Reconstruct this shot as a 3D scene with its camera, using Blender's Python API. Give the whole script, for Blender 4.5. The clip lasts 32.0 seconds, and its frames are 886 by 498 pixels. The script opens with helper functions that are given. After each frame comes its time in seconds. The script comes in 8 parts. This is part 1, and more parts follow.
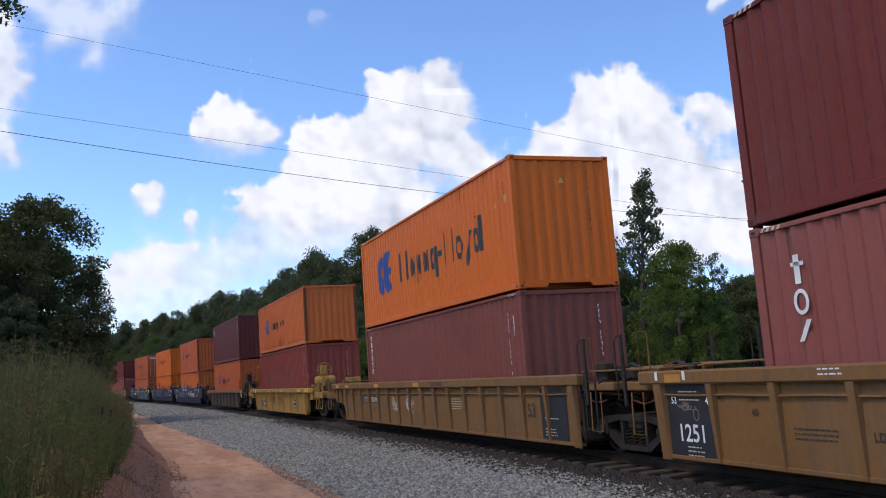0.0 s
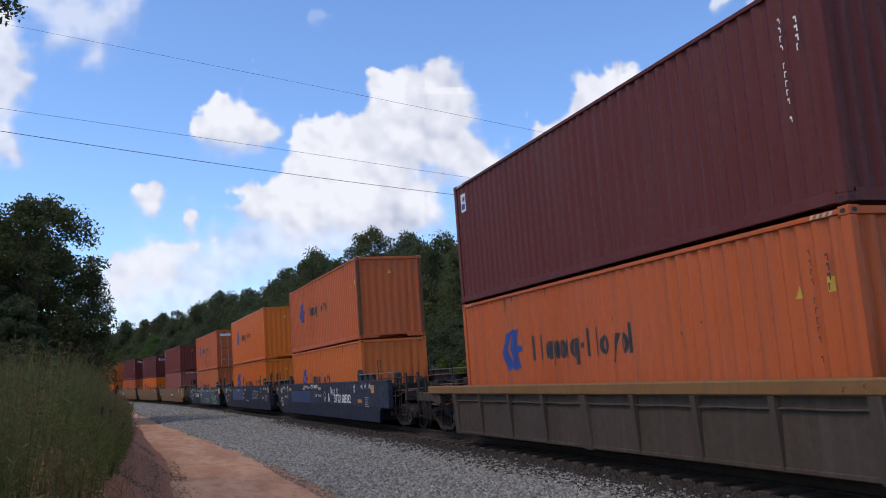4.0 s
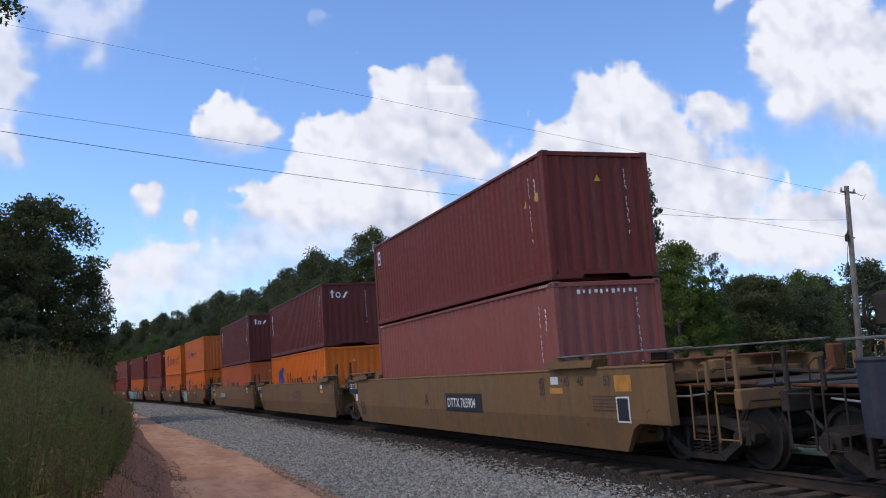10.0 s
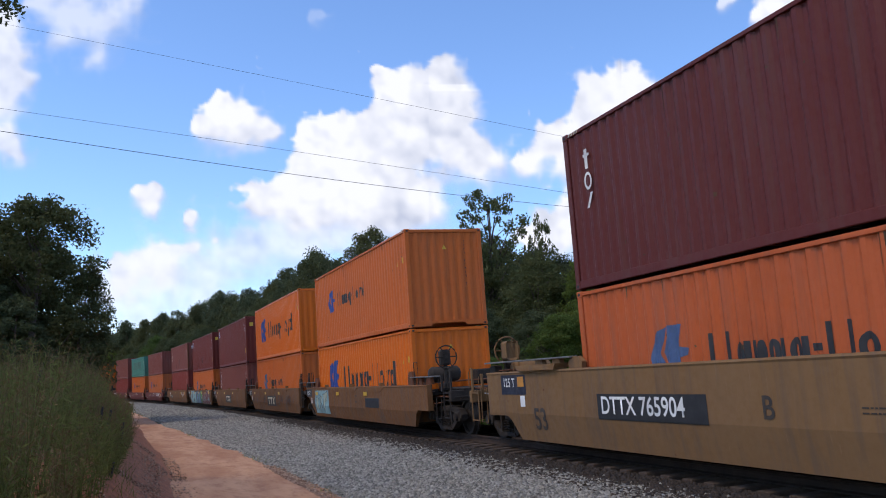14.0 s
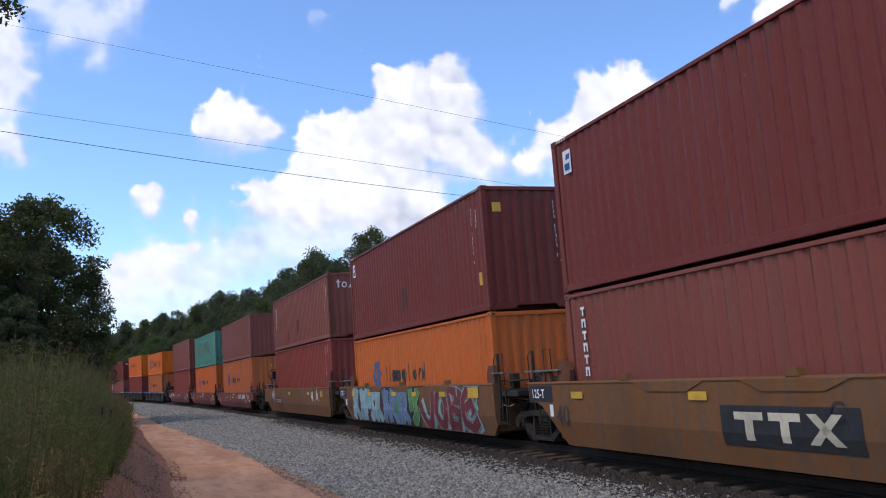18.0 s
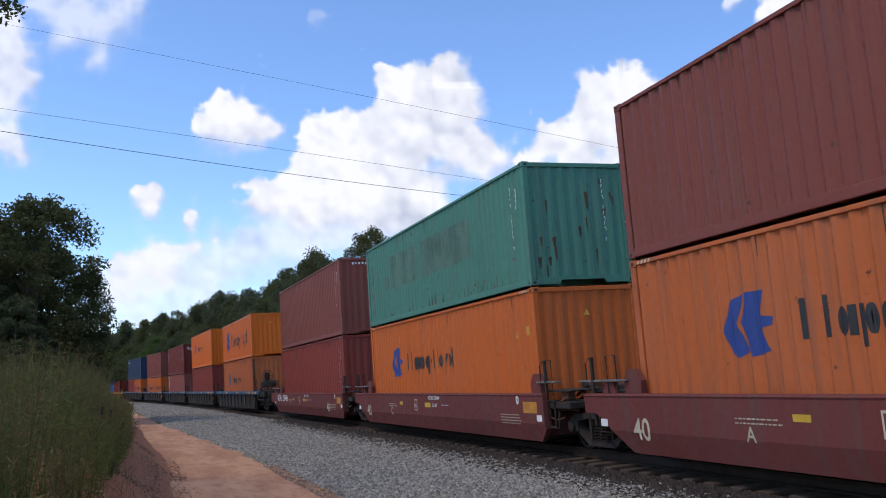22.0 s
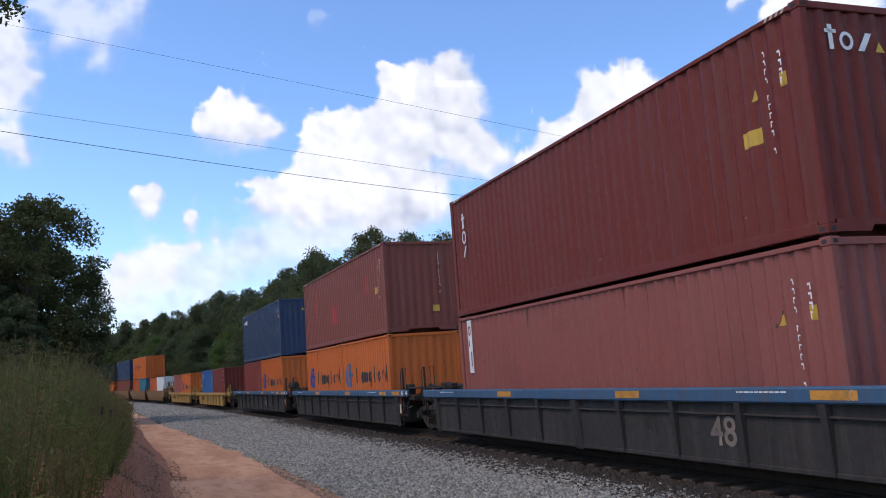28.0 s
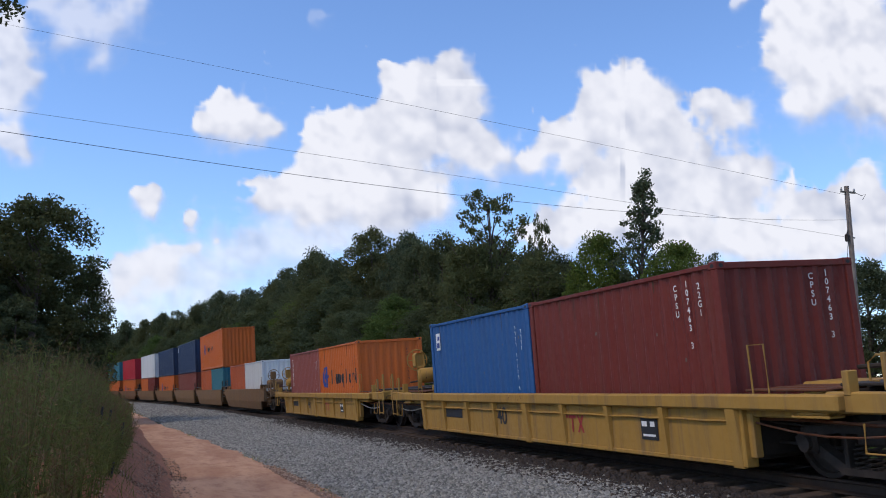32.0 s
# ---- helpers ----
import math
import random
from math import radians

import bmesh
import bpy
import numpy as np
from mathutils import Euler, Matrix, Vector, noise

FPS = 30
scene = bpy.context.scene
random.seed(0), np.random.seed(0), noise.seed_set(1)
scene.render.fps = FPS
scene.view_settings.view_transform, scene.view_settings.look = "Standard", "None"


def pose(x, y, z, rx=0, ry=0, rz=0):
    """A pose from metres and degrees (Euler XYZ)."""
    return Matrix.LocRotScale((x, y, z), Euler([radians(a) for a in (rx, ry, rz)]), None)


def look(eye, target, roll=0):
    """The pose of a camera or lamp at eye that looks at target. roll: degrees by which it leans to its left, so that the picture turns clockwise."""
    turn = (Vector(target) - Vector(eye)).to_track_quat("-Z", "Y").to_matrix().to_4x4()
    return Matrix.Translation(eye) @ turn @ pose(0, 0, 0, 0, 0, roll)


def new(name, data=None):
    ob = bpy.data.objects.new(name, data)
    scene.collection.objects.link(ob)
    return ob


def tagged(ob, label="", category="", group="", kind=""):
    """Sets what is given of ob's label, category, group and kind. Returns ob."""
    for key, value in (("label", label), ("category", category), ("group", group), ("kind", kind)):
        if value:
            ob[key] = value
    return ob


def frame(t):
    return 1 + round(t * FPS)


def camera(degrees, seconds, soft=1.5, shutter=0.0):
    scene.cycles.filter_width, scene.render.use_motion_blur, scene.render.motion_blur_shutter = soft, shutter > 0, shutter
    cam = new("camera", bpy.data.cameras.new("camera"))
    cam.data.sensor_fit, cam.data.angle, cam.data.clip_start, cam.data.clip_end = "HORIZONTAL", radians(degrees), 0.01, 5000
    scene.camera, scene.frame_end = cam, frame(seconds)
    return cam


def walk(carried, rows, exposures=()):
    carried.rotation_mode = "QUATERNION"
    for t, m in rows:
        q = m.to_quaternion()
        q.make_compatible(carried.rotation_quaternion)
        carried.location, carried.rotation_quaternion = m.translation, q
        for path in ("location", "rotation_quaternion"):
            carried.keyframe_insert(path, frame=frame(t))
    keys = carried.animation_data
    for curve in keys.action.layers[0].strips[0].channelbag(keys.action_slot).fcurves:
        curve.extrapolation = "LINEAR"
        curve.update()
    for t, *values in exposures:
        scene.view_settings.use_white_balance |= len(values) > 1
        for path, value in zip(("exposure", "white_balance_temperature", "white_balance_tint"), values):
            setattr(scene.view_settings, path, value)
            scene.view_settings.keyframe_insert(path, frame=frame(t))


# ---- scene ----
# ---------------------------------------------------------------- camera (stands still)
EYE = Vector((0.0, 0.0, 0.984))
RIGHT = Vector((0.94721, -0.32063, 0.00058))
UP = Vector((-0.05325, -0.15551, 0.98640))
AHEAD = Vector((0.31617, 0.93435, 0.16438))
cam = camera(54.43, 32.0, soft=1.0)
STAND = look(EYE, EYE + AHEAD, 0.03)
EXPOSURES = [(0.0, 0.58), (1.0, 0.56), (2.0, 0.41), (3.0, 0.48), (6.0, 0.42), (7.0, 0.40), (8.0, 0.47), (9.0, 0.54), (10.0, 0.45), (11.0, 0.62), (12.0, 0.56), (13.0, 0.50), (14.0, 0.61), (17.0, 0.50), (18.0, 0.66), (19.0, 0.62), (20.0, 0.64), (21.0, 0.60), (22.0, 0.60), (23.0, 0.58), (24.0, 0.62), (25.0, 0.42), (28.0, 0.64), (29.0, 0.55), (30.0, 0.61), (31.0, 0.68), (32.0, 0.44)]
walk(cam, [(0.0, STAND), (32.0, STAND)], exposures=[(t, e, 6200, 15) for t, e in EXPOSURES])

# ---------------------------------------------------------------- sky and sun
SUN_FROM = Vector((-0.74, -0.14, 0.92)).normalized()
world = bpy.data.worlds.new("world")
scene.world = world
world.use_nodes = True
wn, wl = world.node_tree.nodes, world.node_tree.links
wn.clear()
sky = wn.new("ShaderNodeTexSky")
sky.sky_type = "NISHITA"
sky.sun_disc = False
sky.sun_elevation = math.asin(SUN_FROM.z)
sky.sun_rotation = math.atan2(SUN_FROM.x, SUN_FROM.y)
sky.air_density, sky.dust_density, sky.ozone_density = 1.0, 0.05, 6.5
back = wn.new("ShaderNodeBackground")
back.inputs[1].default_value = 0.15
wout = wn.new("ShaderNodeOutputWorld")
wl.new(sky.outputs[0], back.inputs[0])
wl.new(back.outputs[0], wout.inputs[0])
sun = new("sun", bpy.data.lights.new("sun", "SUN"))
sun.data.energy, sun.data.angle, sun.data.color = 1.12, radians(12), (1.0, 0.81, 0.57)
sun.matrix_world = look(SUN_FROM * 100, (0, 0, 0))


# ---------------------------------------------------------------- materials
def nodes_of(name):
    m = bpy.data.materials.new(name)
    m.use_nodes = True
    nt = m.node_tree
    b = nt.nodes["Principled BSDF"]
    return m, nt, b


def put(nt, kind, **values):
    n = nt.nodes.new(kind)
    for key, value in values.items():
        n.inputs[key].default_value = value
    return n


def noise_tex(nt, co, scale, detail=4.0, rough=0.55, stretch=None, shift=0.0):
    mp = nt.nodes.new("ShaderNodeMapping")
    mp.inputs["Location"].default_value = (shift, shift * 1.7, shift * 0.6)
    mp.inputs["Scale"].default_value = stretch or (1, 1, 1)
    nt.links.new(co, mp.inputs["Vector"])
    n = put(nt, "ShaderNodeTexNoise", Scale=scale, Detail=detail, Roughness=rough)
    nt.links.new(mp.outputs[0], n.inputs["Vector"])
    return n.outputs["Fac"]


def ramp(nt, fac, lo, hi, a=0.0, b=1.0):
    n = nt.nodes.new("ShaderNodeMapRange")
    n.interpolation_type = "SMOOTHSTEP"
    n.inputs[1].default_value, n.inputs[2].default_value = lo, hi
    n.inputs[3].default_value, n.inputs[4].default_value = a, b
    nt.links.new(fac, n.inputs[0])
    return n.outputs[0]


def mix(nt, fac, a, b, mode="MIX"):
    n = nt.nodes.new("ShaderNodeMix")
    n.data_type, n.blend_type = "RGBA", mode
    for sock, value in ((n.inputs[0], fac), (n.inputs[6], a), (n.inputs[7], b)):
        if isinstance(value, (int, float)):
            sock.default_value = value
        elif isinstance(value, tuple):
            sock.default_value = (*value, 1) if len(value) == 3 else value
        else:
            nt.links.new(value, sock)
    return n.outputs[2]


def bump(nt, b, height, strength, dist):
    n = put(nt, "ShaderNodeBump", Strength=strength, Distance=dist)
    nt.links.new(height, n.inputs["Height"])
    nt.links.new(n.outputs[0], b.inputs["Normal"])


def paint(name, rgb, seed=0.0, rust=0.2, fade=0.3, rough=0.55, dirt=0.25):
    """Weathered paint on steel: faded patches, grime, rust runs and small rust spots."""
    m, nt, b = nodes_of(name)
    co = nt.nodes.new("ShaderNodeTexCoord").outputs["Object"]
    big = noise_tex(nt, co, 0.55, 5, 0.6, shift=seed)
    fine = noise_tex(nt, co, 9.0, 6, 0.65, shift=seed + 3)
    run = noise_tex(nt, co, 1.0, 5, 0.6, (5.5, 5.5, 0.28), seed + 7)
    spot = noise_tex(nt, co, 3.2, 7, 0.62, shift=seed + 11)
    pale = tuple(min(1, c * 0.88 + 0.035) for c in rgb)
    col = mix(nt, ramp(nt, big, 0.35, 0.75, 0, fade), rgb, pale)
    col = mix(nt, ramp(nt, run, 0.46, 0.70, 0, dirt), col, (0.10, 0.075, 0.06))
    col = mix(nt, ramp(nt, fine, 0.4, 0.8, 0, 0.22), col, tuple(c * 0.72 for c in rgb))
    stain = noise_tex(nt, co, 0.33, 4, 0.6, (1, 1, 0.8), seed + 19)
    col = mix(nt, ramp(nt, stain, 0.55, 0.72, 0, 0.25 + 0.5 * dirt), col, tuple(c * 0.55 + 0.008 for c in rgb))
    worn = noise_tex(nt, co, 1.6, 4, 0.7, (14, 14, 0.4), seed + 23)
    col = mix(nt, ramp(nt, worn, 0.63, 0.72, 0, 0.15 + 0.5 * dirt), col, tuple(min(1, c * 1.15 + 0.05) for c in rgb))
    edge = ramp(nt, spot, 0.72 - 0.10 * rust, 0.75 - 0.08 * rust, 0, min(1.0, rust * 3))
    col = mix(nt, edge, col, (0.11, 0.035, 0.015))
    nt.links.new(col, b.inputs["Base Color"])
    b.inputs["Roughness"].default_value = rough
    nt.links.new(ramp(nt, fine, 0.3, 0.8, rough - 0.1, min(1, rough + 0.2)), b.inputs["Roughness"])
    b.inputs["Specular IOR Level"].default_value = 0.22
    bump(nt, b, fine, 0.12, 0.01)
    return m


def plain(name, rgb, rough=0.7, metal=0.0, var=0.25, scale=6.0, relief=0.15, dist=0.01):
    m, nt, b = nodes_of(name)
    co = nt.nodes.new("ShaderNodeTexCoord").outputs["Object"]
    n1, n2 = noise_tex(nt, co, scale, 5), noise_tex(nt, co, scale * 7, 4, shift=5)
    col = mix(nt, ramp(nt, n1, 0.3, 0.7), tuple(c * (1 - var) for c in rgb), tuple(min(1, c * (1 + var)) for c in rgb))
    col = mix(nt, ramp(nt, n2, 0.35, 0.75, 0, 0.4), col, tuple(c * (1 - 1.3 * var) for c in rgb))
    nt.links.new(col, b.inputs["Base Color"])
    b.inputs["Roughness"].default_value, b.inputs["Metallic"].default_value = rough, metal
    bump(nt, b, n2, relief, dist)
    return m


ORANGE = paint("orange_paint", (0.50, 0.114, 0.018), 1, 0.12, 0.25, dirt=0.18)
ORANGE_NEW = paint("bright_orange_paint", (0.59, 0.124, 0.006), 4, 0.03, 0.08, 0.45, dirt=0.06)
ORANGE_OLD = paint("faded_orange_paint", (0.44, 0.112, 0.028), 9, 0.45, 0.45, dirt=0.40)
ORANGE_RED = paint("reddish_orange_paint", (0.44, 0.092, 0.022), 14, 0.25, 0.35, dirt=0.3)
MAROON = paint("maroon_paint", (0.150, 0.025, 0.017), 17, 0.15, 0.2, dirt=0.2)
MAROON_DARK = paint("dark_maroon_paint", (0.105, 0.019, 0.016), 21, 0.12, 0.15, dirt=0.2)
MAROON_BROWN = paint("brown_red_paint", (0.195, 0.053, 0.037), 25, 0.25, 0.25, dirt=0.25)
MAROON_PINK = paint("faded_maroon_paint", (0.250, 0.073, 0.058), 29, 0.2, 0.35, dirt=0.18)
RED_OX = paint("oxide_red_paint", (0.215, 0.038, 0.026), 33, 0.2, 0.2, dirt=0.22)
GREEN = paint("green_paint", (0.062, 0.205, 0.150), 37, 0.75, 0.35, dirt=0.25)
NAVY = paint("navy_paint", (0.024, 0.043, 0.092), 41, 0.12, 0.2, dirt=0.2)
BLUE = paint("blue_paint", (0.024, 0.095, 0.26), 45, 0.12, 0.2, dirt=0.15)
WHITE_BOX = paint("white_paint", (0.62, 0.63, 0.62), 49, 0.15, 0.2, dirt=0.2)
RED = paint("red_paint", (0.40, 0.020, 0.030), 53, 0.1, 0.2, dirt=0.15)
TEAL = paint("teal_paint", (0.04, 0.16, 0.20), 57, 0.15, 0.2, dirt=0.2)

CAR_OCHRE = paint("ochre_car_paint", (0.195, 0.096, 0.030), 61, 0.55, 0.4, 0.75, 0.45)
CAR_YELLOW = paint("yellow_car_paint", (0.36, 0.20, 0.042), 65, 0.5, 0.3, 0.7, 0.5)
CAR_GREYBROWN = paint("grey_brown_car_paint", (0.060, 0.041, 0.028), 69, 0.35, 0.3, 0.75, 0.5)
CAR_BLUE = paint("blue_car_paint", (0.023, 0.028, 0.047), 73, 0.2, 0.3, 0.75, 0.3)
CAR_TAN = paint("tan_car_paint", (0.195, 0.108, 0.046), 77, 0.35, 0.3, 0.8, 0.5)
CAR_BROWN = paint("brown_car_paint", (0.168, 0.074, 0.026), 81, 0.45, 0.3, 0.8, 0.8)
CAR_PLUM = paint("plum_car_paint", (0.145, 0.037, 0.031), 85, 0.2, 0.3, 0.7, 0.5)
CAR_GREY = paint("dark_grey_car_paint", (0.032, 0.028, 0.025), 89, 0.3, 0.3, 0.75, 0.4)
SILL_BLUE = paint("blue_sill_paint", (0.045, 0.095, 0.165), 93, 0.3, 0.3, 0.7, 0.4)

STEEL_DARK = plain("grimy_dark_steel", (0.028, 0.020, 0.015), 0.85, 0.1, 0.4, 5)
WHEEL_STEEL = plain("worn_wheel_steel", (0.036, 0.027, 0.021), 0.7, 0.3, 0.35, 6)
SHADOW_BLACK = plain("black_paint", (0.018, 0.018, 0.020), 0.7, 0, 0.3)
BAR_STEEL = plain("galvanised_steel", (0.40, 0.38, 0.36), 0.45, 0.6, 0.25)
BAR_DULL = plain("dull_grey_steel", (0.15, 0.145, 0.135), 0.65, 0.3, 0.3)
MARK_WHITE = plain("white_lettering", (0.72, 0.72, 0.70), 0.6, 0, 0.12, 3, 0.02)
MARK_CREAM = plain("cream_lettering", (0.50, 0.45, 0.33), 0.6, 0, 0.2, 3, 0.02)
MARK_BLACK = plain("black_lettering", (0.020, 0.020, 0.022), 0.6, 0, 0.25, 3, 0.02)
MARK_GREY = plain("faded_grey_lettering", (0.042, 0.033, 0.027), 0.75, 0, 0.3, 3, 0.02)
MARK_DULL = plain("dull_brown_white_lettering", (0.17, 0.13, 0.105), 0.75, 0, 0.3, 3, 0.02)
MARK_BLUE = plain("blue_lettering", (0.016, 0.045, 0.22), 0.55, 0, 0.15, 3, 0.02)
MARK_BLUE_OLD = plain("faded_blue_lettering", (0.055, 0.10, 0.22), 0.65, 0, 0.25, 3, 0.02)
MARK_YELLOW = plain("yellow_sticker", (0.56, 0.34, 0.03), 0.55, 0, 0.15, 4, 0.02)
MARK_ORANGE = plain("orange_reflector", (0.50, 0.22, 0.03), 0.5, 0, 0.25, 4, 0.02)
MARK_RED = plain("red_lettering", (0.32, 0.028, 0.024), 0.6, 0, 0.2, 4, 0.02)
MARK_PURPLE = plain("dull_purple_lettering", (0.15, 0.035, 0.05), 0.7, 0, 0.2, 4, 0.02)
PATCH_BLUE = plain("fresh_blue_paint", (0.022, 0.036, 0.105), 0.6, 0, 0.12, 2, 0.02)
PATCH_GREEN = plain("dark_green_patch", (0.070, 0.150, 0.110), 0.7, 0, 0.3, 2, 0.03)
PATCH_DULL = plain("dull_orange_patch", (0.48, 0.19, 0.075), 0.7, 0, 0.25, 2, 0.03)
PATCH_RED_PALE = plain("paler_red_patch", (0.185, 0.045, 0.030), 0.7, 0, 0.2, 2, 0.03)
PATCH_DARK = plain("sooty_maroon_stain", (0.088, 0.026, 0.021), 0.8, 0, 0.35, 3, 0.03)
RUST_RUN = plain("rust_runs", (0.075, 0.045, 0.020), 0.85, 0, 0.4, 8, 0.05)
PATCH_MAROON = plain("maroon_patch", (0.34, 0.070, 0.026), 0.7, 0, 0.3, 2, 0.03)


SPRAY_PALE = plain("pale_blue_spray_paint", (0.20, 0.33, 0.35), 0.75, 0, 0.3, 2.5, 0.02)
SPRAY_SAGE = plain("sage_green_spray_paint", (0.13, 0.18, 0.11), 0.75, 0, 0.35, 2.5, 0.02)
SPRAY_PLUM = plain("plum_spray_paint", (0.060, 0.018, 0.024), 0.75, 0, 0.3, 2.5, 0.02)
SPRAY_BLUE = plain("steel_blue_spray_paint", (0.105, 0.175, 0.275), 0.75, 0, 0.28, 2.5, 0.02)
SPRAY_GREEN = plain("green_spray_paint", (0.075, 0.21, 0.055), 0.75, 0, 0.25, 2.5, 0.02)
SPRAY_RED = plain("dark_red_spray_paint", (0.135, 0.020, 0.026), 0.7, 0, 0.25, 2.5, 0.02)
SPRAY_MOSS = plain("moss_green_spray_paint", (0.045, 0.062, 0.040), 0.75, 0, 0.4, 2.5, 0.02)
SPRAY_SKY = plain("sky_blue_spray_paint", (0.16, 0.30, 0.36), 0.75, 0, 0.25, 2.5, 0.02)
SPRAY_WHITE = plain("greenish_white_spray_paint", (0.34, 0.38, 0.30), 0.75, 0, 0.25, 2.5, 0.02)


def foliage(name, rgb, var=0.32, trans=0.42):
    m, nt, b = nodes_of(name)
    geo = nt.nodes.new("ShaderNodeNewGeometry")
    info = nt.nodes.new("ShaderNodeObjectInfo")
    col = mix(nt, geo.outputs["Random Per Island"], tuple(c * (1 - var) for c in rgb), tuple(c * (1 + var) for c in rgb))
    col = mix(nt, ramp(nt, info.outputs["Random"], 0, 1, 0, 0.45), col, (rgb[0] * 1.5, rgb[1] * 1.15, rgb[2] * 0.6))
    nt.links.new(col, b.inputs["Base Color"])
    b.inputs["Roughness"].default_value = 0.75
    b.inputs["Specular IOR Level"].default_value = 0.15
    tr = nt.nodes.new("ShaderNodeBsdfTranslucent")
    nt.links.new(col, tr.inputs[0])
    ms = nt.nodes.new("ShaderNodeMixShader")
    ms.inputs[0].default_value = trans
    out = nt.nodes["Material Output"]
    nt.links.new(b.outputs[0], ms.inputs[1])
    nt.links.new(tr.outputs[0], ms.inputs[2])
    nt.links.new(ms.outputs[0], out.inputs[0])
    return m


LEAF = foliage("broad_leaves", (0.080, 0.102, 0.052), 0.25)
LEAF_DEEP = foliage("deep_green_leaves", (0.064, 0.082, 0.042), 0.3)
LEAF_LIGHT = foliage("light_green_leaves", (0.090, 0.135, 0.036))
LEAF_PINE = foliage("pine_needles", (0.082, 0.101, 0.054), 0.28)
WEED = foliage("weeds", (0.112, 0.136, 0.044), 0.5, 0.45)
SEED_HEAD = foliage("dry_seed_heads", (0.118, 0.098, 0.062), 0.35, 0.3)
BARK = plain("bark", (0.085, 0.066, 0.052), 0.9, 0, 0.4, 4, 0.6, 0.03)
POLE_WOOD = plain("weathered_pole_wood", (0.15, 0.125, 0.105), 0.85, 0, 0.3, 3, 0.4, 0.02)
TIE_WOOD = plain("creosoted_wood", (0.078, 0.052, 0.036), 0.85, 0, 0.4, 4, 0.5, 0.02)
OILY_SHADED = plain("oily_shaded_ballast", (0.030, 0.021, 0.015), 0.9, 0, 0.45, 3, 0.9, 0.04)
RUSTY = paint("rusty_dark_post_paint", (0.12, 0.042, 0.018), 97, 0.6, 0.3, 0.8, 0.5)
RAIL_STEEL = plain("rusty_rail_steel", (0.050, 0.031, 0.021), 0.7, 0.3, 0.3, 5)
WIRE_METAL = plain("dark_wire", (0.05, 0.05, 0.055), 0.6, 0.4, 0.1)


def rock(name, lo, hi, rough=0.9):
    m, nt, b = nodes_of(name)
    geo = nt.nodes.new("ShaderNodeNewGeometry")
    co = nt.nodes.new("ShaderNodeTexCoord").outputs["Object"]
    n = noise_tex(nt, co, 25, 4)
    col = mix(nt, geo.outputs["Random Per Island"], lo, hi)
    col = mix(nt, ramp(nt, n, 0.4, 0.7, 0, 0.4), col, tuple(c * 0.6 for c in lo))
    nt.links.new(col, b.inputs["Base Color"])
    b.inputs["Roughness"].default_value = rough
    bump(nt, b, n, 0.4, 0.01)
    return m


STONE = rock("grey_crushed_stone", (0.090, 0.090, 0.082), (0.36, 0.352, 0.312))
STONE_OILY_SHADED = rock("oily_shaded_stone", (0.012, 0.009, 0.007), (0.046, 0.032, 0.023))
STONE_BROWN = rock("brown_stones", (0.12, 0.060, 0.036), (0.40, 0.28, 0.20))


def ballast_mat():
    m, nt, b = nodes_of("ballast_bed")
    co = nt.nodes.new("ShaderNodeTexCoord").outputs["Object"]
    v = put(nt, "ShaderNodeTexVoronoi", Scale=17.0)
    nt.links.new(co, v.inputs["Vector"])
    sep = nt.nodes.new("ShaderNodeSeparateColor")
    nt.links.new(v.outputs["Color"], sep.inputs[0])
    col = mix(nt, sep.outputs[0], (0.085, 0.085, 0.080), (0.34, 0.335, 0.305))
    # cell edges darkened: the shade between stones is put into the colour
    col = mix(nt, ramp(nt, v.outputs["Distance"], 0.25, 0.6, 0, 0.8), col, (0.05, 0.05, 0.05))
    big = noise_tex(nt, co, 0.7, 4)
    col = mix(nt, ramp(nt, big, 0.5, 0.75, 0, 0.35), col, (0.22, 0.16, 0.12))
    nt.links.new(col, b.inputs["Base Color"])
    b.inputs["Roughness"].default_value = 0.95
    bump(nt, b, v.outputs["Distance"], 0.9, 0.04)
    return m


BALLAST = ballast_mat()


def ground_mat():
    """Red clay under thin grass: the attribute clay says where the soil lies bare."""
    m, nt, b = nodes_of("clay_and_grass")
    co = nt.nodes.new("ShaderNodeTexCoord").outputs["Object"]
    at = nt.nodes.new("ShaderNodeAttribute")
    at.attribute_name = "clay"
    n1, n2, n3 = noise_tex(nt, co, 0.5, 5), noise_tex(nt, co, 6, 6), noise_tex(nt, co, 40, 4)
    grass = mix(nt, ramp(nt, n1, 0.3, 0.7), (0.045, 0.070, 0.022), (0.090, 0.085, 0.035))
    clay = mix(nt, ramp(nt, n2, 0.3, 0.7), (0.20, 0.066, 0.026), (0.34, 0.135, 0.062))
    clay = mix(nt, ramp(nt, n3, 0.45, 0.65, 0, 0.8), clay, (0.12, 0.052, 0.026))
    add = nt.nodes.new("ShaderNodeMath")
    add.operation = "ADD"
    nt.links.new(at.outputs["Fac"], add.inputs[0])
    nt.links.new(ramp(nt, n2, 0.2, 0.8, -0.3, 0.3), add.inputs[1])
    col = mix(nt, ramp(nt, add.outputs[0], 0.4, 0.6), grass, clay)
    nt.links.new(col, b.inputs["Base Color"])
    b.inputs["Roughness"].default_value = 0.95
    bump(nt, b, n2, 0.5, 0.06)
    return m


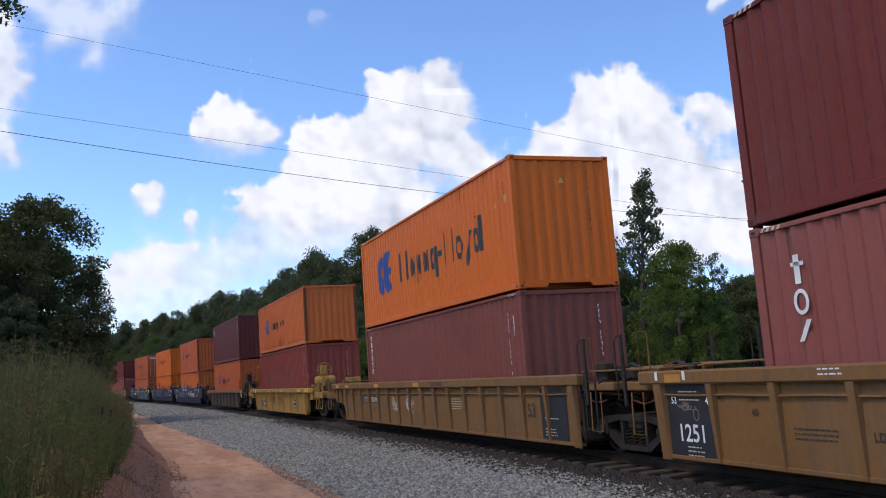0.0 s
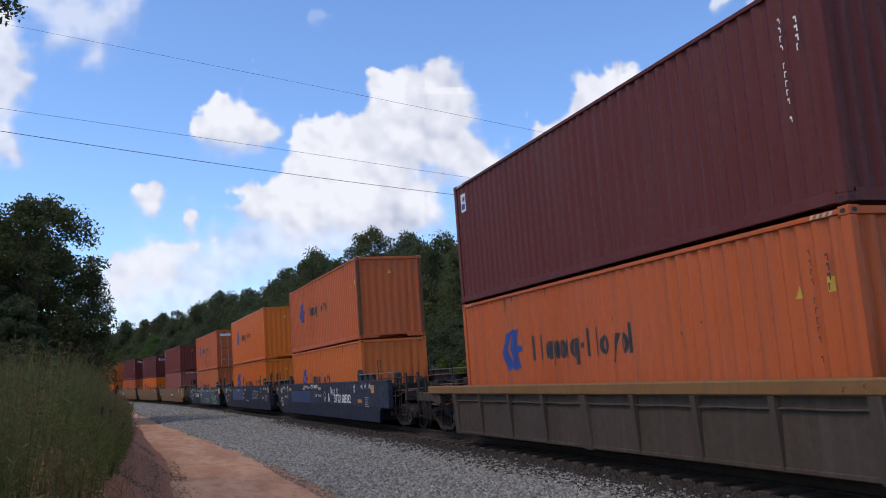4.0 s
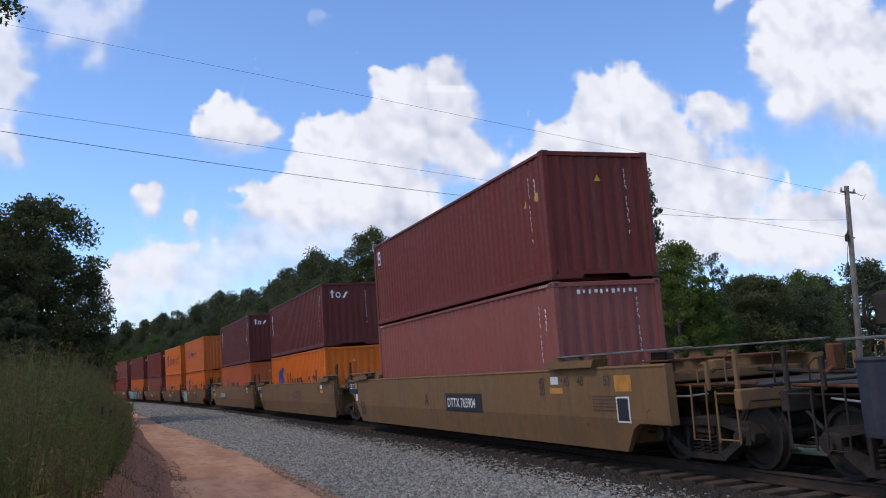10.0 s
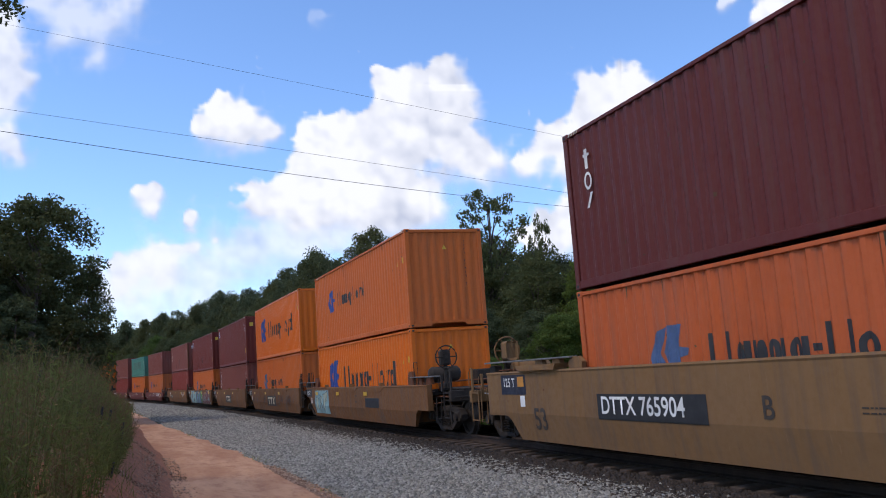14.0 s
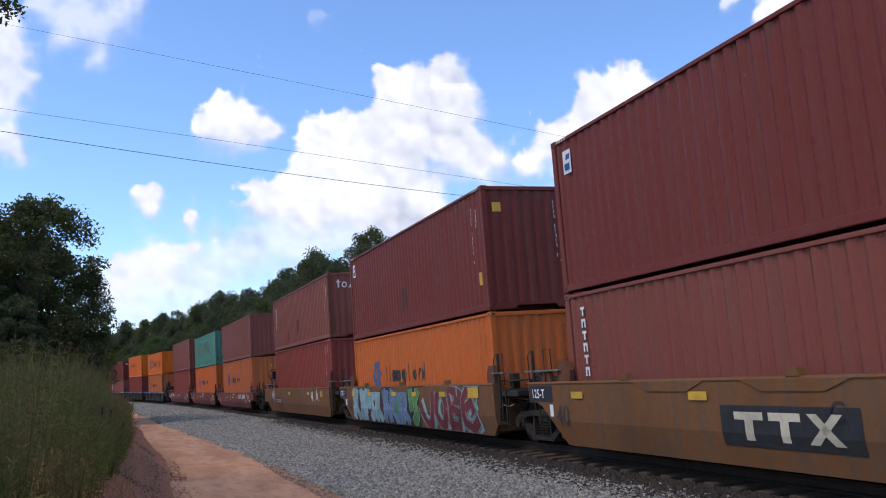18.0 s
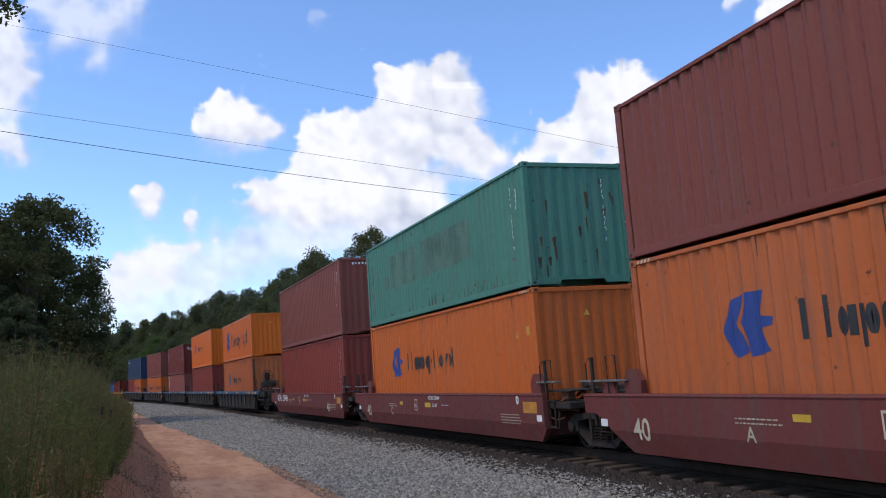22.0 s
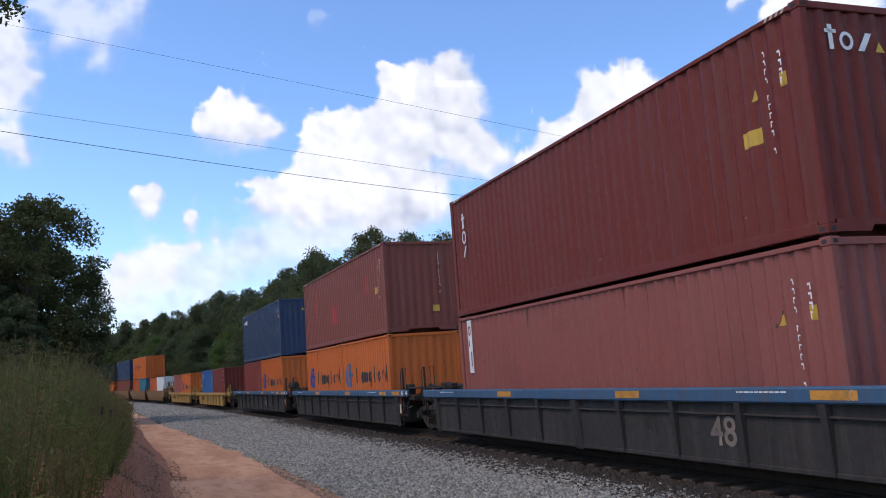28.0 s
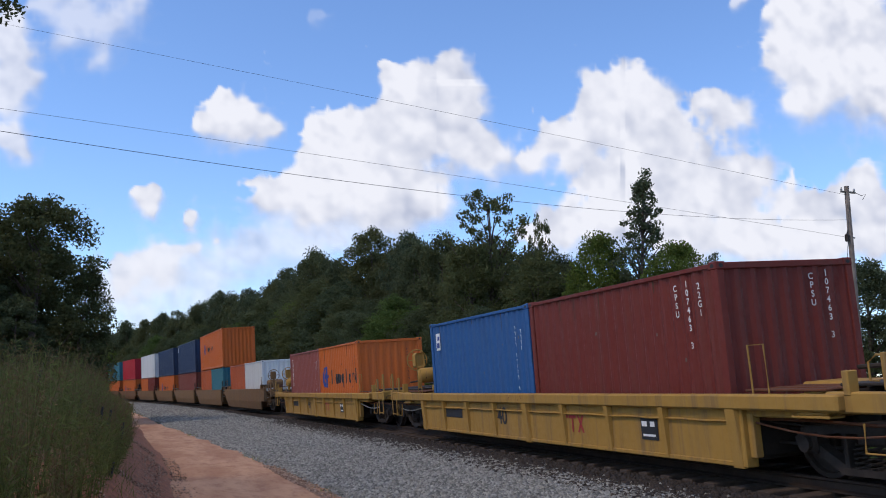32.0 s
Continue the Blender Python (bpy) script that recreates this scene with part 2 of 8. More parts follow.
def road_mat():
    m, nt, b = nodes_of("sandy_clay_road")
    co = nt.nodes.new("ShaderNodeTexCoord").outputs["Object"]
    n1, n2, n3 = noise_tex(nt, co, 0.9, 6, 0.6, (1, 0.22, 1)), noise_tex(nt, co, 4.0, 7, 0.7, (1, 0.35, 1)), noise_tex(nt, co, 45, 4)
    col = mix(nt, ramp(nt, n1, 0.35, 0.65), (0.33, 0.155, 0.075), (0.48, 0.275, 0.152))
    col = mix(nt, ramp(nt, n2, 0.42, 0.7, 0, 0.75), col, (0.26, 0.112, 0.056))
    col = mix(nt, ramp(nt, n3, 0.5, 0.75, 0, 0.35), col, (0.25, 0.15, 0.095))
    nt.links.new(col, b.inputs["Base Color"])
    b.inputs["Roughness"].default_value = 0.95
    bump(nt, b, n2, 0.5, 0.04)
    return m


GROUND, ROAD = ground_mat(), road_mat()


# ---------------------------------------------------------------- the railway's line: arc length s, far end ahead of the camera
CANT = 0.0762
KNOTS = [(-60, 0.00113), (0, 0.00163), (30, 0.00064), (60, 0.00097), (100, 0.00143), (150, 0.00135)]
ARC = np.arange(-520.0, 760.0, 1.0)
bend = np.interp(ARC, [k[0] for k in KNOTS], [k[1] for k in KNOTS])
turn = np.concatenate([[0], np.cumsum((bend[1:] + bend[:-1]) / 2)])
turn -= np.interp(0, ARC, turn)
LX = np.concatenate([[0], np.cumsum((-np.sin(turn[1:]) - np.sin(turn[:-1])) / 2)])
LY = np.concatenate([[0], np.cumsum((np.cos(turn[1:]) + np.cos(turn[:-1])) / 2)])
LX += 8.910 - np.interp(0, ARC, LX)
LY -= np.interp(0, ARC, LY)


def rail_point(s):
    return float(np.interp(s, ARC, LX)), float(np.interp(s, ARC, LY))


def beside(s, side, z=0.0):
    """A point level in the world, side metres to the far (+) or near (-) side of the line."""
    x, y = rail_point(s)
    a = float(np.interp(s, ARC, turn))
    return Vector((x + side * math.cos(a), y + side * math.sin(a), z))


def seat(s, half=6.096):
    """The pose of a rigid body centred on s: X points to the train's rear, Y to the near side."""
    ax, ay = rail_point(s - half)
    bx, by = rail_point(s + half)
    turned = Matrix.Rotation(math.atan2(by - ay, bx - ax), 4, "Z")
    return Matrix.Translation(((ax + bx) / 2, (ay + by) / 2, 0)) @ turned @ Matrix.Rotation(-CANT, 4, "X")


def rolled(t):
    """How far the train has come by t, in metres."""
    return 13.2705 * (t - 16) + 0.04096 * (t - 16) ** 2 / 2


# ---------------------------------------------------------------- mesh tools
class Shape:
    def __init__(self):
        self.v, self.f = [], []

    def add(self, verts, faces):
        n = len(self.v)
        self.v += [tuple(p) for p in verts]
        self.f += [tuple(i + n for i in q) for q in faces]
        return self

    def box(self, x0, x1, y0, y1, z0, z1):
        v = [(x, y, z) for x in (x0, x1) for y in (y0, y1) for z in (z0, z1)]
        return self.add(v, [(0, 1, 3, 2), (4, 6, 7, 5), (0, 4, 5, 1), (2, 3, 7, 6), (0, 2, 6, 4), (1, 5, 7, 3)])

    def soft(self, x0, x1, y0, y1, z0, z1, b=0.01):
        """A box with all its edges chamfered."""
        lo, hi = (x0, y0, z0), (x1, y1, z1)
        v, at = [], {}
        for sx in (0, 1):
            for sy in (0, 1):
                for sz in (0, 1):
                    for ax in range(3):
                        p = []
                        for k, sgn in enumerate((sx, sy, sz)):
                            e = hi[k] if sgn else lo[k]
                            p.append(e if k == ax else e + (-b if sgn else b))
                        at[(sx, sy, sz, ax)] = len(v)
                        v.append(p)
        f = []
        for ax in range(3):
            for sg in (0, 1):
                ring = []
                for q in ((0, 0), (0, 1), (1, 1), (1, 0)):
                    k = [0, 0, 0]
                    k[ax] = sg
                    k[(ax + 1) % 3], k[(ax + 2) % 3] = q
                    ring.append(at[(*k, ax)])
                f.append(tuple(ring if not sg else ring[::-1]))
        for ax in range(3):
            o1, o2 = (ax + 1) % 3, (ax + 2) % 3
            for a in (0, 1):
                for c in (0, 1):
                    ids = []
                    for e in (0, 1):
                        k = [0, 0, 0]
                        k[ax], k[o1], k[o2] = e, a, c
                        ids.append((at[(*k, o1)], at[(*k, o2)]))
                    f.append((ids[0][0], ids[1][0], ids[1][1], ids[0][1]))
        for sx in (0, 1):
            for sy in (0, 1):
                for sz in (0, 1):
                    f.append(tuple(at[(sx, sy, sz, ax)] for ax in range(3)))
        return self.add(v, f)

    def loft(self, rings, closed=True, caps=True):
        n = len(rings[0])
        v = [p for r in rings for p in r]
        f = []
        for i in range(len(rings) - 1):
            for j in range(n if closed else n - 1):
                k = (j + 1) % n
                f.append((i * n + j, i * n + k, (i + 1) * n + k, (i + 1) * n + j))
        if caps and closed:
            f += [tuple(range(n))[::-1], tuple(range((len(rings) - 1) * n, len(rings) * n))]
        return self.add(v, f)

    def tube(self, points, radii, n=8, caps=True):
        rings = []
        pts = [Vector(p) for p in points]
        for i, p in enumerate(pts):
            d = (pts[min(i + 1, len(pts) - 1)] - pts[max(i - 1, 0)]).normalized()
            a = d.orthogonal().normalized() if abs(d.z) < 0.95 else Vector((1, 0, 0))
            a = (a - d * a.dot(d)).normalized()
            c = d.cross(a)
            r = radii[i] if isinstance(radii, (list, tuple)) else radii
            rings.append([p + (a * math.cos(q) + c * math.sin(q)) * r for q in (2 * math.pi * k / n for k in range(n))])
        return self.loft(rings, True, caps)

    def prism(self, outline, y0, y1):
        """An outline in x and z, drawn out from y0 to y1."""
        return self.loft([[(x, y0, z) for x, z in outline], [(x, y1, z) for x, z in outline]])

    def mesh(self, name, smooth=False):
        me = bpy.data.meshes.new(name)
        me.from_pydata(self.v, [], self.f)
        bm = bmesh.new()
        bm.from_mesh(me)
        bmesh.ops.recalc_face_normals(bm, faces=bm.faces)
        bm.to_mesh(me)
        bm.free()
        if smooth:
            me.shade_smooth()
        return me


def part(name, me, material, parent, label=""):
    """One mesh object under a thing or a part; alike parts share their mesh."""
    ob = new(name, me)
    ob.parent = parent
    if not me.materials:
        me.materials.append(material)
    elif me.materials[0] != material:
        ob.material_slots[0].link = "OBJECT"
        ob.material_slots[0].material = material
    return tagged(ob, label, kind="stuff" if name in JOINED else "")


JOINED = ("scuffs", "lettering", "line_mark", "underframe", "code_column", "small_print", "walkway", "hazard_stripes", "rust_runs")


def thing(name, label, category, group="", kind="", me=None, material=None):
    ob = new(name, me)
    if me and material:
        me.materials.append(material)
    return tagged(ob, label, category, group, kind)


MESHES = {}


def once(key, make):
    if key not in MESHES:
        MESHES[key] = make()
    return MESHES[key]


# ---------------------------------------------------------------- ground, road, ballast, track
def toe(s):
    """How far the bank's foot reaches out into the road."""
    return 0.22 * min(1, max(0, (s - 13) / 6)) * min(1, max(0, (60 - s) / 20))


def ground_height(s, side):
    bank = min(1, max(0, (s - 4) / 7.0))
    if -12 < side < -7:
        side -= toe(s) * min(1, (12 + side) / 2.5)
    z = -0.66 if side > -3.8 or side < -9.2 else -0.82
    if side < -8.15:
        z += bank * (0.95 if side < -9.2 else 1.11) * min(1, (-8.15 - side) / 1.5) + 0.03 * max(0, min(20, -10 - side))
    if side > 6:
        z -= 0.25 * min(1, (side - 6) / 3)
    return z + 0.05 * noise.noise((s * 0.35, side * 0.35, 1.0)) * (1 if side < -8.3 or side > 5 else 0.0)


def spread(lo, hi, step, far):
    mid = list(np.arange(lo, hi + 1e-6, step))
    a, b, d1, d2 = [], [], step, step
    x = lo
    while x > -far:
        d1 *= 1.45
        x -= d1
        a.append(x)
    x = hi
    while x < far:
        d2 *= 1.45
        x += d2
        b.append(x)
    return a[::-1] + mid + b


def make_ground():
    xs, ys = spread(-22, 26, 0.6, 3500), spread(-12, 130, 1.0, 3500)
    v, clay = [], []
    for y in ys:
        for x in xs:
            i = int(np.argmin((LX - x) ** 2 + (LY - y) ** 2))
            a = turn[i]
            side = (x - LX[i]) * math.cos(a) + (y - LY[i]) * math.sin(a)
            v.append((x, y, ground_height(ARC[i], side)))
            side -= toe(ARC[i]) if -12 < side < -7 else 0
            clay.append(1.2 if -9.6 < side < -5.0 else (0.75 if -10.2 < side <= -9.6 else (0.35 if 3 < side < 9 else 0.0)))
    w = len(xs)
    f = [(j * w + i, j * w + i + 1, (j + 1) * w + i + 1, (j + 1) * w + i) for j in range(len(ys) - 1) for i in range(w - 1)]
    me = bpy.data.meshes.new("ground")
    me.from_pydata(v, [], f)
    at = me.attributes.new("clay", "FLOAT", "POINT")
    at.data.foreach_set("value", clay)
    me.shade_smooth()
    thing("ground", "red clay ground with thin grass", "ground", kind="structure", me=me, material=GROUND)


def edge_shift(s):
    """The ballast spreads towards the road further on."""
    return -0.95 * min(1, max(0, (s - 19) / 26))


def strip(name, label, stations, arcs, material, rough=0.0, draws_back=0):
    """A ribbon along the line: stations are (side, z) across it."""
    sh = Shape()
    rings = []
    for s in arcs:
        rings.append([beside(s, a + (edge_shift(s) if i < draws_back else 0) + rough * noise.noise((s * 0.6, a, 4)), z + 0.3 * rough * noise.noise((s * 0.5, a * 0.8, 9))) for i, (a, z) in enumerate(stations)])
    sh.loft(rings, False)
    me = sh.mesh(name, True)
    return thing(name, label, name.split("_")[-1], kind="structure", me=me, material=material)


NEAR_ARCS = list(np.arange(-40, 140, 0.8)) + list(np.arange(140, 700, 8.0))
ALL_ARCS = list(np.arange(-480, -40, 8.0)) + NEAR_ARCS
BED = [(-6.0, -0.70), (-5.65, -0.60), (-4.3, -0.485), (-3.0, -0.41), (-1.9, -0.375), (-1.3, -0.345), (0, -0.25), (1.4, -0.11), (2.4, -0.25), (3.6, -0.85)]


def bed_height(side, s=0.0):
    return float(np.interp(side, [b[0] + (edge_shift(s) if i < 2 else 0) for i, b in enumerate(BED)], [b[1] for b in BED]))


make_ground()
strip("dirt_road", "sandy red clay track beside the railway", [(-9.0, -0.90), (-8.45, -0.65), (-7.6, -0.635), (-6.9, -0.65), (-6.4, -0.635), (-5.6, -0.64), (-4.7, -0.64), (-4.2, -0.75)], NEAR_ARCS, ROAD, 0.16)
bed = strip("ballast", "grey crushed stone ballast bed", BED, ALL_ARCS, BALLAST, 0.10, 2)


# near-black strip: oil grime plus the train's shade put into the colour
strip("track_bed", "oily ballast between the rails, coloured dark for the train's shade too", [(-2.6, -0.42), (-2.2, -0.375), (-1.8, -0.355), (-1.25, -0.33), (0, -0.235), (1.3, -0.10), (1.6, -0.14)], ALL_ARCS, OILY_SHADED, 0.05)


def make_rails():
    prof = [(-0.036, 0), (-0.036, -0.03), (-0.009, -0.045), (-0.009, -0.125), (-0.07, -0.145), (-0.07, -0.16), (0.07, -0.16), (0.07, -0.145), (0.009, -0.125), (0.009, -0.045), (0.036, -0.03), (0.036, 0)]
    for side in (-0.755, 0.755):
        sh = Shape()
        rings = []
        for s in list(np.arange(-480, -40, 8.0)) + list(np.arange(-40, 160, 2.0)) + list(np.arange(160, 700, 8.0)):
            rings.append([beside(s, side + a, (side + a) * CANT + z) for a, z in prof])
        sh.loft(rings)
        thing("rail", "worn steel rail with rusty sides", "rail", "rails", "structure", sh.mesh("rail"), RAIL_STEEL)


make_rails()


def stones(n, s_of, side_of, z_of, size, seed, shoulder=False):
    """Many small angular stones in one mesh."""
    rng = np.random.default_rng(seed)
    s, side = s_of(rng, n), side_of(rng, n)
    if shoulder:
        lo = -5.92 - 0.95 * np.clip((s - 19) / 26, 0, 1)
        side = lo + side * (-2.05 - lo + rng.normal(0, 0.22, n))
    x, y, a = np.interp(s, ARC, LX), np.interp(s, ARC, LY), np.interp(s, ARC, turn)
    z = np.array([z_of(p, q) for p, q in zip(s, side)])
    c = np.stack([x + side * np.cos(a), y + side * np.sin(a), z], 1)
    base = np.array([(i, j, k) for i in (-1, 1) for j in (-1, 1) for k in (-1, 1)], float)
    r = size * rng.uniform(0.55, 1.35, (n, 1, 1))
    p = base[None] * rng.uniform(0.55, 1.1, (n, 8, 3)) * r * rng.uniform(0.6, 1.2, (n, 1, 3))
    q = rng.normal(size=(n, 4))
    q /= np.linalg.norm(q, axis=1, keepdims=True)
    w, i, j, k = q.T
    R = np.stack([1 - 2 * (j * j + k * k), 2 * (i * j - k * w), 2 * (i * k + j * w), 2 * (i * j + k * w), 1 - 2 * (i * i + k * k), 2 * (j * k - i * w), 2 * (i * k - j * w), 2 * (j * k + i * w), 1 - 2 * (i * i + j * j)], 1).reshape(n, 3, 3)
    p = np.einsum("nij,nvj->nvi", R, p) + c[:, None]
    quads = np.array([(0, 1, 3, 2), (4, 6, 7, 5), (0, 4, 5, 1), (2, 3, 7, 6), (0, 2, 6, 4), (1, 5, 7, 3)])
    f = (np.arange(n)[:, None, None] * 8 + quads[None]).reshape(-1)
    return raw_mesh("stones", p.reshape(-1, 3), f, 4)


def raw_mesh(name, v, loops, per):
    me = bpy.data.meshes.new(name)
    n = len(loops) // per
    me.vertices.add(len(v))
    me.vertices.foreach_set("co", np.asarray(v, np.float32).reshape(-1))
    me.loops.add(n * per)
    me.loops.foreach_set("vertex_index", np.asarray(loops, np.int32))
    me.polygons.add(n)
    me.polygons.foreach_set("loop_start", np.arange(0, n * per, per, dtype=np.int32))
    me.update(calc_edges=True)
    return me


def make_stones():
    me = stones(125000, lambda r, n: 4.5 + 70 * r.random(n) ** 1.7, lambda r, n: r.random(n) ** 0.95, lambda s, d: bed_height(d, s) + 0.006, 0.027, 5, True)
    thing("ballast_stones", "loose grey crushed ballast stones", "ballast", kind="stuff", me=me, material=STONE)
    me = stones(26000, lambda r, n: 42 + 95 * r.random(n) ** 1.2, lambda r, n: r.random(n), lambda s, d: bed_height(d, s) + 0.02, 0.044, 8, True)
    thing("far_ballast_stones", "loose grey crushed ballast stones further on", "ballast", kind="stuff", me=me, material=STONE)
    # these stones' dark colour holds both oil and the shade under the cars
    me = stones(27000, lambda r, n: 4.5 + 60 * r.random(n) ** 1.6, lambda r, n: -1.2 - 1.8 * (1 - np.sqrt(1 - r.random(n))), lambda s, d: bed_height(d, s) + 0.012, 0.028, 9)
    thing("oily_stones", "oily stones at the sleeper ends, coloured dark for the train's shade too", "ballast", kind="stuff", me=me, material=STONE_OILY_SHADED)
    me = stones(3000, lambda r, n: 8 + 12 * r.random(n), lambda r, n: -6.1 + 0.6 * r.random(n) ** 2, lambda s, d: -0.64, 0.022, 6)
    thing("scattered_gravel", "scattered gravel along the road edge", "gravel", kind="stuff", me=me, material=STONE_BROWN)
    me = stones(5000, lambda r, n: 7.5 + 16 * r.random(n), lambda r, n: -7.85 - 1.5 * r.random(n) ** 0.8, lambda s, d: max(ground_height(s, d), -0.64) + 0.004, 0.012, 7)
    thing("bank_stones", "pale stones on the red clay bank", "stones", kind="stuff", me=me, material=STONE_BROWN)


make_stones()


# ---------------------------------------------------------------- lettering and painted marks
def outline_mesh(name, loops):
    """Flat faces from outlines in (right, up)."""
    sh = Shape()
    for q in loops:
        sh.add([(a, b, 0) for a, b in q], [tuple(range(len(q)))])
    me = bpy.data.meshes.new(name)
    me.from_pydata(sh.v, [], sh.f)
    return me


def ring_loops(cx, cy, rx, ry, w, n=14):
    out = []
    for i in range(n):
        a, b = 2 * math.pi * i / n, 2 * math.pi * (i + 1) / n
        out.append([(cx + rx * math.cos(a), cy + ry * math.sin(a)), (cx + rx * math.cos(b), cy + ry * math.sin(b)), (cx + (rx - w) * math.cos(b), cy + (ry - w) * math.sin(b)), (cx + (rx - w) * math.cos(a), cy + (ry - w) * math.sin(a))])
    return out


def bar(x0, x1, y0, y1, lean=0.0):
    return [(x0, y0), (x1, y0), (x1 + lean, y1), (x0 + lean, y1)]


def wordmark(width, cap, w):
    """A line mark of stems and rings standing for a shipping line's name."""
    at = lambda q: q * width
    low, drop = 0.70 * cap, -0.27 * cap
    loops = [bar(0, w, 0, cap), bar(at(0.133) - w, at(0.133), 0, cap)]

    def bowl(q0, q1, stem, z0, z1):
        """A ring with a stem on its left (-1), its right (1) or none (0)."""
        x0, x1 = at(q0), at(q1)
        if stem < 0:
            loops.append(bar(x0, x0 + w, z0, z1))
            x0 += w
        elif stem > 0:
            loops.append(bar(x1 - w, x1, z0, z1))
            x1 -= w
        loops.extend(ring_loops((x0 + x1) / 2, low / 2, (x1 - x0) / 2, low / 2, w * 0.9, 16))

    bowl(0.158, 0.235, 1, 0, low)
    bowl(0.248, 0.318, -1, drop, low)
    bowl(0.335, 0.415, 1, 0, low)
    bowl(0.437, 0.522, 1, drop, low)
    loops.append(bar(at(0.535), at(0.585), 0.33 * cap, 0.33 * cap + w * 0.9))
    loops += [bar(at(0.600), at(0.600) + w, 0, cap), bar(at(0.690), at(0.690) + w, 0, cap)]
    bowl(0.730, 0.812, 0, 0, 0)
    loops += [bar(at(0.842) - w / 2, at(0.842) + w / 2, drop, low, at(0.905) - at(0.842) - w / 2)]
    bowl(0.915, 1.0, 1, 0, cap)
    return loops


def emblem(w, h):
    """Two leaning blocks and a side wedge, parted by a slit."""
    a = [(0.0, 0.42), (0.16, 0.88), (0.46, 0.98), (0.30, 0.52), (0.48, 0.10), (0.30, 0.0), (0.14, 0.06)]
    b = [(0.36, 0.54), (0.53, 1.0), (0.90, 1.0), (0.78, 0.62), (1.0, 0.58), (0.96, 0.46), (0.78, 0.42), (0.92, 0.08), (0.56, 0.0)]
    return [[(x * w, y * h) for x, y in q] for q in (a, b)]


def glyphs(text, size):
    """Built-in font letters as a flat mesh in (right, up)."""
    cu = bpy.data.curves.new("letters", "FONT")
    cu.body, cu.size, cu.offset = text, size * 1.38, 0.02 * size
    ob = bpy.data.objects.new("letters", cu)
    scene.collection.objects.link(ob)
    me = bpy.data.meshes.new_from_object(ob.evaluated_get(bpy.context.evaluated_depsgraph_get()))
    bpy.data.objects.remove(ob)
    return me


PITCH, DEEP, WALL = 0.278, 0.034, 1.194


def dent(x):
    p = (x / PITCH) % 1.0
    return DEEP * float(np.interp(p, [0, 0.26, 0.5, 0.76, 1.0], [0, 0, 1, 1, 0]))


BREAKS = [0.0, 0.26, 0.5, 0.76]


def drape(me, x_left, z, face, fold=True):
    """Lay a flat mark on a container's wall so that it follows the ridges.
    x_left: where the mark's left edge lies along the wall, its right runs to -X (near wall) or -Y (front wall)."""
    bm = bmesh.new()
    bm.from_mesh(me)
    for v in bm.verts:
        v.co = Vector((x_left - v.co.x, 0, z + v.co.y))
    if fold:
        xs = [v.co.x for v in bm.verts]
        k = math.floor(min(xs) / PITCH)
        while k * PITCH < max(xs):
            for q in BREAKS:
                x = (k + q) * PITCH
                if min(xs) < x < max(xs):
                    bmesh.ops.bisect_plane(bm, geom=bm.verts[:] + bm.edges[:] + bm.faces[:], plane_co=(x, 0, 0), plane_no=(1, 0, 0))
            k += 1
    for v in bm.verts:
        x, zz = v.co.x, v.co.z
        d = dent(x) if fold else 0.0
        if face == "side":
            v.co = Vector((x, (WALL if fold else 1.206) - d + 0.004, zz))
        elif face == "end":
            v.co = Vector((-1.0 * ((WALL if fold else 1.206) - d + 0.004), x, zz))
        else:
            v.co = Vector((x, face, zz))
    bmesh.ops.recalc_face_normals(bm, faces=bm.faces)
    up = Vector((0, 1, 0)) if face != "end" else Vector((-1, 0, 0))
    for f in bm.faces:
        if f.normal.dot(up) < 0:
            f.normal_flip()
    out = bpy.data.meshes.new("mark")
    bm.to_mesh(out)
    bm.free()
    return out


# ---------------------------------------------------------------- containers
def corrugated(x0, x1, z0, z1, outer, thick=0.012):
    """A folded steel wall that runs along x, its outside at +Y."""
    xs = {x0, x1}
    k = math.floor(x0 / PITCH)
    while k * PITCH < x1:
        xs |= {(k + q) * PITCH for q in BREAKS if x0 < (k + q) * PITCH < x1}
        k += 1
    rings = [[(x, outer - dent(x), z0), (x, outer - dent(x), z1), (x, outer - dent(x) - thick, z1), (x, outer - dent(x) - thick, z0)] for x in sorted(xs)]
    return Shape().loft(rings)


def spun(sh, quarter):
    """The shape turned about z by quarter turns."""
    for _ in range(quarter):
        sh.v = [(-y, x, z) for x, y, z in sh.v]
    return sh


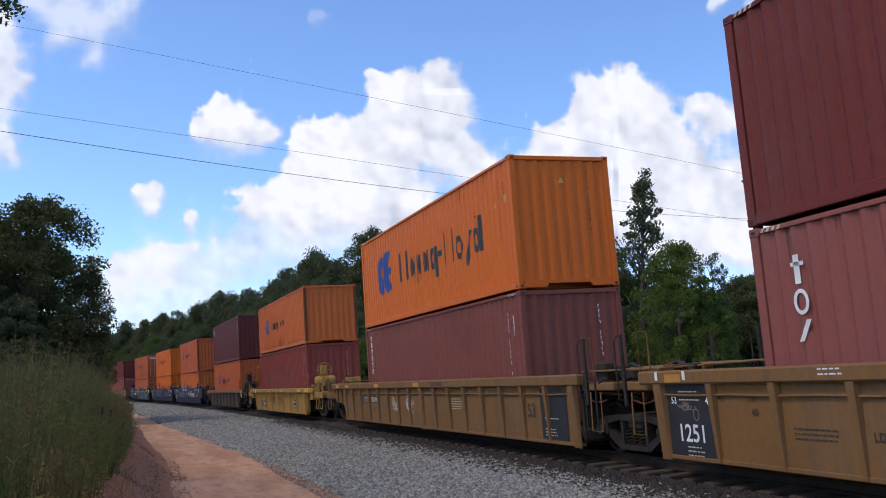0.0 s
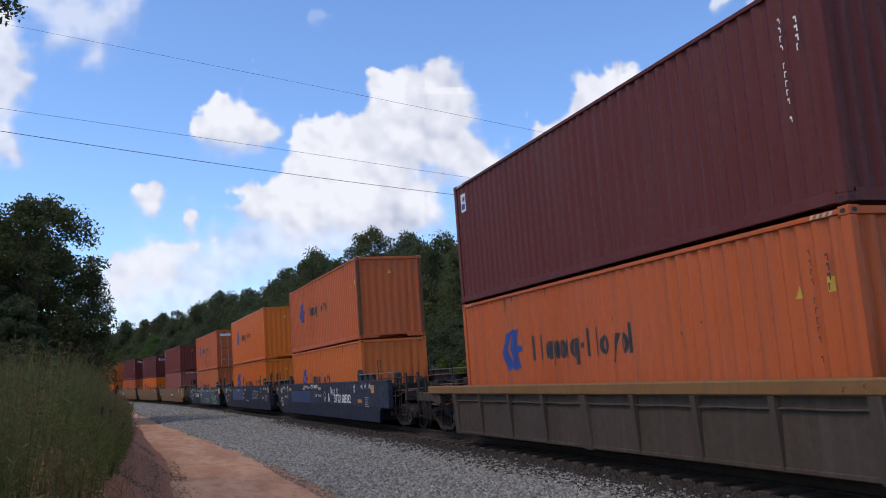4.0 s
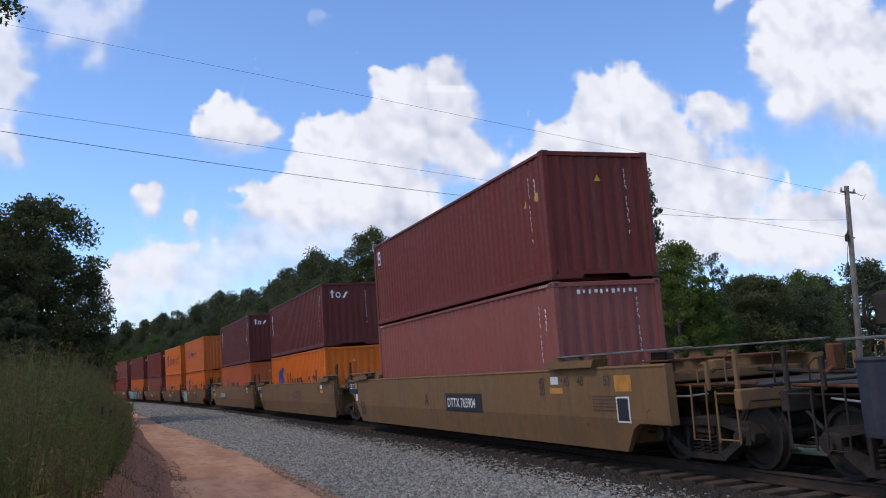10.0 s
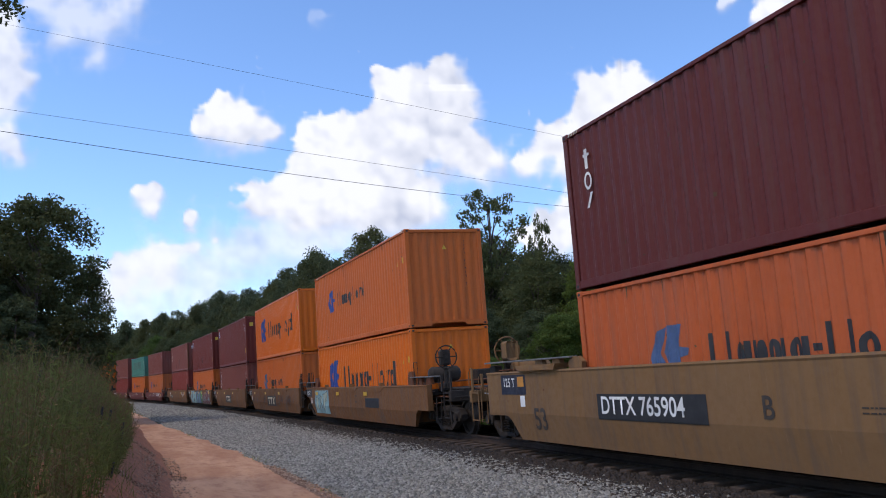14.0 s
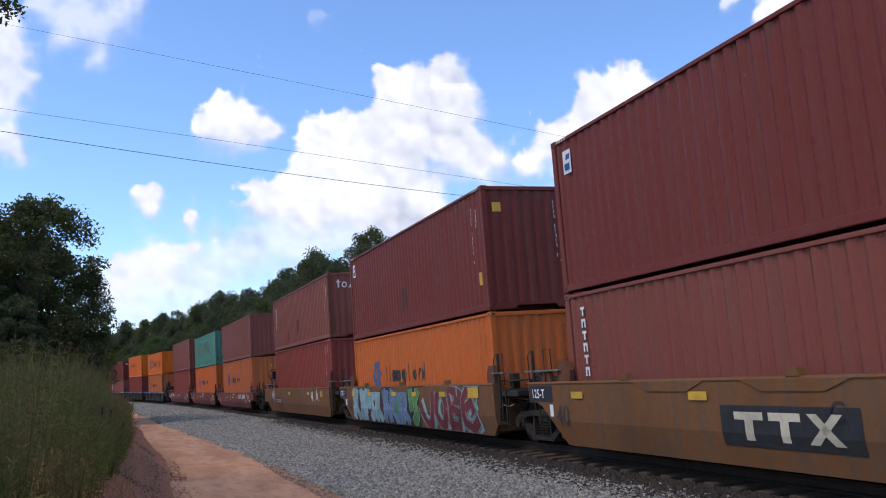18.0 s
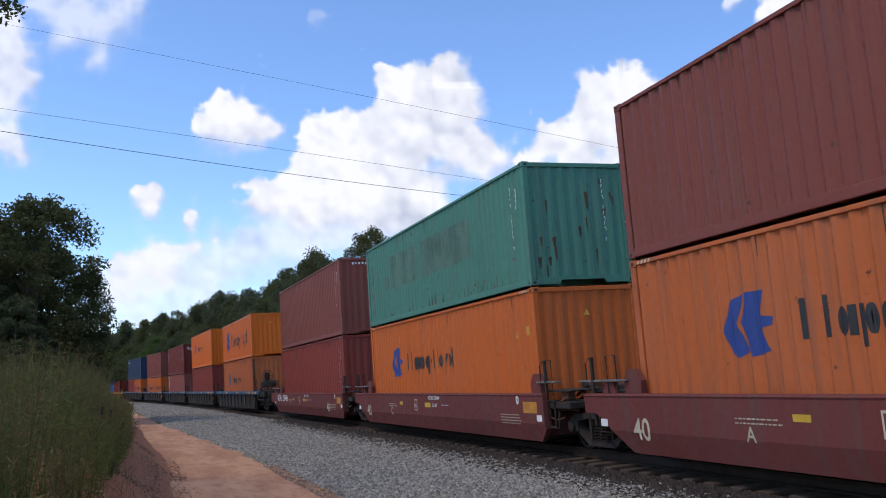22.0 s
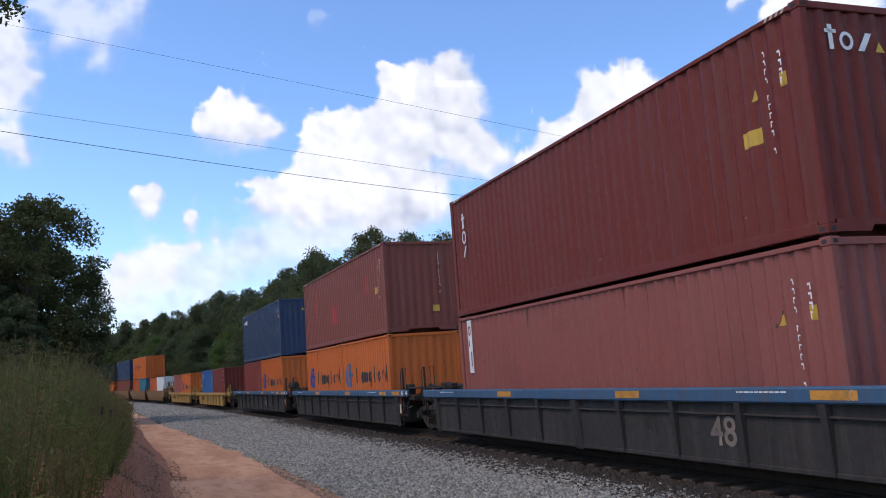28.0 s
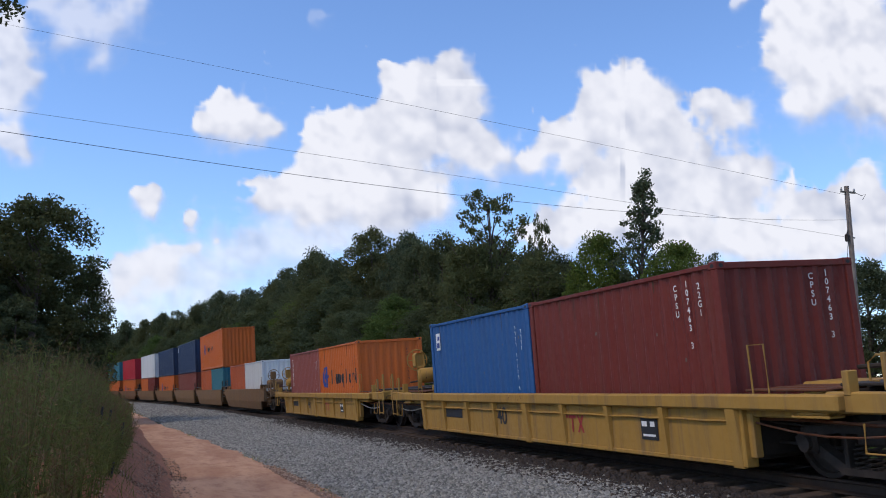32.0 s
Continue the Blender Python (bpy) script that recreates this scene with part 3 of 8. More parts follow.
def box_meshes(length, high):
    """Name, mesh and label of each part of a container of that size."""
    h, w = length / 2, 1.219
    out = []
    wall = corrugated(-h + 0.12, h - 0.12, 0.15, high - 0.07, WALL)
    out.append(("side_panel", wall.mesh("side_panel")))
    far = corrugated(-h + 0.12, h - 0.12, 0.15, high - 0.07, WALL)
    far.v = [(-x, -y, z) for x, y, z in far.v]
    out.append(("side_panel", far.mesh("side_panel")))
    end = spun(corrugated(-w + 0.10, w - 0.10, 0.15, high - 0.10, WALL), 1)
    end.v = [(x - h + 1.219, y, z) for x, y, z in end.v]
    out.append(("end_panel", end.mesh("end_panel")))
    out.append(("roof", corrugated_roof(h, high)))
    out.append(("floor", Shape().box(-h + 0.1, h - 0.1, -w + 0.12, w - 0.12, 0.13, 0.16).mesh("floor")))
    beams = Shape()
    for i in range(int(length / 0.6)):
        x = -h + 0.5 + i * 0.6
        if x < h - 0.3:
            beams.box(x, x + 0.05, -w + 0.08, w - 0.08, 0.02, 0.13)
    out.append(("underframe", beams.mesh("underframe")))
    for sx in (-1, 1):
        for sy in (-1, 1):
            x0, x1 = sorted((sx * h, sx * (h - 0.15)))
            y0, y1 = sorted((sy * w, sy * (w - 0.13)))
            out.append(("corner_post", once(("post", length, high, sx, sy), lambda: Shape().soft(x0, x1, y0 + 0.004, y1 - 0.004, 0.11, high - 0.11, 0.012).mesh("corner_post"))))
            for z0 in (0.0, high - 0.118):
                def casting():
                    a, b = sorted((sx * h, sx * (h - 0.178)))
                    c, d = sorted((sy * w, sy * (w - 0.162)))
                    sh = Shape().soft(a - 0.003, b + 0.003, c - 0.003, d + 0.003, z0, z0 + 0.118, 0.014)
                    n = len(sh.f)
                    turn_by = [2 * math.pi * k / 12 for k in range(12)]
                    xm, ym, zm = (a + b) / 2, (c + d) / 2, z0 + 0.059
                    yo, xo = sy * (w + 0.0045), sx * (h + 0.0045)
                    # flat black ovals: the dark insides of the casting's holes, painted on
                    sh.add([(xm + 0.045 * math.cos(q), yo, zm + 0.028 * math.sin(q)) for q in turn_by], [tuple(range(12))])
                    sh.add([(xo, ym + 0.04 * math.cos(q), zm + 0.028 * math.sin(q)) for q in turn_by], [tuple(range(12))])
                    me = sh.mesh("corner_casting")
                    me.materials.append(ORANGE)
                    me.materials.append(SHADOW_BLACK)
                    for f in me.polygons:
                        if len(f.vertices) == 12:
                            f.material_index = 1
                    return me
                out.append(("corner_casting", once(("cast", length, high, sx, sy, z0), casting)))
    for sy in (-1, 1):
        y0, y1 = sorted((sy * (w - 0.004), sy * (w - 0.06)))
        out.append(("bottom_rail", Shape().soft(-h + 0.17, h - 0.17, y0, y1, 0.015, 0.16, 0.01).mesh("bottom_rail")))
        out.append(("top_rail", Shape().soft(-h + 0.17, h - 0.17, y0, y1, high - 0.085, high - 0.02, 0.008).mesh("top_rail")))
    front = Shape()
    if length > 8:
        front.prism_y([(-w + 0.15, 0.02), (-0.56, 0.02), (-0.50, 0.10), (0.50, 0.10), (0.56, 0.02), (w - 0.15, 0.02), (w - 0.15, 0.17), (-w + 0.15, 0.17)], -h + 0.004, -h + 0.07)
    else:
        front.soft(-h + 0.004, -h + 0.07, -w + 0.15, w - 0.15, 0.02, 0.17, 0.01)
    out.append(("front_sill", front.mesh("front_sill")))
    out.append(("front_header", Shape().soft(-h + 0.004, -h + 0.07, -w + 0.15, w - 0.15, high - 0.11, high - 0.015, 0.01).mesh("front_header")))
    out.append(("door_sill", Shape().soft(h - 0.08, h - 0.004, -w + 0.15, w - 0.15, 0.02, 0.17, 0.01).mesh("door_sill")))
    out.append(("door_header", Shape().soft(h - 0.08, h - 0.004, -w + 0.15, w - 0.15, high - 0.12, high - 0.015, 0.01).mesh("door_header")))
    for sy in (-1, 1):
        y0, y1 = sorted((sy * 0.012, sy * (w - 0.14)))
        leaf = Shape().soft(h - 0.06, h - 0.025, y0, y1, 0.18, high - 0.13, 0.01)
        n = 4
        for i in range(n):
            za = 0.26 + i * (high - 0.5) / n
            leaf.soft(h - 0.05, h - 0.008, y0 + 0.05, y1 - 0.05, za + 0.06, za + (high - 0.5) / n - 0.05, 0.018)
        out.append(("door", leaf.mesh("door")))
    return out


def prism_y(self, outline, x0, x1):
    return self.loft([[(x0, y, z) for y, z in outline], [(x1, y, z) for y, z in outline]])


Shape.prism_y = prism_y


def corrugated_roof(h, high):
    sh = Shape()
    rings = []
    x, k = -h + 0.08, 0
    while x < h - 0.1:
        z = high - 0.03 - (0.02 if k % 2 else 0)
        rings += [[(x, -1.19, z), (x, 1.19, z), (x, 1.19, z - 0.004), (x, -1.19, z - 0.004)], [(x + 0.10, -1.19, z), (x + 0.10, 1.19, z), (x + 0.10, 1.19, z - 0.004), (x + 0.10, -1.19, z - 0.004)]]
        x += 0.145
        k += 1
    return sh.loft(rings).mesh("roof")


SIZES = {"HC": (12.192, 2.896), "ST": (12.192, 2.591), "TW": (6.058, 2.591)}


def lock_bars(ob, length, high):
    """The four upright locking bars on the doors, with their keepers and handles."""
    h = length / 2
    for y in (-0.88, -0.36, 0.36, 0.88):
        sh = Shape().tube([(h + 0.012, y, 0.12), (h + 0.012, y, high - 0.10)], 0.017, 8)
        for z in (0.30, high * 0.36, high * 0.66, high - 0.3):
            sh.soft(h - 0.02, h + 0.03, y - 0.04, y + 0.04, z, z + 0.06, 0.008)
        sh.soft(h + 0.012, h + 0.035, y - 0.02, y + 0.33, 0.62, 0.65, 0.006)
        part("locking_bar", once(("lock", length, high, y), lambda: sh.mesh("locking_bar")), BAR_STEEL, ob, "galvanised steel locking bar")


def mark(ob, key, flat, x_left, z, material, face="side", fold=True, name="lettering", label=""):
    me = once(("mark", key, x_left, z, face, fold), lambda: drape(flat(), x_left, z, face, fold))
    ob = part(name, me, material, ob, label)
    if name in ("code_column", "line_mark"):
        tagged(ob, kind="stuff")
    return ob


def column(n, w, h, gap, seed):
    """An upright row of short bars, as small stencilled codes look from afar."""
    rng = random.Random(seed)
    loops, y = [], 0.0
    for i in range(n):
        if i not in (4, 10):
            k = rng.uniform(0.55, 1.0)
            if rng.random() < 0.5:
                loops += [bar(0, w * 0.3, -y - h, -y), bar(w * 0.3, w * k, -y - h * 0.25, -y)]
            else:
                loops += [bar(0, w * k, -y - h * 0.35, -y), bar(w * 0.55, w * 0.9, -y - h, -y - h * 0.35)]
        y += h + gap
    return loops


def decorate(ob, size, marks):
    length, high = SIZES[size]
    h = length / 2
    for code in marks.split():
        if code in ("line", "oldline", "greyline"):
            ink = {"line": MARK_BLACK, "oldline": MARK_GREY, "greyline": MARK_BLACK}[code]
            blue = {"line": MARK_BLUE, "oldline": MARK_BLUE_OLD, "greyline": MARK_BLUE_OLD}[code]
            xl, wide, cap = (-h + 8.55, 3.72, 0.50) if length > 8 else (-h + 4.12, 3.72, 0.54)
            base = 1.42 if high > 2.7 else 1.11
            xe, ze = (-h + 10.02, base - 0.18) if length > 8 else (-h + 5.62, 0.95)
            mark(ob, ("w", length, high), lambda: outline_mesh("w", wordmark(wide, cap, 0.10)), xl, base, ink, name="line_mark", label="dark painted line mark")
            mark(ob, ("e", length, high), lambda: outline_mesh("e", emblem(0.98, 0.86)), xe, ze, blue, name="emblem", label="blue painted emblem")
        elif code == "bigline":
            base = 1.10 if high > 2.7 else 0.90
            mark(ob, ("W", high), lambda: outline_mesh("w", wordmark(6.35, 0.84, 0.165)), -h + 8.16, base, MARK_BLACK, name="line_mark", label="large black painted line mark")
            mark(ob, ("E", high), lambda: outline_mesh("e", emblem(1.62, 1.30)), -h + 10.5, base - 0.20, MARK_BLUE, name="emblem", label="large blue painted emblem")
        elif code in ("codes", "darkcodes"):
            ink = MARK_WHITE if code == "codes" else MARK_GREY
            mark(ob, ("c", length), lambda: outline_mesh("c", column(12, 0.045, 0.075, 0.04, 3)), -h + 0.72, high - 0.42, ink, fold=False, name="code_column", label="small stencilled code")
            mark(ob, ("c2", length), lambda: outline_mesh("c", column(4, 0.06, 0.085, 0.03, 5)), -h + 0.46, high - 0.50, ink, fold=False, name="code_column", label="small stencilled code")
            part("code_column", once(("ce", length, high), lambda: shifted(drape(outline_mesh("c", column(12, 0.045, 0.075, 0.04, 7)), -0.62, high - 0.36, "end", False), -h + 1.219)), ink, ob, "small stencilled code")
        elif code == "warn":
            mark(ob, "tri", lambda: outline_mesh("t", [[(0, 0), (0.15, 0), (0.075, 0.15)]]), -h + 1.05, high - 0.98, MARK_YELLOW, name="sticker", label="yellow warning triangle")
            mark(ob, "sq", lambda: outline_mesh("t", [bar(0, 0.11, 0, 0.18)]), -h + 0.50, high - 0.95, MARK_YELLOW, name="sticker", label="yellow height sticker")
            part("sticker", once(("te", length, high), lambda: shifted(drape(outline_mesh("t", [[(0, 0), (0.15, 0), (0.075, 0.14)]]), 0.08, high - 0.62, "end", False), -h + 1.219)), MARK_YELLOW, ob, "yellow warning triangle")
        elif code == "caution":
            mark(ob, "cau", lambda: outline_mesh("t", [bar(0, 0.40, 0, 0.21)]), -h + 1.30, 1.34 if high > 2.7 else 0.95, MARK_YELLOW, name="sticker", label="yellow caution sticker")
            part("sticker", once(("ce2", length, high), lambda: shifted(drape(outline_mesh("t", [bar(0, 0.22, 0, 0.20)]), -0.36, 0.62, "end", False), -h + 1.219)), MARK_YELLOW, ob, "yellow caution sticker")
        elif code == "topsticker":
            part("sticker", once(("ts", length, high), lambda: shifted(drape(outline_mesh("t", [bar(0, 0.22, 0, 0.22)]), 0.96, high - 0.62, "end", False), -h + 1.219)), MARK_YELLOW, ob, "yellow sticker")
            mark(ob, "ts2", lambda: outline_mesh("t", [bar(0, 0.15, 0, 0.30)]), -h + 0.52, 0.62, MARK_YELLOW, name="sticker", label="yellow sticker")
        elif code == "lease":
            loops = [bar(0.07, 0.17, 0.62, 0.98), bar(0.02, 0.24, 0.84, 0.89)] + ring_loops(0.13, 0.40, 0.13, 0.16, 0.05) + [[(0.02, -0.08), (0.10, -0.08), (0.26, 0.18), (0.18, 0.18)]]
            mark(ob, "lv", lambda: outline_mesh("l", loops), h - 0.66, high - 1.42, MARK_WHITE, fold=False, name="lease_mark", label="white upright lease mark")
            wide = [bar(0.05, 0.12, 0, 0.32), bar(0, 0.18, 0.21, 0.26)] + ring_loops(0.33, 0.12, 0.11, 0.12, 0.045) + [bar(0.5, 0.60, 0, 0.24, 0.15)]
            part("lease_mark", once(("le", length, high), lambda: shifted(drape(outline_mesh("l", wide), 0.86, high - 0.62, "end", False), -h + 1.219)), MARK_WHITE, ob, "white lease mark")
        elif code == "upright":
            loops = []
            for i in range(6):
                y = -i * 0.215
                loops += [bar(0, 0.15, y - 0.05, y), bar(0.05, 0.10, y - 0.16, y - 0.05)] if i % 2 == 0 else [bar(0, 0.05, y - 0.16, y), bar(0.10, 0.15, y - 0.16, y), bar(0.05, 0.10, y - 0.05, y)]
            mark(ob, "up", lambda: outline_mesh("u", loops), h - 0.55, high - 0.28, MARK_WHITE, fold=False, name="owner_mark", label="white upright owner mark")
        elif code == "longcolumn":
            for x, z, word in ((0.98, 0.32, "CPSU 601052 3"), (0.62, 0.28, "45G1")):
                mark(ob, ("lc", word), lambda: stacked(word, 0.08), -h + x, high - z, MARK_WHITE, fold=False, name="lettering", label=f"white stencilled code {word}")
        elif code == "longcode":
            for x, z, word in ((1.02, 0.32, "CPSU"), (0.74, 0.28, "107463 3"), (0.46, 0.34, "22G1")):
                mark(ob, ("lc", word), lambda: stacked(word, 0.095), -h + x, high - z, MARK_WHITE, fold=False, name="lettering", label=f"white stencilled code {word}")
            for y, z, word in ((-0.42, 0.30, "CPSU"), (-0.70, 0.26, "107463 3")):
                part("lettering", shifted(drape(stacked(word, 0.095), y, high - z, "end", False), -h + 1.219), MARK_WHITE, ob, f"white stencilled code {word}")
        elif code == "tag":
            mark(ob, "tg", lambda: outline_mesh("t", [bar(0, 0.30, 0, 0.44)]), h - 0.42, high - 0.72, MARK_WHITE, fold=False, name="owner_mark", label="white framed owner mark")
            mark(ob, "tg2", lambda: outline_mesh("t", [bar(0.0, 0.20, 0, 0.13), bar(0.06, 0.2, 0.2, 0.3, 0.03)]), h - 0.47, high - 0.66, MARK_BLUE, face=1.2165, fold=False, name="owner_mark", label="blue owner mark")
        elif code == "board":
            mark(ob, "bd", lambda: outline_mesh("t", [bar(0, 0.26, -1.25, 0)] ), h - 0.56, high - 0.10, MARK_WHITE, fold=False, name="owner_mark", label="tall white owner mark")
            mark(ob, "bd2", lambda: outline_mesh("t", ring_loops(0.13, -0.25, 0.09, 0.12, 0.05, 10) + [bar(0.05, 0.11, -0.62, -0.48), bar(0.14, 0.2, -1.1, -0.75)]), h - 0.56, high - 0.10, MAROON_PINK, face=1.2165, fold=False, name="owner_mark", label="maroon figure on the owner mark")
        elif code == "corner_word":
            loops = []
            for i in range(5):
                loops += ring_loops(0.36 + i * 0.26, 0.14, 0.115, 0.14, 0.06, 12)
            mark(ob, "cw", lambda: outline_mesh("t", loops), h - 0.32, high - 0.62, MARK_WHITE, name="owner_mark", label="white owner mark")
            mark(ob, "cw2", lambda: outline_mesh("t", [bar(0, 0.22, 0, 0.30)]), h - 0.32, high - 0.64, RED, name="owner_mark", label="red owner emblem")
        elif code == "greenpatch":
            mark(ob, "gp", lambda: outline_mesh("t", [bar(0, 2.55, 0, 0.98)]), -h + 9.65, 1.0, PATCH_GREEN, name="paint_patch", label="dark green overpainted patch")
            mark(ob, "gp2", lambda: outline_mesh("t", [bar(0, 3.6, 0, 0.98)]), -h + 6.72, 1.02, PATCH_GREEN, name="paint_patch", label="dark green overpainted patch")
            mark(ob, "gp3", lambda: outline_mesh("t", [bar(0, 0.6, 0, 0.45)]), -h + 10.45, 1.0, PATCH_GREEN, name="paint_patch", label="dark green overpainted patch")
            mark(ob, "gp4", lambda: outline_mesh("t", [bar(0, 0.3, 0, 1.6)]), h - 0.3, 0.35, PATCH_GREEN, name="paint_patch", label="dark green overpainted patch")
        elif code == "redpatch":
            mark(ob, "rp", lambda: outline_mesh("t", [bar(0, 0.5, 0, 0.62), bar(0.28, 0.5, 0.62, 1.0)]), -h + 10.2, 1.25, MARK_RED, name="paint_patch", label="red painted remnant")
            mark(ob, "rp2", lambda: outline_mesh("t", [bar(0, 1.0, 0, 0.72)]), -h + 7.4, 0.75, MARK_RED, name="paint_patch", label="red painted remnant")
            mark(ob, "rp3", lambda: outline_mesh("t", [bar(0, 0.36, 0, 0.66)]), -h + 2.4, 1.4, MARK_RED, name="paint_patch", label="red painted remnant")
        elif code == "fadepatch":
            for i in range(5):
                mark(ob, ("fp", i), lambda: outline_mesh("t", [bar(0, 0.95, 0, 1.0)]), -h + 9.6 - 1.35 * i, 0.9, PATCH_RED_PALE, name="paint_patch", label="faded lettering ghost")
        elif code == "maroonpatch":
            mark(ob, "mp", lambda: outline_mesh("t", [bar(0, 1.22, 0, 1.08)]), -h + 6.78, 0.28, PATCH_MAROON, name="paint_patch", label="dull red repair patch")
        elif code == "stain":
            rng = random.Random(length + 5)
            loops = [bar(0.06 + 0.13 * k, 0.17 + 0.13 * k, rng.uniform(0.25, 0.45), rng.uniform(0.85, 1.15), 0.02) for k in range(5)]
            mark(ob, "stn", lambda: outline_mesh("t", loops), -h + 6.58, 0.22, PATCH_DARK, name="stain", label="dark sooty stain")
            mark(ob, "stn2", lambda: outline_mesh("t", [bar(0, 0.2, 0, 0.45), bar(0.22, 0.3, 0.1, 0.4)]), -h + 8.6, 0.3, PATCH_DARK, name="stain", label="small dark stain")
        elif code == "endrust":
            rng = random.Random(31)
            loops = []
            for _ in range(15):
                x, y, t, w = rng.uniform(0, 1.9), rng.uniform(0.3, 2.2), rng.uniform(0.1, 0.42), rng.uniform(0.015, 0.05)
                loops.append([(x - w, y), (x + w, y + 0.03), (x + w * 0.5, y - t), (x - w * 0.4, y - t * 0.8)])
            part("rust_runs", shifted(drape(outline_mesh("r", loops), 0.98, 0.05, "end", True), -h + 1.219), RUST_RUN, ob, "dark rust runs on the end wall")
        elif code == "drips":
            rng = random.Random(77)
            loops = []
            for k in range(46):
                x, w = rng.uniform(0, 9.6), rng.uniform(0.008, 0.02)
                t = rng.uniform(0.12, 0.6) * (0.5 if length > 8 and size == "ST" and "greenpatch" in marks else 1.0)
                loops.append([(x - w, 0), (x + w, 0), (x + w * 0.6, t), (x - w * 0.6, t)])
            mark(ob, ("dr", "greenpatch" in marks), lambda: outline_mesh("d", loops), -h + 10.6, 0.17, RUST_RUN, name="rust_runs", label="dark rust runs along the foot")
        elif code == "greypatch":
            mark(ob, "yp", lambda: outline_mesh("t", [bar(0, 0.34, 0, 1.0), bar(0.5, 0.85, -0.1, 0.95), bar(0.34, 0.5, 0.42, 0.52)]), -h + 2.9, 0.75, PATCH_DULL, name="paint_patch", label="dull faded patch")
        elif code == "topcode":
            part("code_row", once(("tc", length, high), lambda: shifted(drape(outline_mesh("t", [bar(i * 0.13, i * 0.13 + (0.05 if i % 3 else 0.07), 0.02 * (i % 2), 0.085) for i in range(11)]), 0.7, high - 0.26, "end", False), -h + 1.219)), MARK_WHITE, ob, "white code in a row")
        elif code == "darkpost":
            for ch in ob.children:
                if ch.name.startswith("corner_post") and ch.data.vertices[0].co.x < 0:
                    ch.material_slots[0].link = "OBJECT"
                    ch.material_slots[0].material = RUSTY
        elif code == "seal":
            for y0 in (0.75, -0.55):
                part("sticker", once(("sl", y0, high), lambda: shifted(drape(outline_mesh("t", [bar(0, 0.34, 0, 0.30)]), y0 - 0.25, high * 0.52, "end", False), -h + 1.219)), MARK_WHITE, ob, "white notice sticker")


def shifted(me, dx):
    me.transform(Matrix.Translation((dx, 0, 0)))
    return me


MOVERS = []


def container(size, material, words, marks, u, z, reverse=False):
    length, high = SIZES[size]
    feet = "forty-foot" if length > 8 else "twenty-foot"
    ob = thing("shipping_container", f"{words} {feet} corrugated steel shipping container", "container", "containers on the train")
    pieces = once(("box", size), lambda: box_meshes(length, high))
    for name, me in pieces:
        part(name, me, material, ob)
    lock_bars(ob, length, high)
    decorate(ob, size, marks)
    if size == "HC":
        for x in (-length / 2 + 0.62, length / 2 - 0.22):
            mark(ob, ("hz", x), lambda: outline_mesh("h", [bar(k * 0.1, k * 0.1 + 0.05, 0, 0.05, 0.03) for k in range(4)]), x, high - 0.078, MARK_CREAM, face=1.2165, fold=False, name="hazard_stripes", label="pale hazard stripes")
    if u < 262:
        rng = random.Random(int(u * 7 + z * 31 + 900))
        runs = []
        for _ in range(7 if length > 8 else 4):
            x, w, t = rng.uniform(0, length - 1.2), rng.uniform(0.008, 0.022), rng.uniform(0.10, 0.45)
            runs.append([(x - w, 0), (x + w, 0), (x + w * 0.3, -t), (x - w * 0.3, -t)])
        part("rust_runs", drape(outline_mesh("r", runs), length / 2 - 0.6, high - 0.09, "side"), RUST_RUN, ob, "dark rust runs below the top rail")
        scuffs = []
        for _ in range(12 if length > 8 else 6):
            x, y, w = rng.uniform(0, length - 1.2), rng.uniform(0.25, high - 0.5), rng.uniform(0.01, 0.05)
            scuffs.append(bar(x, x + w, y, y + rng.uniform(0.008, 0.06), rng.uniform(-0.02, 0.02)))
        part("scuffs", drape(outline_mesh("r", scuffs), length / 2 - 0.6, 0, "side"), RUST_RUN if rng.random() < 0.6 else MARK_DULL, ob, "small scratches and bare spots")
    if z > 1:
        for sx in (-1, 1):
            for sy in (-1, 1):
                lock = part("twist_lock", once("twist_lock", lambda: Shape().soft(-0.05, 0.05, -0.045, 0.045, -0.034, 0.002, 0.006).mesh("twist_lock")), STEEL_DARK, ob)
                lock.location = (sx * (length / 2 - 0.09), sy * 1.13, 0)
    off = Matrix.Translation((0, 0, z))
    if reverse:
        off = off @ Matrix.Rotation(math.pi, 4, "Z")
        for ch in ob.children:
            if ch.name.split(".")[0] in ("line_mark", "emblem", "paint_patch"):
                ch.rotation_euler = (0, 0, math.pi)
        for x0, y0, w, h in ((0.55, 1.85, 0.36, 0.30), (0.98, 1.85, 0.30, 0.30), (0.60, 1.45, 0.34, 0.26)):
            part("notice", Shape().box(length / 2 - 0.007, length / 2 - 0.004, x0 - 0.15, x0 - 0.15 + w, y0, y0 + h).mesh("notice"), MARK_WHITE, ob, "white notice on the door")
        part("notice", Shape().box(length / 2 - 0.007, length / 2 - 0.004, -0.95, -0.12, 2.45, 2.6).mesh("notice"), MARK_WHITE, ob, "white owner plate on the door")
    MOVERS.append((ob, u + length / 2, off))
    return ob


# ---------------------------------------------------------------- well cars
WHEEL_R = 0.455
WHEELS = []


def lathe(profile, n=28):
    """Turned about the y axis: profile is (y, radius)."""
    rings = [[(r * math.cos(2 * math.pi * k / n), y, r * math.sin(2 * math.pi * k / n)) for k in range(n)] for y, r in profile]
    return Shape().loft(rings)


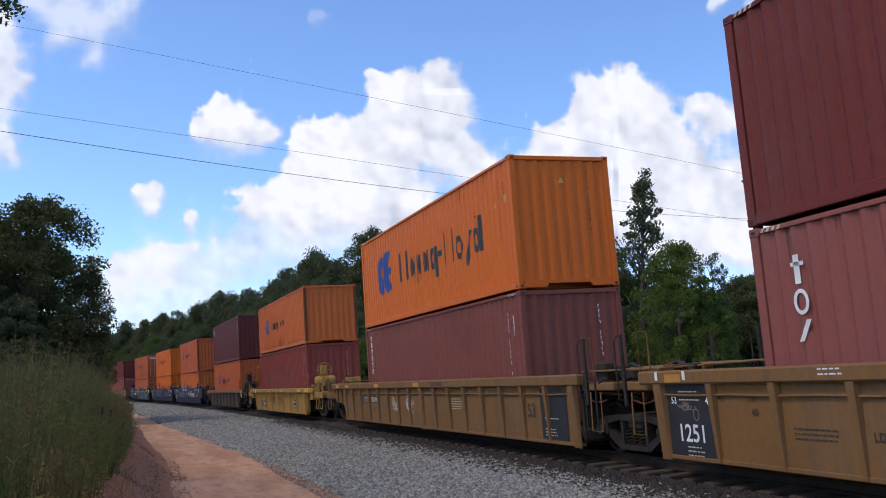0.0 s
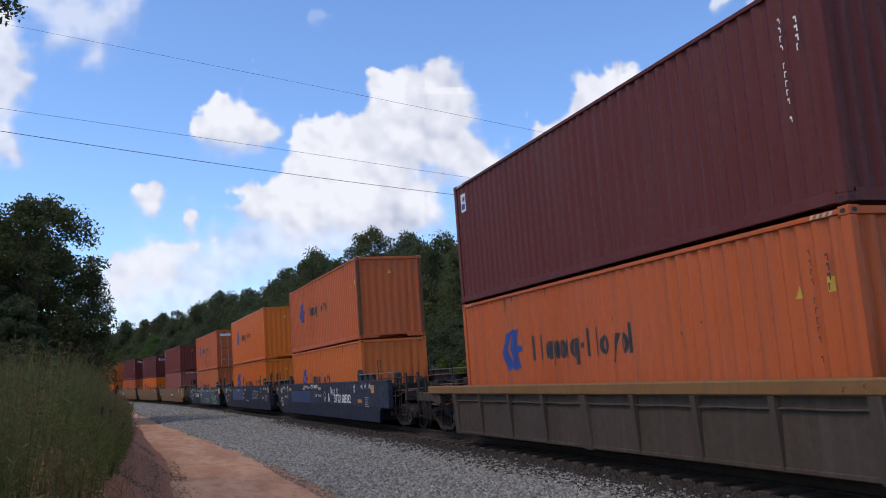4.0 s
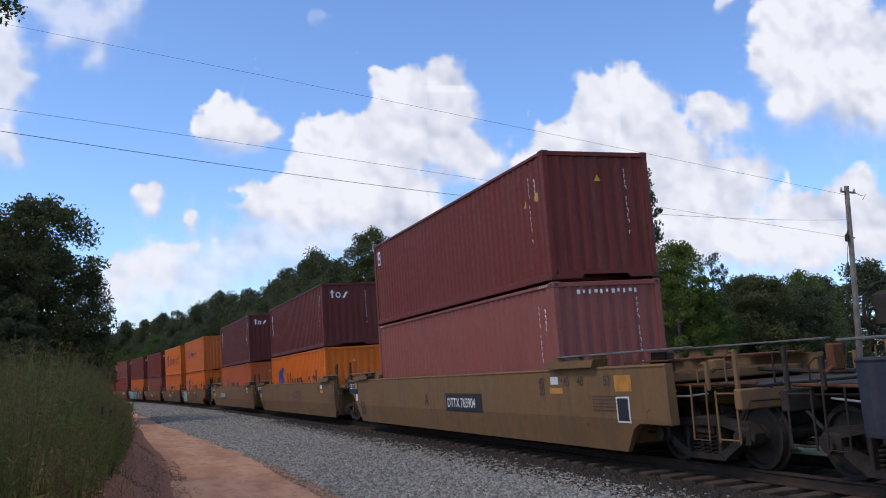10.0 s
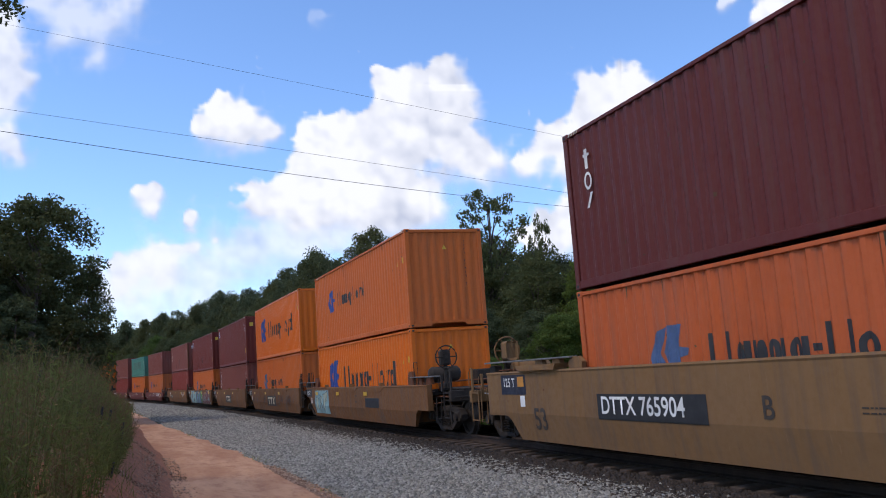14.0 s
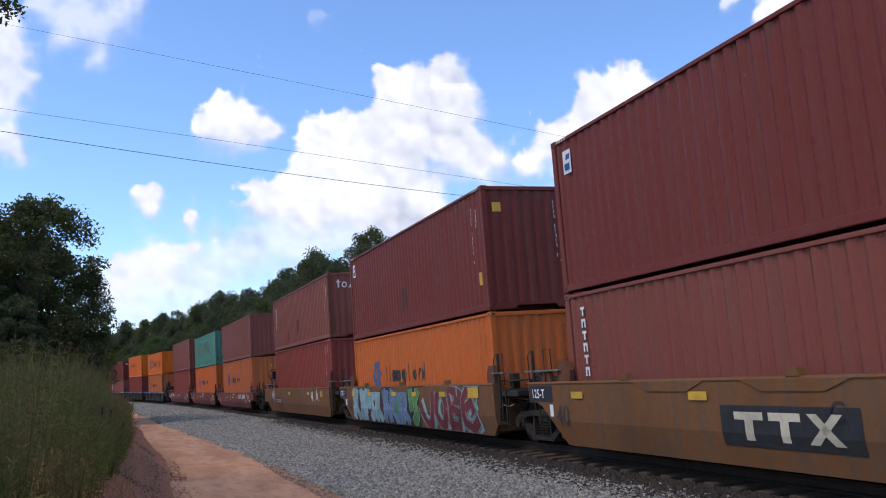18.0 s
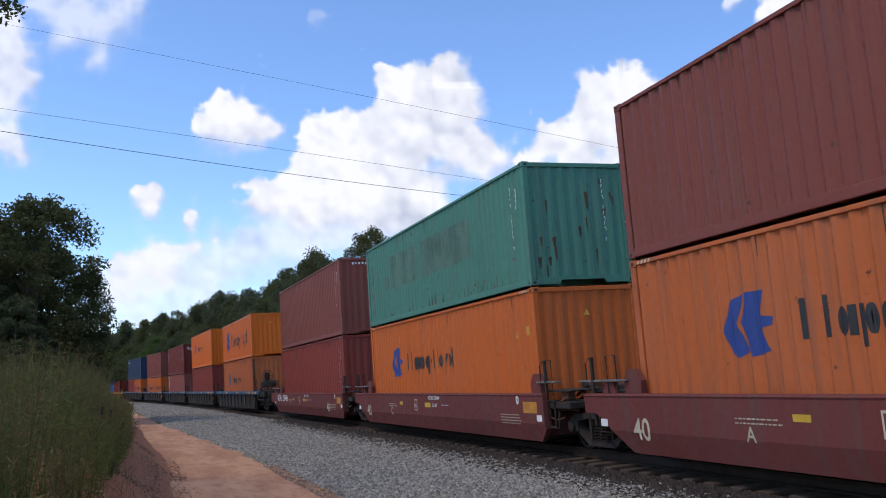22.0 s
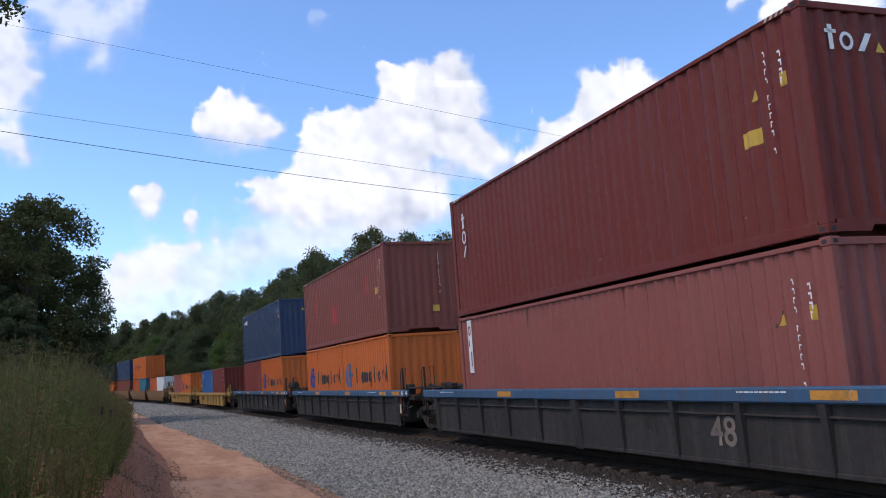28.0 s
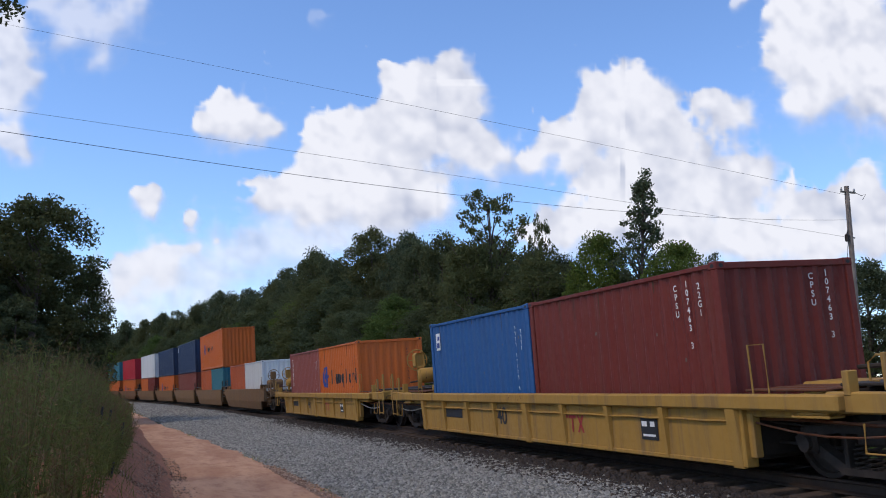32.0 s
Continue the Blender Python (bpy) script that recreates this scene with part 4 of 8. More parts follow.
def wheelset_mesh():
    sh = Shape()
    sh.v, sh.f = [], []
    for sgn in (-1, 1):
        prof = [(0.685, 0.10), (0.69, 0.49), (0.715, 0.49), (0.73, WHEEL_R + 0.004), (0.82, WHEEL_R - 0.004), (0.825, 0.39), (0.77, 0.37), (0.765, 0.17), (0.83, 0.15), (0.83, 0.10)]
        w = lathe([(sgn * y, r) for y, r in prof])
        sh.add(w.v, w.f)
    ax = lathe([(-1.02, 0.075), (-0.8, 0.08), (0, 0.09), (0.8, 0.08), (1.02, 0.075)], 14)
    sh.add(ax.v, ax.f)
    for k in range(3):
        a = 2 * math.pi * k / 3
        sh.box(0.03 * math.cos(a) - 0.012, 0.03 * math.cos(a) + 0.012, 1.02, 1.035, 0.03 * math.sin(a) - 0.012, 0.03 * math.sin(a) + 0.012)
    return sh.mesh("wheelset")


def side_frame_mesh():
    sh = Shape()
    top = [(-1.15, 0.52), (-0.95, 0.66), (-0.45, 0.70), (0.45, 0.70), (0.95, 0.66), (1.15, 0.52), (1.12, 0.40), (0.98, 0.50), (0.45, 0.60), (-0.45, 0.60), (-0.98, 0.50), (-1.12, 0.40)]
    sh.prism(top, -0.09, 0.09)
    sh.prism([(-1.02, 0.46), (-0.92, 0.52), (-0.36, 0.22), (-0.30, 0.12), (-0.44, 0.12)], -0.08, 0.08)
    sh.prism([(1.02, 0.46), (0.92, 0.52), (0.36, 0.22), (0.30, 0.12), (0.44, 0.12)], -0.08, 0.08)
    sh.prism([(-0.46, 0.12), (0.46, 0.12), (0.40, 0.20), (-0.40, 0.20)], -0.1, 0.1)
    for x in (-0.40, 0.33):
        sh.soft(x, x + 0.07, -0.08, 0.08, 0.18, 0.66, 0.01)
    for x in (-0.915, 0.915):
        sh.soft(x - 0.15, x + 0.15, -0.10, 0.13, 0.34, 0.60, 0.03)
        sh.tube([(x, 0.12, WHEEL_R), (x, 0.19, WHEEL_R)], 0.10, 12)
    return sh.mesh("side_frame")


def spring_mesh():
    pts = [(0.075 * math.cos(a), 0.075 * math.sin(a), 0.20 + 0.27 * a / (10 * math.pi)) for a in (k * math.pi / 4 for k in range(41))]
    return Shape().tube(pts, 0.018, 5).mesh("spring")


def truck(car, x):
    """A two-axle truck at x on the car."""
    bol = part("truck", once("bolster", lambda: Shape().soft(-0.22, 0.22, -1.05, 1.05, 0.46, 0.72, 0.03).soft(-0.5, 0.5, -0.35, 0.35, 0.66, 0.82, 0.03).soft(-0.06, 0.06, -0.75, 0.75, 0.30, 0.40, 0.02).mesh("truck")), STEEL_DARK, car, "grimy cast-steel truck")
    bol.location = (x, 0, 0)
    for y in (-1.0, 1.0):
        sf = part("side_frame", once("side_frame", side_frame_mesh), STEEL_DARK, bol)
        sf.location = (0, y, 0)
        if y < 0:
            sf.rotation_euler = (0, 0, math.pi)
        for dx in (-0.2, 0.0, 0.2):
            sp = part("spring", once("spring", spring_mesh), STEEL_DARK, bol)
            sp.location = (dx, y, 0)
    for dx in (-0.915, 0.915):
        ws = part("wheelset", once("wheelset", wheelset_mesh), WHEEL_STEEL, bol, "steel wheelset with worn treads")
        ws.location = (dx, 0, WHEEL_R)
        WHEELS.append((ws, car, x + dx, dx))


def smooth_side(x0, x1, top, sgn, front, rear):
    """A plain car side from x0 to x1: upright plate, folded in below the middle, cut up over the trucks."""
    mid, low = 0.62 * top / 1.5 + 0.05, 0.15
    over, high = 0.62, 0.70 * top
    lead = [(0, 0.40), (0.10, 0.32), (0.32, low)] if front == "joint" else [(0, over), (0.85, over), (1.05, over - 0.09), (1.38, low)]
    tail = [(0, high), (0.32, high), (0.55, high - 0.07), (0.85, high - 0.28), (1.36, low)] if rear == "joint" else [(0, over), (0.95, over), (1.12, over - 0.09), (1.45, low)]
    rings = []
    for x, z in [(x0 + d, z) for d, z in lead] + [(x1 - d, z) for d, z in tail[::-1]]:
        fold = max(mid, z + 0.02)
        inner = 1.495 - 0.085 * max(0.0, mid - z) / (mid - low)
        ring = [(1.37, top), (1.50, top), (1.515, top - 0.03), (1.50, top - 0.06), (1.495, fold), (inner, z), (1.34, z), (1.36, top - 0.08)]
        rings.append([(x, sgn * a, c) for a, c in ring])
    return Shape().loft(rings)


def ladder(car, x, y, z0, z1, mat, w=0.42):
    sh = Shape()
    for dx in (-w / 2, w / 2):
        sh.tube([(x + dx, y, z0), (x + dx, y, z1)], 0.016, 6)
    n = max(2, int((z1 - z0) / 0.32))
    for i in range(n):
        z = z0 + 0.04 + i * (z1 - z0 - 0.08) / (n - 1)
        sh.tube([(x - w / 2, y, z), (x + w / 2, y, z)], 0.014, 6)
    part("ladder", sh.mesh("ladder"), mat, car)


def grab_post(car, x, y, z0, z1, mat):
    sh = Shape().soft(x - 0.032, x + 0.032, y - 0.025, y + 0.025, z0, z1, 0.008)
    sh.tube([(x + 0.10, y, z0 + 0.1), (x + 0.22, y, z0 + 0.1), (x + 0.22, y, z1 - 0.1), (x + 0.10, y, z1 - 0.02), (x, y, z1 - 0.03)], 0.013, 6)
    part("grab_iron", sh.mesh("grab_iron"), mat, car)


def brake_wheel(car, x, y, z, mat, facing=1):
    sh = Shape()
    pts = [(x, y + 0.30 * math.cos(a), z + 0.30 * math.sin(a)) for a in (2 * math.pi * k / 20 for k in range(21))]
    sh.tube(pts, 0.02, 6)
    for k in range(6):
        a = math.pi * k / 3
        sh.tube([(x, y, z), (x, y + 0.29 * math.cos(a), z + 0.29 * math.sin(a))], 0.016, 5)
    part("brake_wheel", sh.mesh("brake_wheel"), mat, car)
    part("brake_housing", Shape().soft(x + 0.02 * facing - 0.02, x + 0.24 * facing + 0.02, y - 0.14, y + 0.14, z - 0.22, z + 0.2, 0.05).soft(x + 0.1 * facing - 0.04, x + 0.1 * facing + 0.04, y - 0.05, y + 0.05, z - 0.95, z - 0.2, 0.01).mesh("brake_housing"), mat, car)


def air_tank(car, x, y, z, mat, length=0.9, r=0.21, along=False):
    sh = lathe([(-length / 2, 0.02), (-length / 2 + 0.02, r * 0.75), (-length / 2 + 0.09, r), (length / 2 - 0.09, r), (length / 2 - 0.02, r * 0.75), (length / 2, 0.02)], 20)
    sh.v = [((b if along else a) + x, (a if along else b) + y, c + z) for a, b, c in sh.v]
    part("air_reservoir", sh.mesh("air_reservoir", True), mat, car)


def coupler(car, x, way):
    sh = Shape().soft(*sorted((x, x + way * 0.75)), -0.09, 0.09, 0.78, 0.98, 0.02)
    sh.soft(*sorted((x + way * 0.62, x + way * 0.95)), -0.17, 0.15, 0.74, 1.02, 0.05)
    part("coupler", sh.mesh("coupler"), STEEL_DARK, car)
    hose = [(x + way * q, 0.35, 0.78 - 0.45 * math.sin(min(1, q / 0.9) * math.pi * 0.62)) for q in (0, 0.2, 0.4, 0.6, 0.8, 0.95)]
    part("air_hose", Shape().tube(hose, 0.025, 6).mesh("air_hose"), SHADOW_BLACK, car)


def stacked(text, size):
    """Characters one above the other, as container codes are stencilled."""
    cu = bpy.data.curves.new("letters", "FONT")
    cu.body, cu.size, cu.offset, cu.align_x, cu.space_line = "\n".join(text), size * 1.38, 0.02 * size, "CENTER", 0.98
    ob = bpy.data.objects.new("letters", cu)
    scene.collection.objects.link(ob)
    me = bpy.data.meshes.new_from_object(ob.evaluated_get(bpy.context.evaluated_depsgraph_get()))
    bpy.data.objects.remove(ob)
    return me


def plate_mark(car, key, loops_or_text, x_left, z, material, size=0.0, proud=0.0, name="lettering", label="", depth=1.5):
    """Lettering or a painted field on the near car side; text when size is given."""
    def make():
        flat = glyphs(loops_or_text, size) if size else outline_mesh("t", loops_or_text)
        me = drape(flat, x_left, z, depth + 0.004 + proud, False)
        if car in FOLDS:
            bm = bmesh.new()
            bm.from_mesh(me)
            mid = FOLDS[car]
            bmesh.ops.bisect_plane(bm, geom=bm.verts[:] + bm.edges[:] + bm.faces[:], plane_co=(0, 0, mid), plane_no=(0, 0, 1))
            for v in bm.verts:
                if v.co.z < mid:
                    v.co.y -= 0.085 * (mid - v.co.z) / (mid - 0.14)
            bm.to_mesh(me)
            bm.free()
        return me
    return part(name, make(), material, car, label)


FOLDS = {}


def angular_graffiti(car, x, z, w, h, fill, pale, seed, depth=1.5):
    """Overlapping outlined angular forms sprayed over a filled field."""
    rng = random.Random(seed)
    field(car, x, z, w, h, fill, "graffiti", "sprayed graffiti background", 0.0, depth)
    k, a = 0, 0.12
    while a < w - 0.3:
        high = rng.uniform(0.25, 0.5) * h
        b = rng.uniform(high, h - high)
        wide, turned = rng.uniform(0.10, 0.30), rng.uniform(-0.9, 0.9)

        def shard(grow):
            out = []
            for q, r in corners:
                x1, z1 = (wide + grow) * r * math.cos(q), (high + grow) * r * math.sin(q)
                px, pz = a + x1 * math.cos(turned) - z1 * math.sin(turned), b + x1 * math.sin(turned) + z1 * math.cos(turned)
                out.append((min(w - 0.02, max(0.02, px)), min(h - 0.02, max(0.02, pz))))
            return out
        corners = [(math.pi * (2 * i + rng.uniform(-0.5, 0.5)) / 5, rng.uniform(0.7, 1.1)) for i in range(5)]
        plate_mark(car, None, [shard(0.03)], -6.096 + x, z, SHADOW_BLACK, name="graffiti", label="black sprayed outline", proud=0.003 + 0.0012 * (k % 4), depth=depth)
        plate_mark(car, None, [shard(0.0)], -6.096 + x, z, pale if k % 3 else fill, name="graffiti", label="pale sprayed angular form", proud=0.0036 + 0.0012 * (k % 4), depth=depth)
        a += rng.uniform(0.12, 0.30)
        k += 1


def ribbon(pts, w):
    """A stroke of even width along a bent line, mitred at its bends."""
    out, n = [], len(pts)
    sides = []
    for i in range(n):
        d = Vector(pts[min(i + 1, n - 1)]) - Vector(pts[max(i - 1, 0)])
        d = d.normalized() if d.length > 1e-6 else Vector((1, 0))
        px, py = pts[i]
        sides.append(((px - d.y * w / 2, py + d.x * w / 2), (px + d.y * w / 2, py - d.x * w / 2)))
    for (a, b), (c, d) in zip(sides, sides[1:]):
        out.append([a, c, d, b])
    return out


def trimmed(loops, lo, hi):
    """Outlines cut off below lo and above hi."""
    for edge, sign in ((lo, 1), (hi, -1)):
        kept = []
        for q in loops:
            out = []
            for (ax, ay), (bx, by) in zip(q, q[1:] + q[:1]):
                da, db = sign * (ay - edge), sign * (by - edge)
                if da >= 0:
                    out.append((ax, ay))
                if da * db < 0:
                    k = da / (da - db)
                    out.append((ax + (bx - ax) * k, edge))
            if len(out) > 2:
                kept.append(out)
        loops = kept
    return loops


# sprayed letter-like forms in a unit box: bent strokes
FORMS = {
    "hook": [[(0.80, 1.0), (0.78, 0.45), (0.62, 0.10), (0.36, 0.06), (0.20, 0.30), (0.02, 0.62)]],
    "ring": [[(0.5 + 0.36 * math.cos(q), 0.5 + 0.42 * math.sin(q)) for q in (2 * math.pi * k / 12 for k in range(13))]],
    "loops": [[(0.20, 0.04), (0.30, 0.50), (0.14, 0.96), (0.60, 0.90), (0.66, 0.66), (0.34, 0.52), (0.86, 0.40), (0.72, 0.08), (0.24, 0.10)], [(0.92, 0.96), (0.80, 0.60)]],
    "claw": [[(0.96, 0.82), (0.50, 0.98), (0.18, 0.70), (0.22, 0.20), (0.62, 0.06), (1.0, 0.28)], [(0.30, 0.50), (0.66, 0.66), (0.80, 0.40)]],
    "slab": [[(0.08, 1.0), (0.26, 0.52), (0.02, 0.0)], [(0.58, 1.0), (0.46, 0.40), (0.80, 0.0)], [(0.26, 0.70), (0.56, 0.62)]],
    "prong": [[(0.10, 0.0), (0.30, 0.46), (0.16, 1.0)], [(0.46, 0.96), (0.44, 0.46), (0.78, 0.34), (0.92, 1.0)], [(0.60, 0.34), (0.62, 0.0)]],
    "slash": [[(0.94, 1.0), (0.56, 0.64), (0.78, 0.36), (0.30, 0.0)], [(0.18, 1.0), (0.30, 0.36)]],
    "bolt": [[(0.95, 1.0), (0.35, 0.62), (0.70, 0.45), (0.05, 0.0)]],
}


def sprayed(car, form, x, z, w, h, fill, edge, stroke, lift, depth=1.5):
    """One outlined form: a black rim, a thin pale rim, then the fill."""
    lines = [[(q * w, r * h) for q, r in line] for line in FORMS[form]]
    for grow, mat, up, words in ((0.085, SHADOW_BLACK, 0.0, "black sprayed outline"), (0.04, edge, 0.0006, "pale sprayed rim"), (0.0, fill, 0.0012, "sprayed letter-like form")):
        for k, line in enumerate(lines):
            plate_mark(car, None, trimmed(ribbon(line, stroke + grow), -0.02, h + 0.02), -6.096 + x, z, mat, name="graffiti", label=words, proud=lift + up + 0.0001 * k, depth=depth)


def colour_piece(car):
    """Three pieces side by side: pale teal, steel blue with one green form, and dark red."""
    field(car, 11.66, 0.17, 3.7, 1.10, SPRAY_PLUM, "graffiti", "dark plum sprayed background", 0.001)
    x = 11.62
    for k, (form, w) in enumerate((("slab", 0.98), ("prong", 0.92), ("slash", 0.95), ("slab", 0.78))):
        sprayed(car, form, x, 0.20, w, 1.03, SPRAY_PALE, SPRAY_WHITE, 0.36, 0.003 + 0.0016 * (k % 2))
        x -= w * 0.96
    field(car, 7.95, 0.17, 3.35, 1.08, SHADOW_BLACK, "graffiti", "black sprayed background", 0.0014)
    x = 8.08
    for k, (form, w, fill) in enumerate((("prong", 1.15, SPRAY_BLUE), ("ring", 0.82, SPRAY_BLUE), ("slab", 0.80, SPRAY_BLUE), ("slash", 0.95, SPRAY_GREEN))):
        sprayed(car, form, x, 0.21, w, 1.00, fill, SPRAY_WHITE, 0.34, 0.004 + 0.0016 * (k % 2))
        x -= w * 0.94
    plate_mark(car, None, [[(0.16 * math.cos(q), 0.26 * math.sin(q)) for q in (2 * math.pi * k / 14 for k in range(14))]], -6.096 + 6.58, 0.72, SPRAY_GREEN, name="graffiti", label="green sprayed oval", proud=0.010)
    x = 4.50
    for k, (form, w) in enumerate((("hook", 1.30), ("ring", 1.00), ("loops", 1.05), ("claw", 1.10))):
        for grow, mat, up, words in ((0.24, SPRAY_PALE, 0.0, "pale teal sprayed shade"), (0.0, None, 0.0008, "")):
            if mat:
                for line in FORMS[form]:
                    plate_mark(car, None, trimmed(ribbon([(q * w + 0.06, r * 1.02) for q, r in line], 0.27 + grow), -0.03, 1.06), -6.096 + x, 0.20, mat, name="graffiti", label=words, proud=0.002 + 0.0004 * k)
        sprayed(car, form, x, 0.20, w, 1.02, SPRAY_RED, SPRAY_WHITE, 0.27, 0.006 + 0.0016 * (k % 2))
        x -= w * 0.88


def sage_piece(car):
    """A long green piece: dense bent forms, broad slanting bars and a pale blue edge."""
    field(car, 8.20, 0.19, 8.6, 1.16, SPRAY_MOSS, "graffiti", "moss green sprayed background", 0.001)
    rng = random.Random(8)
    for k in range(95):
        cx = 8.05 - 8.3 * k / 95 + rng.uniform(-0.2, 0.2)
        wide = 0.035 + 0.10 * rng.random() ** 2 + 0.06 * k / 95
        bent, px, pz, turned = [], 0.0, rng.uniform(0.05, 1.05), rng.uniform(0, 6.28)
        for _ in range(rng.randrange(3, 6)):
            bent.append((px, pz))
            turned += rng.uniform(-1.3, 1.3)
            px += rng.uniform(0.12, 0.3) * math.cos(turned)
            pz = min(1.10, max(0.04, pz + rng.uniform(0.15, 0.4) * math.sin(turned)))
        fill = (SPRAY_SAGE, SPRAY_SAGE, SPRAY_MOSS, SPRAY_WHITE, SPRAY_SAGE, SHADOW_BLACK)[k % 6]
        if k % 3 == 0:
            plate_mark(car, None, trimmed(ribbon(bent, wide + 0.05), 0.0, 1.14), -6.096 + cx, 0.20, SHADOW_BLACK if k % 2 else SPRAY_WHITE, name="graffiti", label="sprayed outline", proud=0.002 + 0.00008 * k)
        plate_mark(car, None, trimmed(ribbon(bent, wide), 0.0, 1.14), -6.096 + cx, 0.20, fill, name="graffiti", label="bent sprayed stroke", proud=0.00204 + 0.00008 * k)
    for px, pz, r in ((-0.55, 1.30, 0.16), (-0.42, 0.72, 0.20), (-0.9, 0.34, 0.17), (1.6, 1.20, 0.10), (7.9, 1.28, 0.12)):
        plate_mark(car, None, [[(r * math.cos(q) * (1 + 0.2 * math.sin(3 * q)), r * math.sin(q)) for q in (2 * math.pi * k / 14 for k in range(14))]], -6.096 + px, pz, SPRAY_SKY, name="graffiti", label="pale blue sprayed cloud", proud=0.0112)


def clutter(car, x0, way, reach, top, mat, joint):
    """Pipes, brackets, a chain, levers and steps about a car's end."""
    rng = random.Random(int(abs(car_count() * 7 + way * 3 + 11)))
    x1 = x0 + way * reach
    for k in range(3):
        y = 1.18 - 0.22 * k + rng.uniform(-0.05, 0.05)
        z = top - 0.34 - 0.07 * k
        pts = [(x0 + way * reach * q, y + rng.uniform(-0.03, 0.03), z + rng.uniform(-0.04, 0.04)) for q in (0.0, 0.3, 0.62, 1.0)]
        part("pipe", Shape().tube(pts, rng.uniform(0.014, 0.026), 6).mesh("pipe"), STEEL_DARK if k else RUSTY, car)
    for k in range(4):
        x, y = x0 + way * rng.uniform(0.25, reach * 0.9), rng.choice((0.5, 0.85, 1.15))
        w, h = rng.uniform(0.06, 0.2), rng.uniform(0.1, 0.34)
        sh = Shape().soft(x - w, x + w, y - 0.08, y + 0.1, top - 0.14, top - 0.14 + h, 0.02)
        sh.tube([(x - w * 0.5, y + 0.1, top - 0.1), (x - w * 0.5, y + 0.22, top - 0.16)], 0.03, 6)
        part("bracket", sh.mesh("bracket"), rng.choice((mat, RUSTY, STEEL_DARK)), car)
    chain = [(x0 + way * reach * q, 1.33, top - 0.34 - 0.16 * math.sin(math.pi * q)) for q in (0.02, 0.15, 0.3, 0.45, 0.6, 0.75)]
    part("chain", Shape().tube(chain, 0.014, 5).mesh("chain"), BAR_STEEL if rng.random() < 0.5 else RUSTY, car)
    step = x0 + way * (reach * 0.55 if joint else reach - 0.9)
    part("stirrup_step", Shape().tube([(step - 0.17, 1.40, top - 0.32), (step - 0.17, 1.42, 0.44), (step + 0.17, 1.42, 0.44), (step + 0.17, 1.40, top - 0.32)], 0.015, 6).mesh("stirrup_step"), mat, car)
    rail = [(x0 + way * 0.25, 1.36, top - 0.05), (x0 + way * 0.25, 1.37, top + 0.62), (x0 + way * 0.55, 1.37, top + 0.62), (x0 + way * 0.55, 1.36, top - 0.05)]
    part("handrail", Shape().tube(rail, 0.014, 6).mesh("handrail"), mat, car)
    if not joint:
        part("uncoupling_lever", Shape().tube([(x1 + way * 0.04, 1.42, 0.74), (x1 + way * 0.05, 1.30, 0.98), (x1 + way * 0.05, 0.2, 0.96), (x1 + way * 0.08, 0.0, 0.9)], 0.014, 6).mesh("uncoupling_lever"), STEEL_DARK, car)
        part("angle_brace", Shape().prism([(x0 + way * 0.3, top - 0.05), (x0 + way * 0.42, top - 0.05), (x0 + way * 1.5, 1.10), (x0 + way * 1.36, 1.10)], 1.22, 1.30).mesh("angle_brace"), mat, car)
        part("brake_rod", Shape().tube([(x0 + way * 0.1, 0.9, 0.42), (x1 - way * 0.6, 0.86, 0.36)], 0.02, 6).mesh("brake_rod"), STEEL_DARK, car)


def car_count():
    return len(FOLDS) + len(MOVERS)


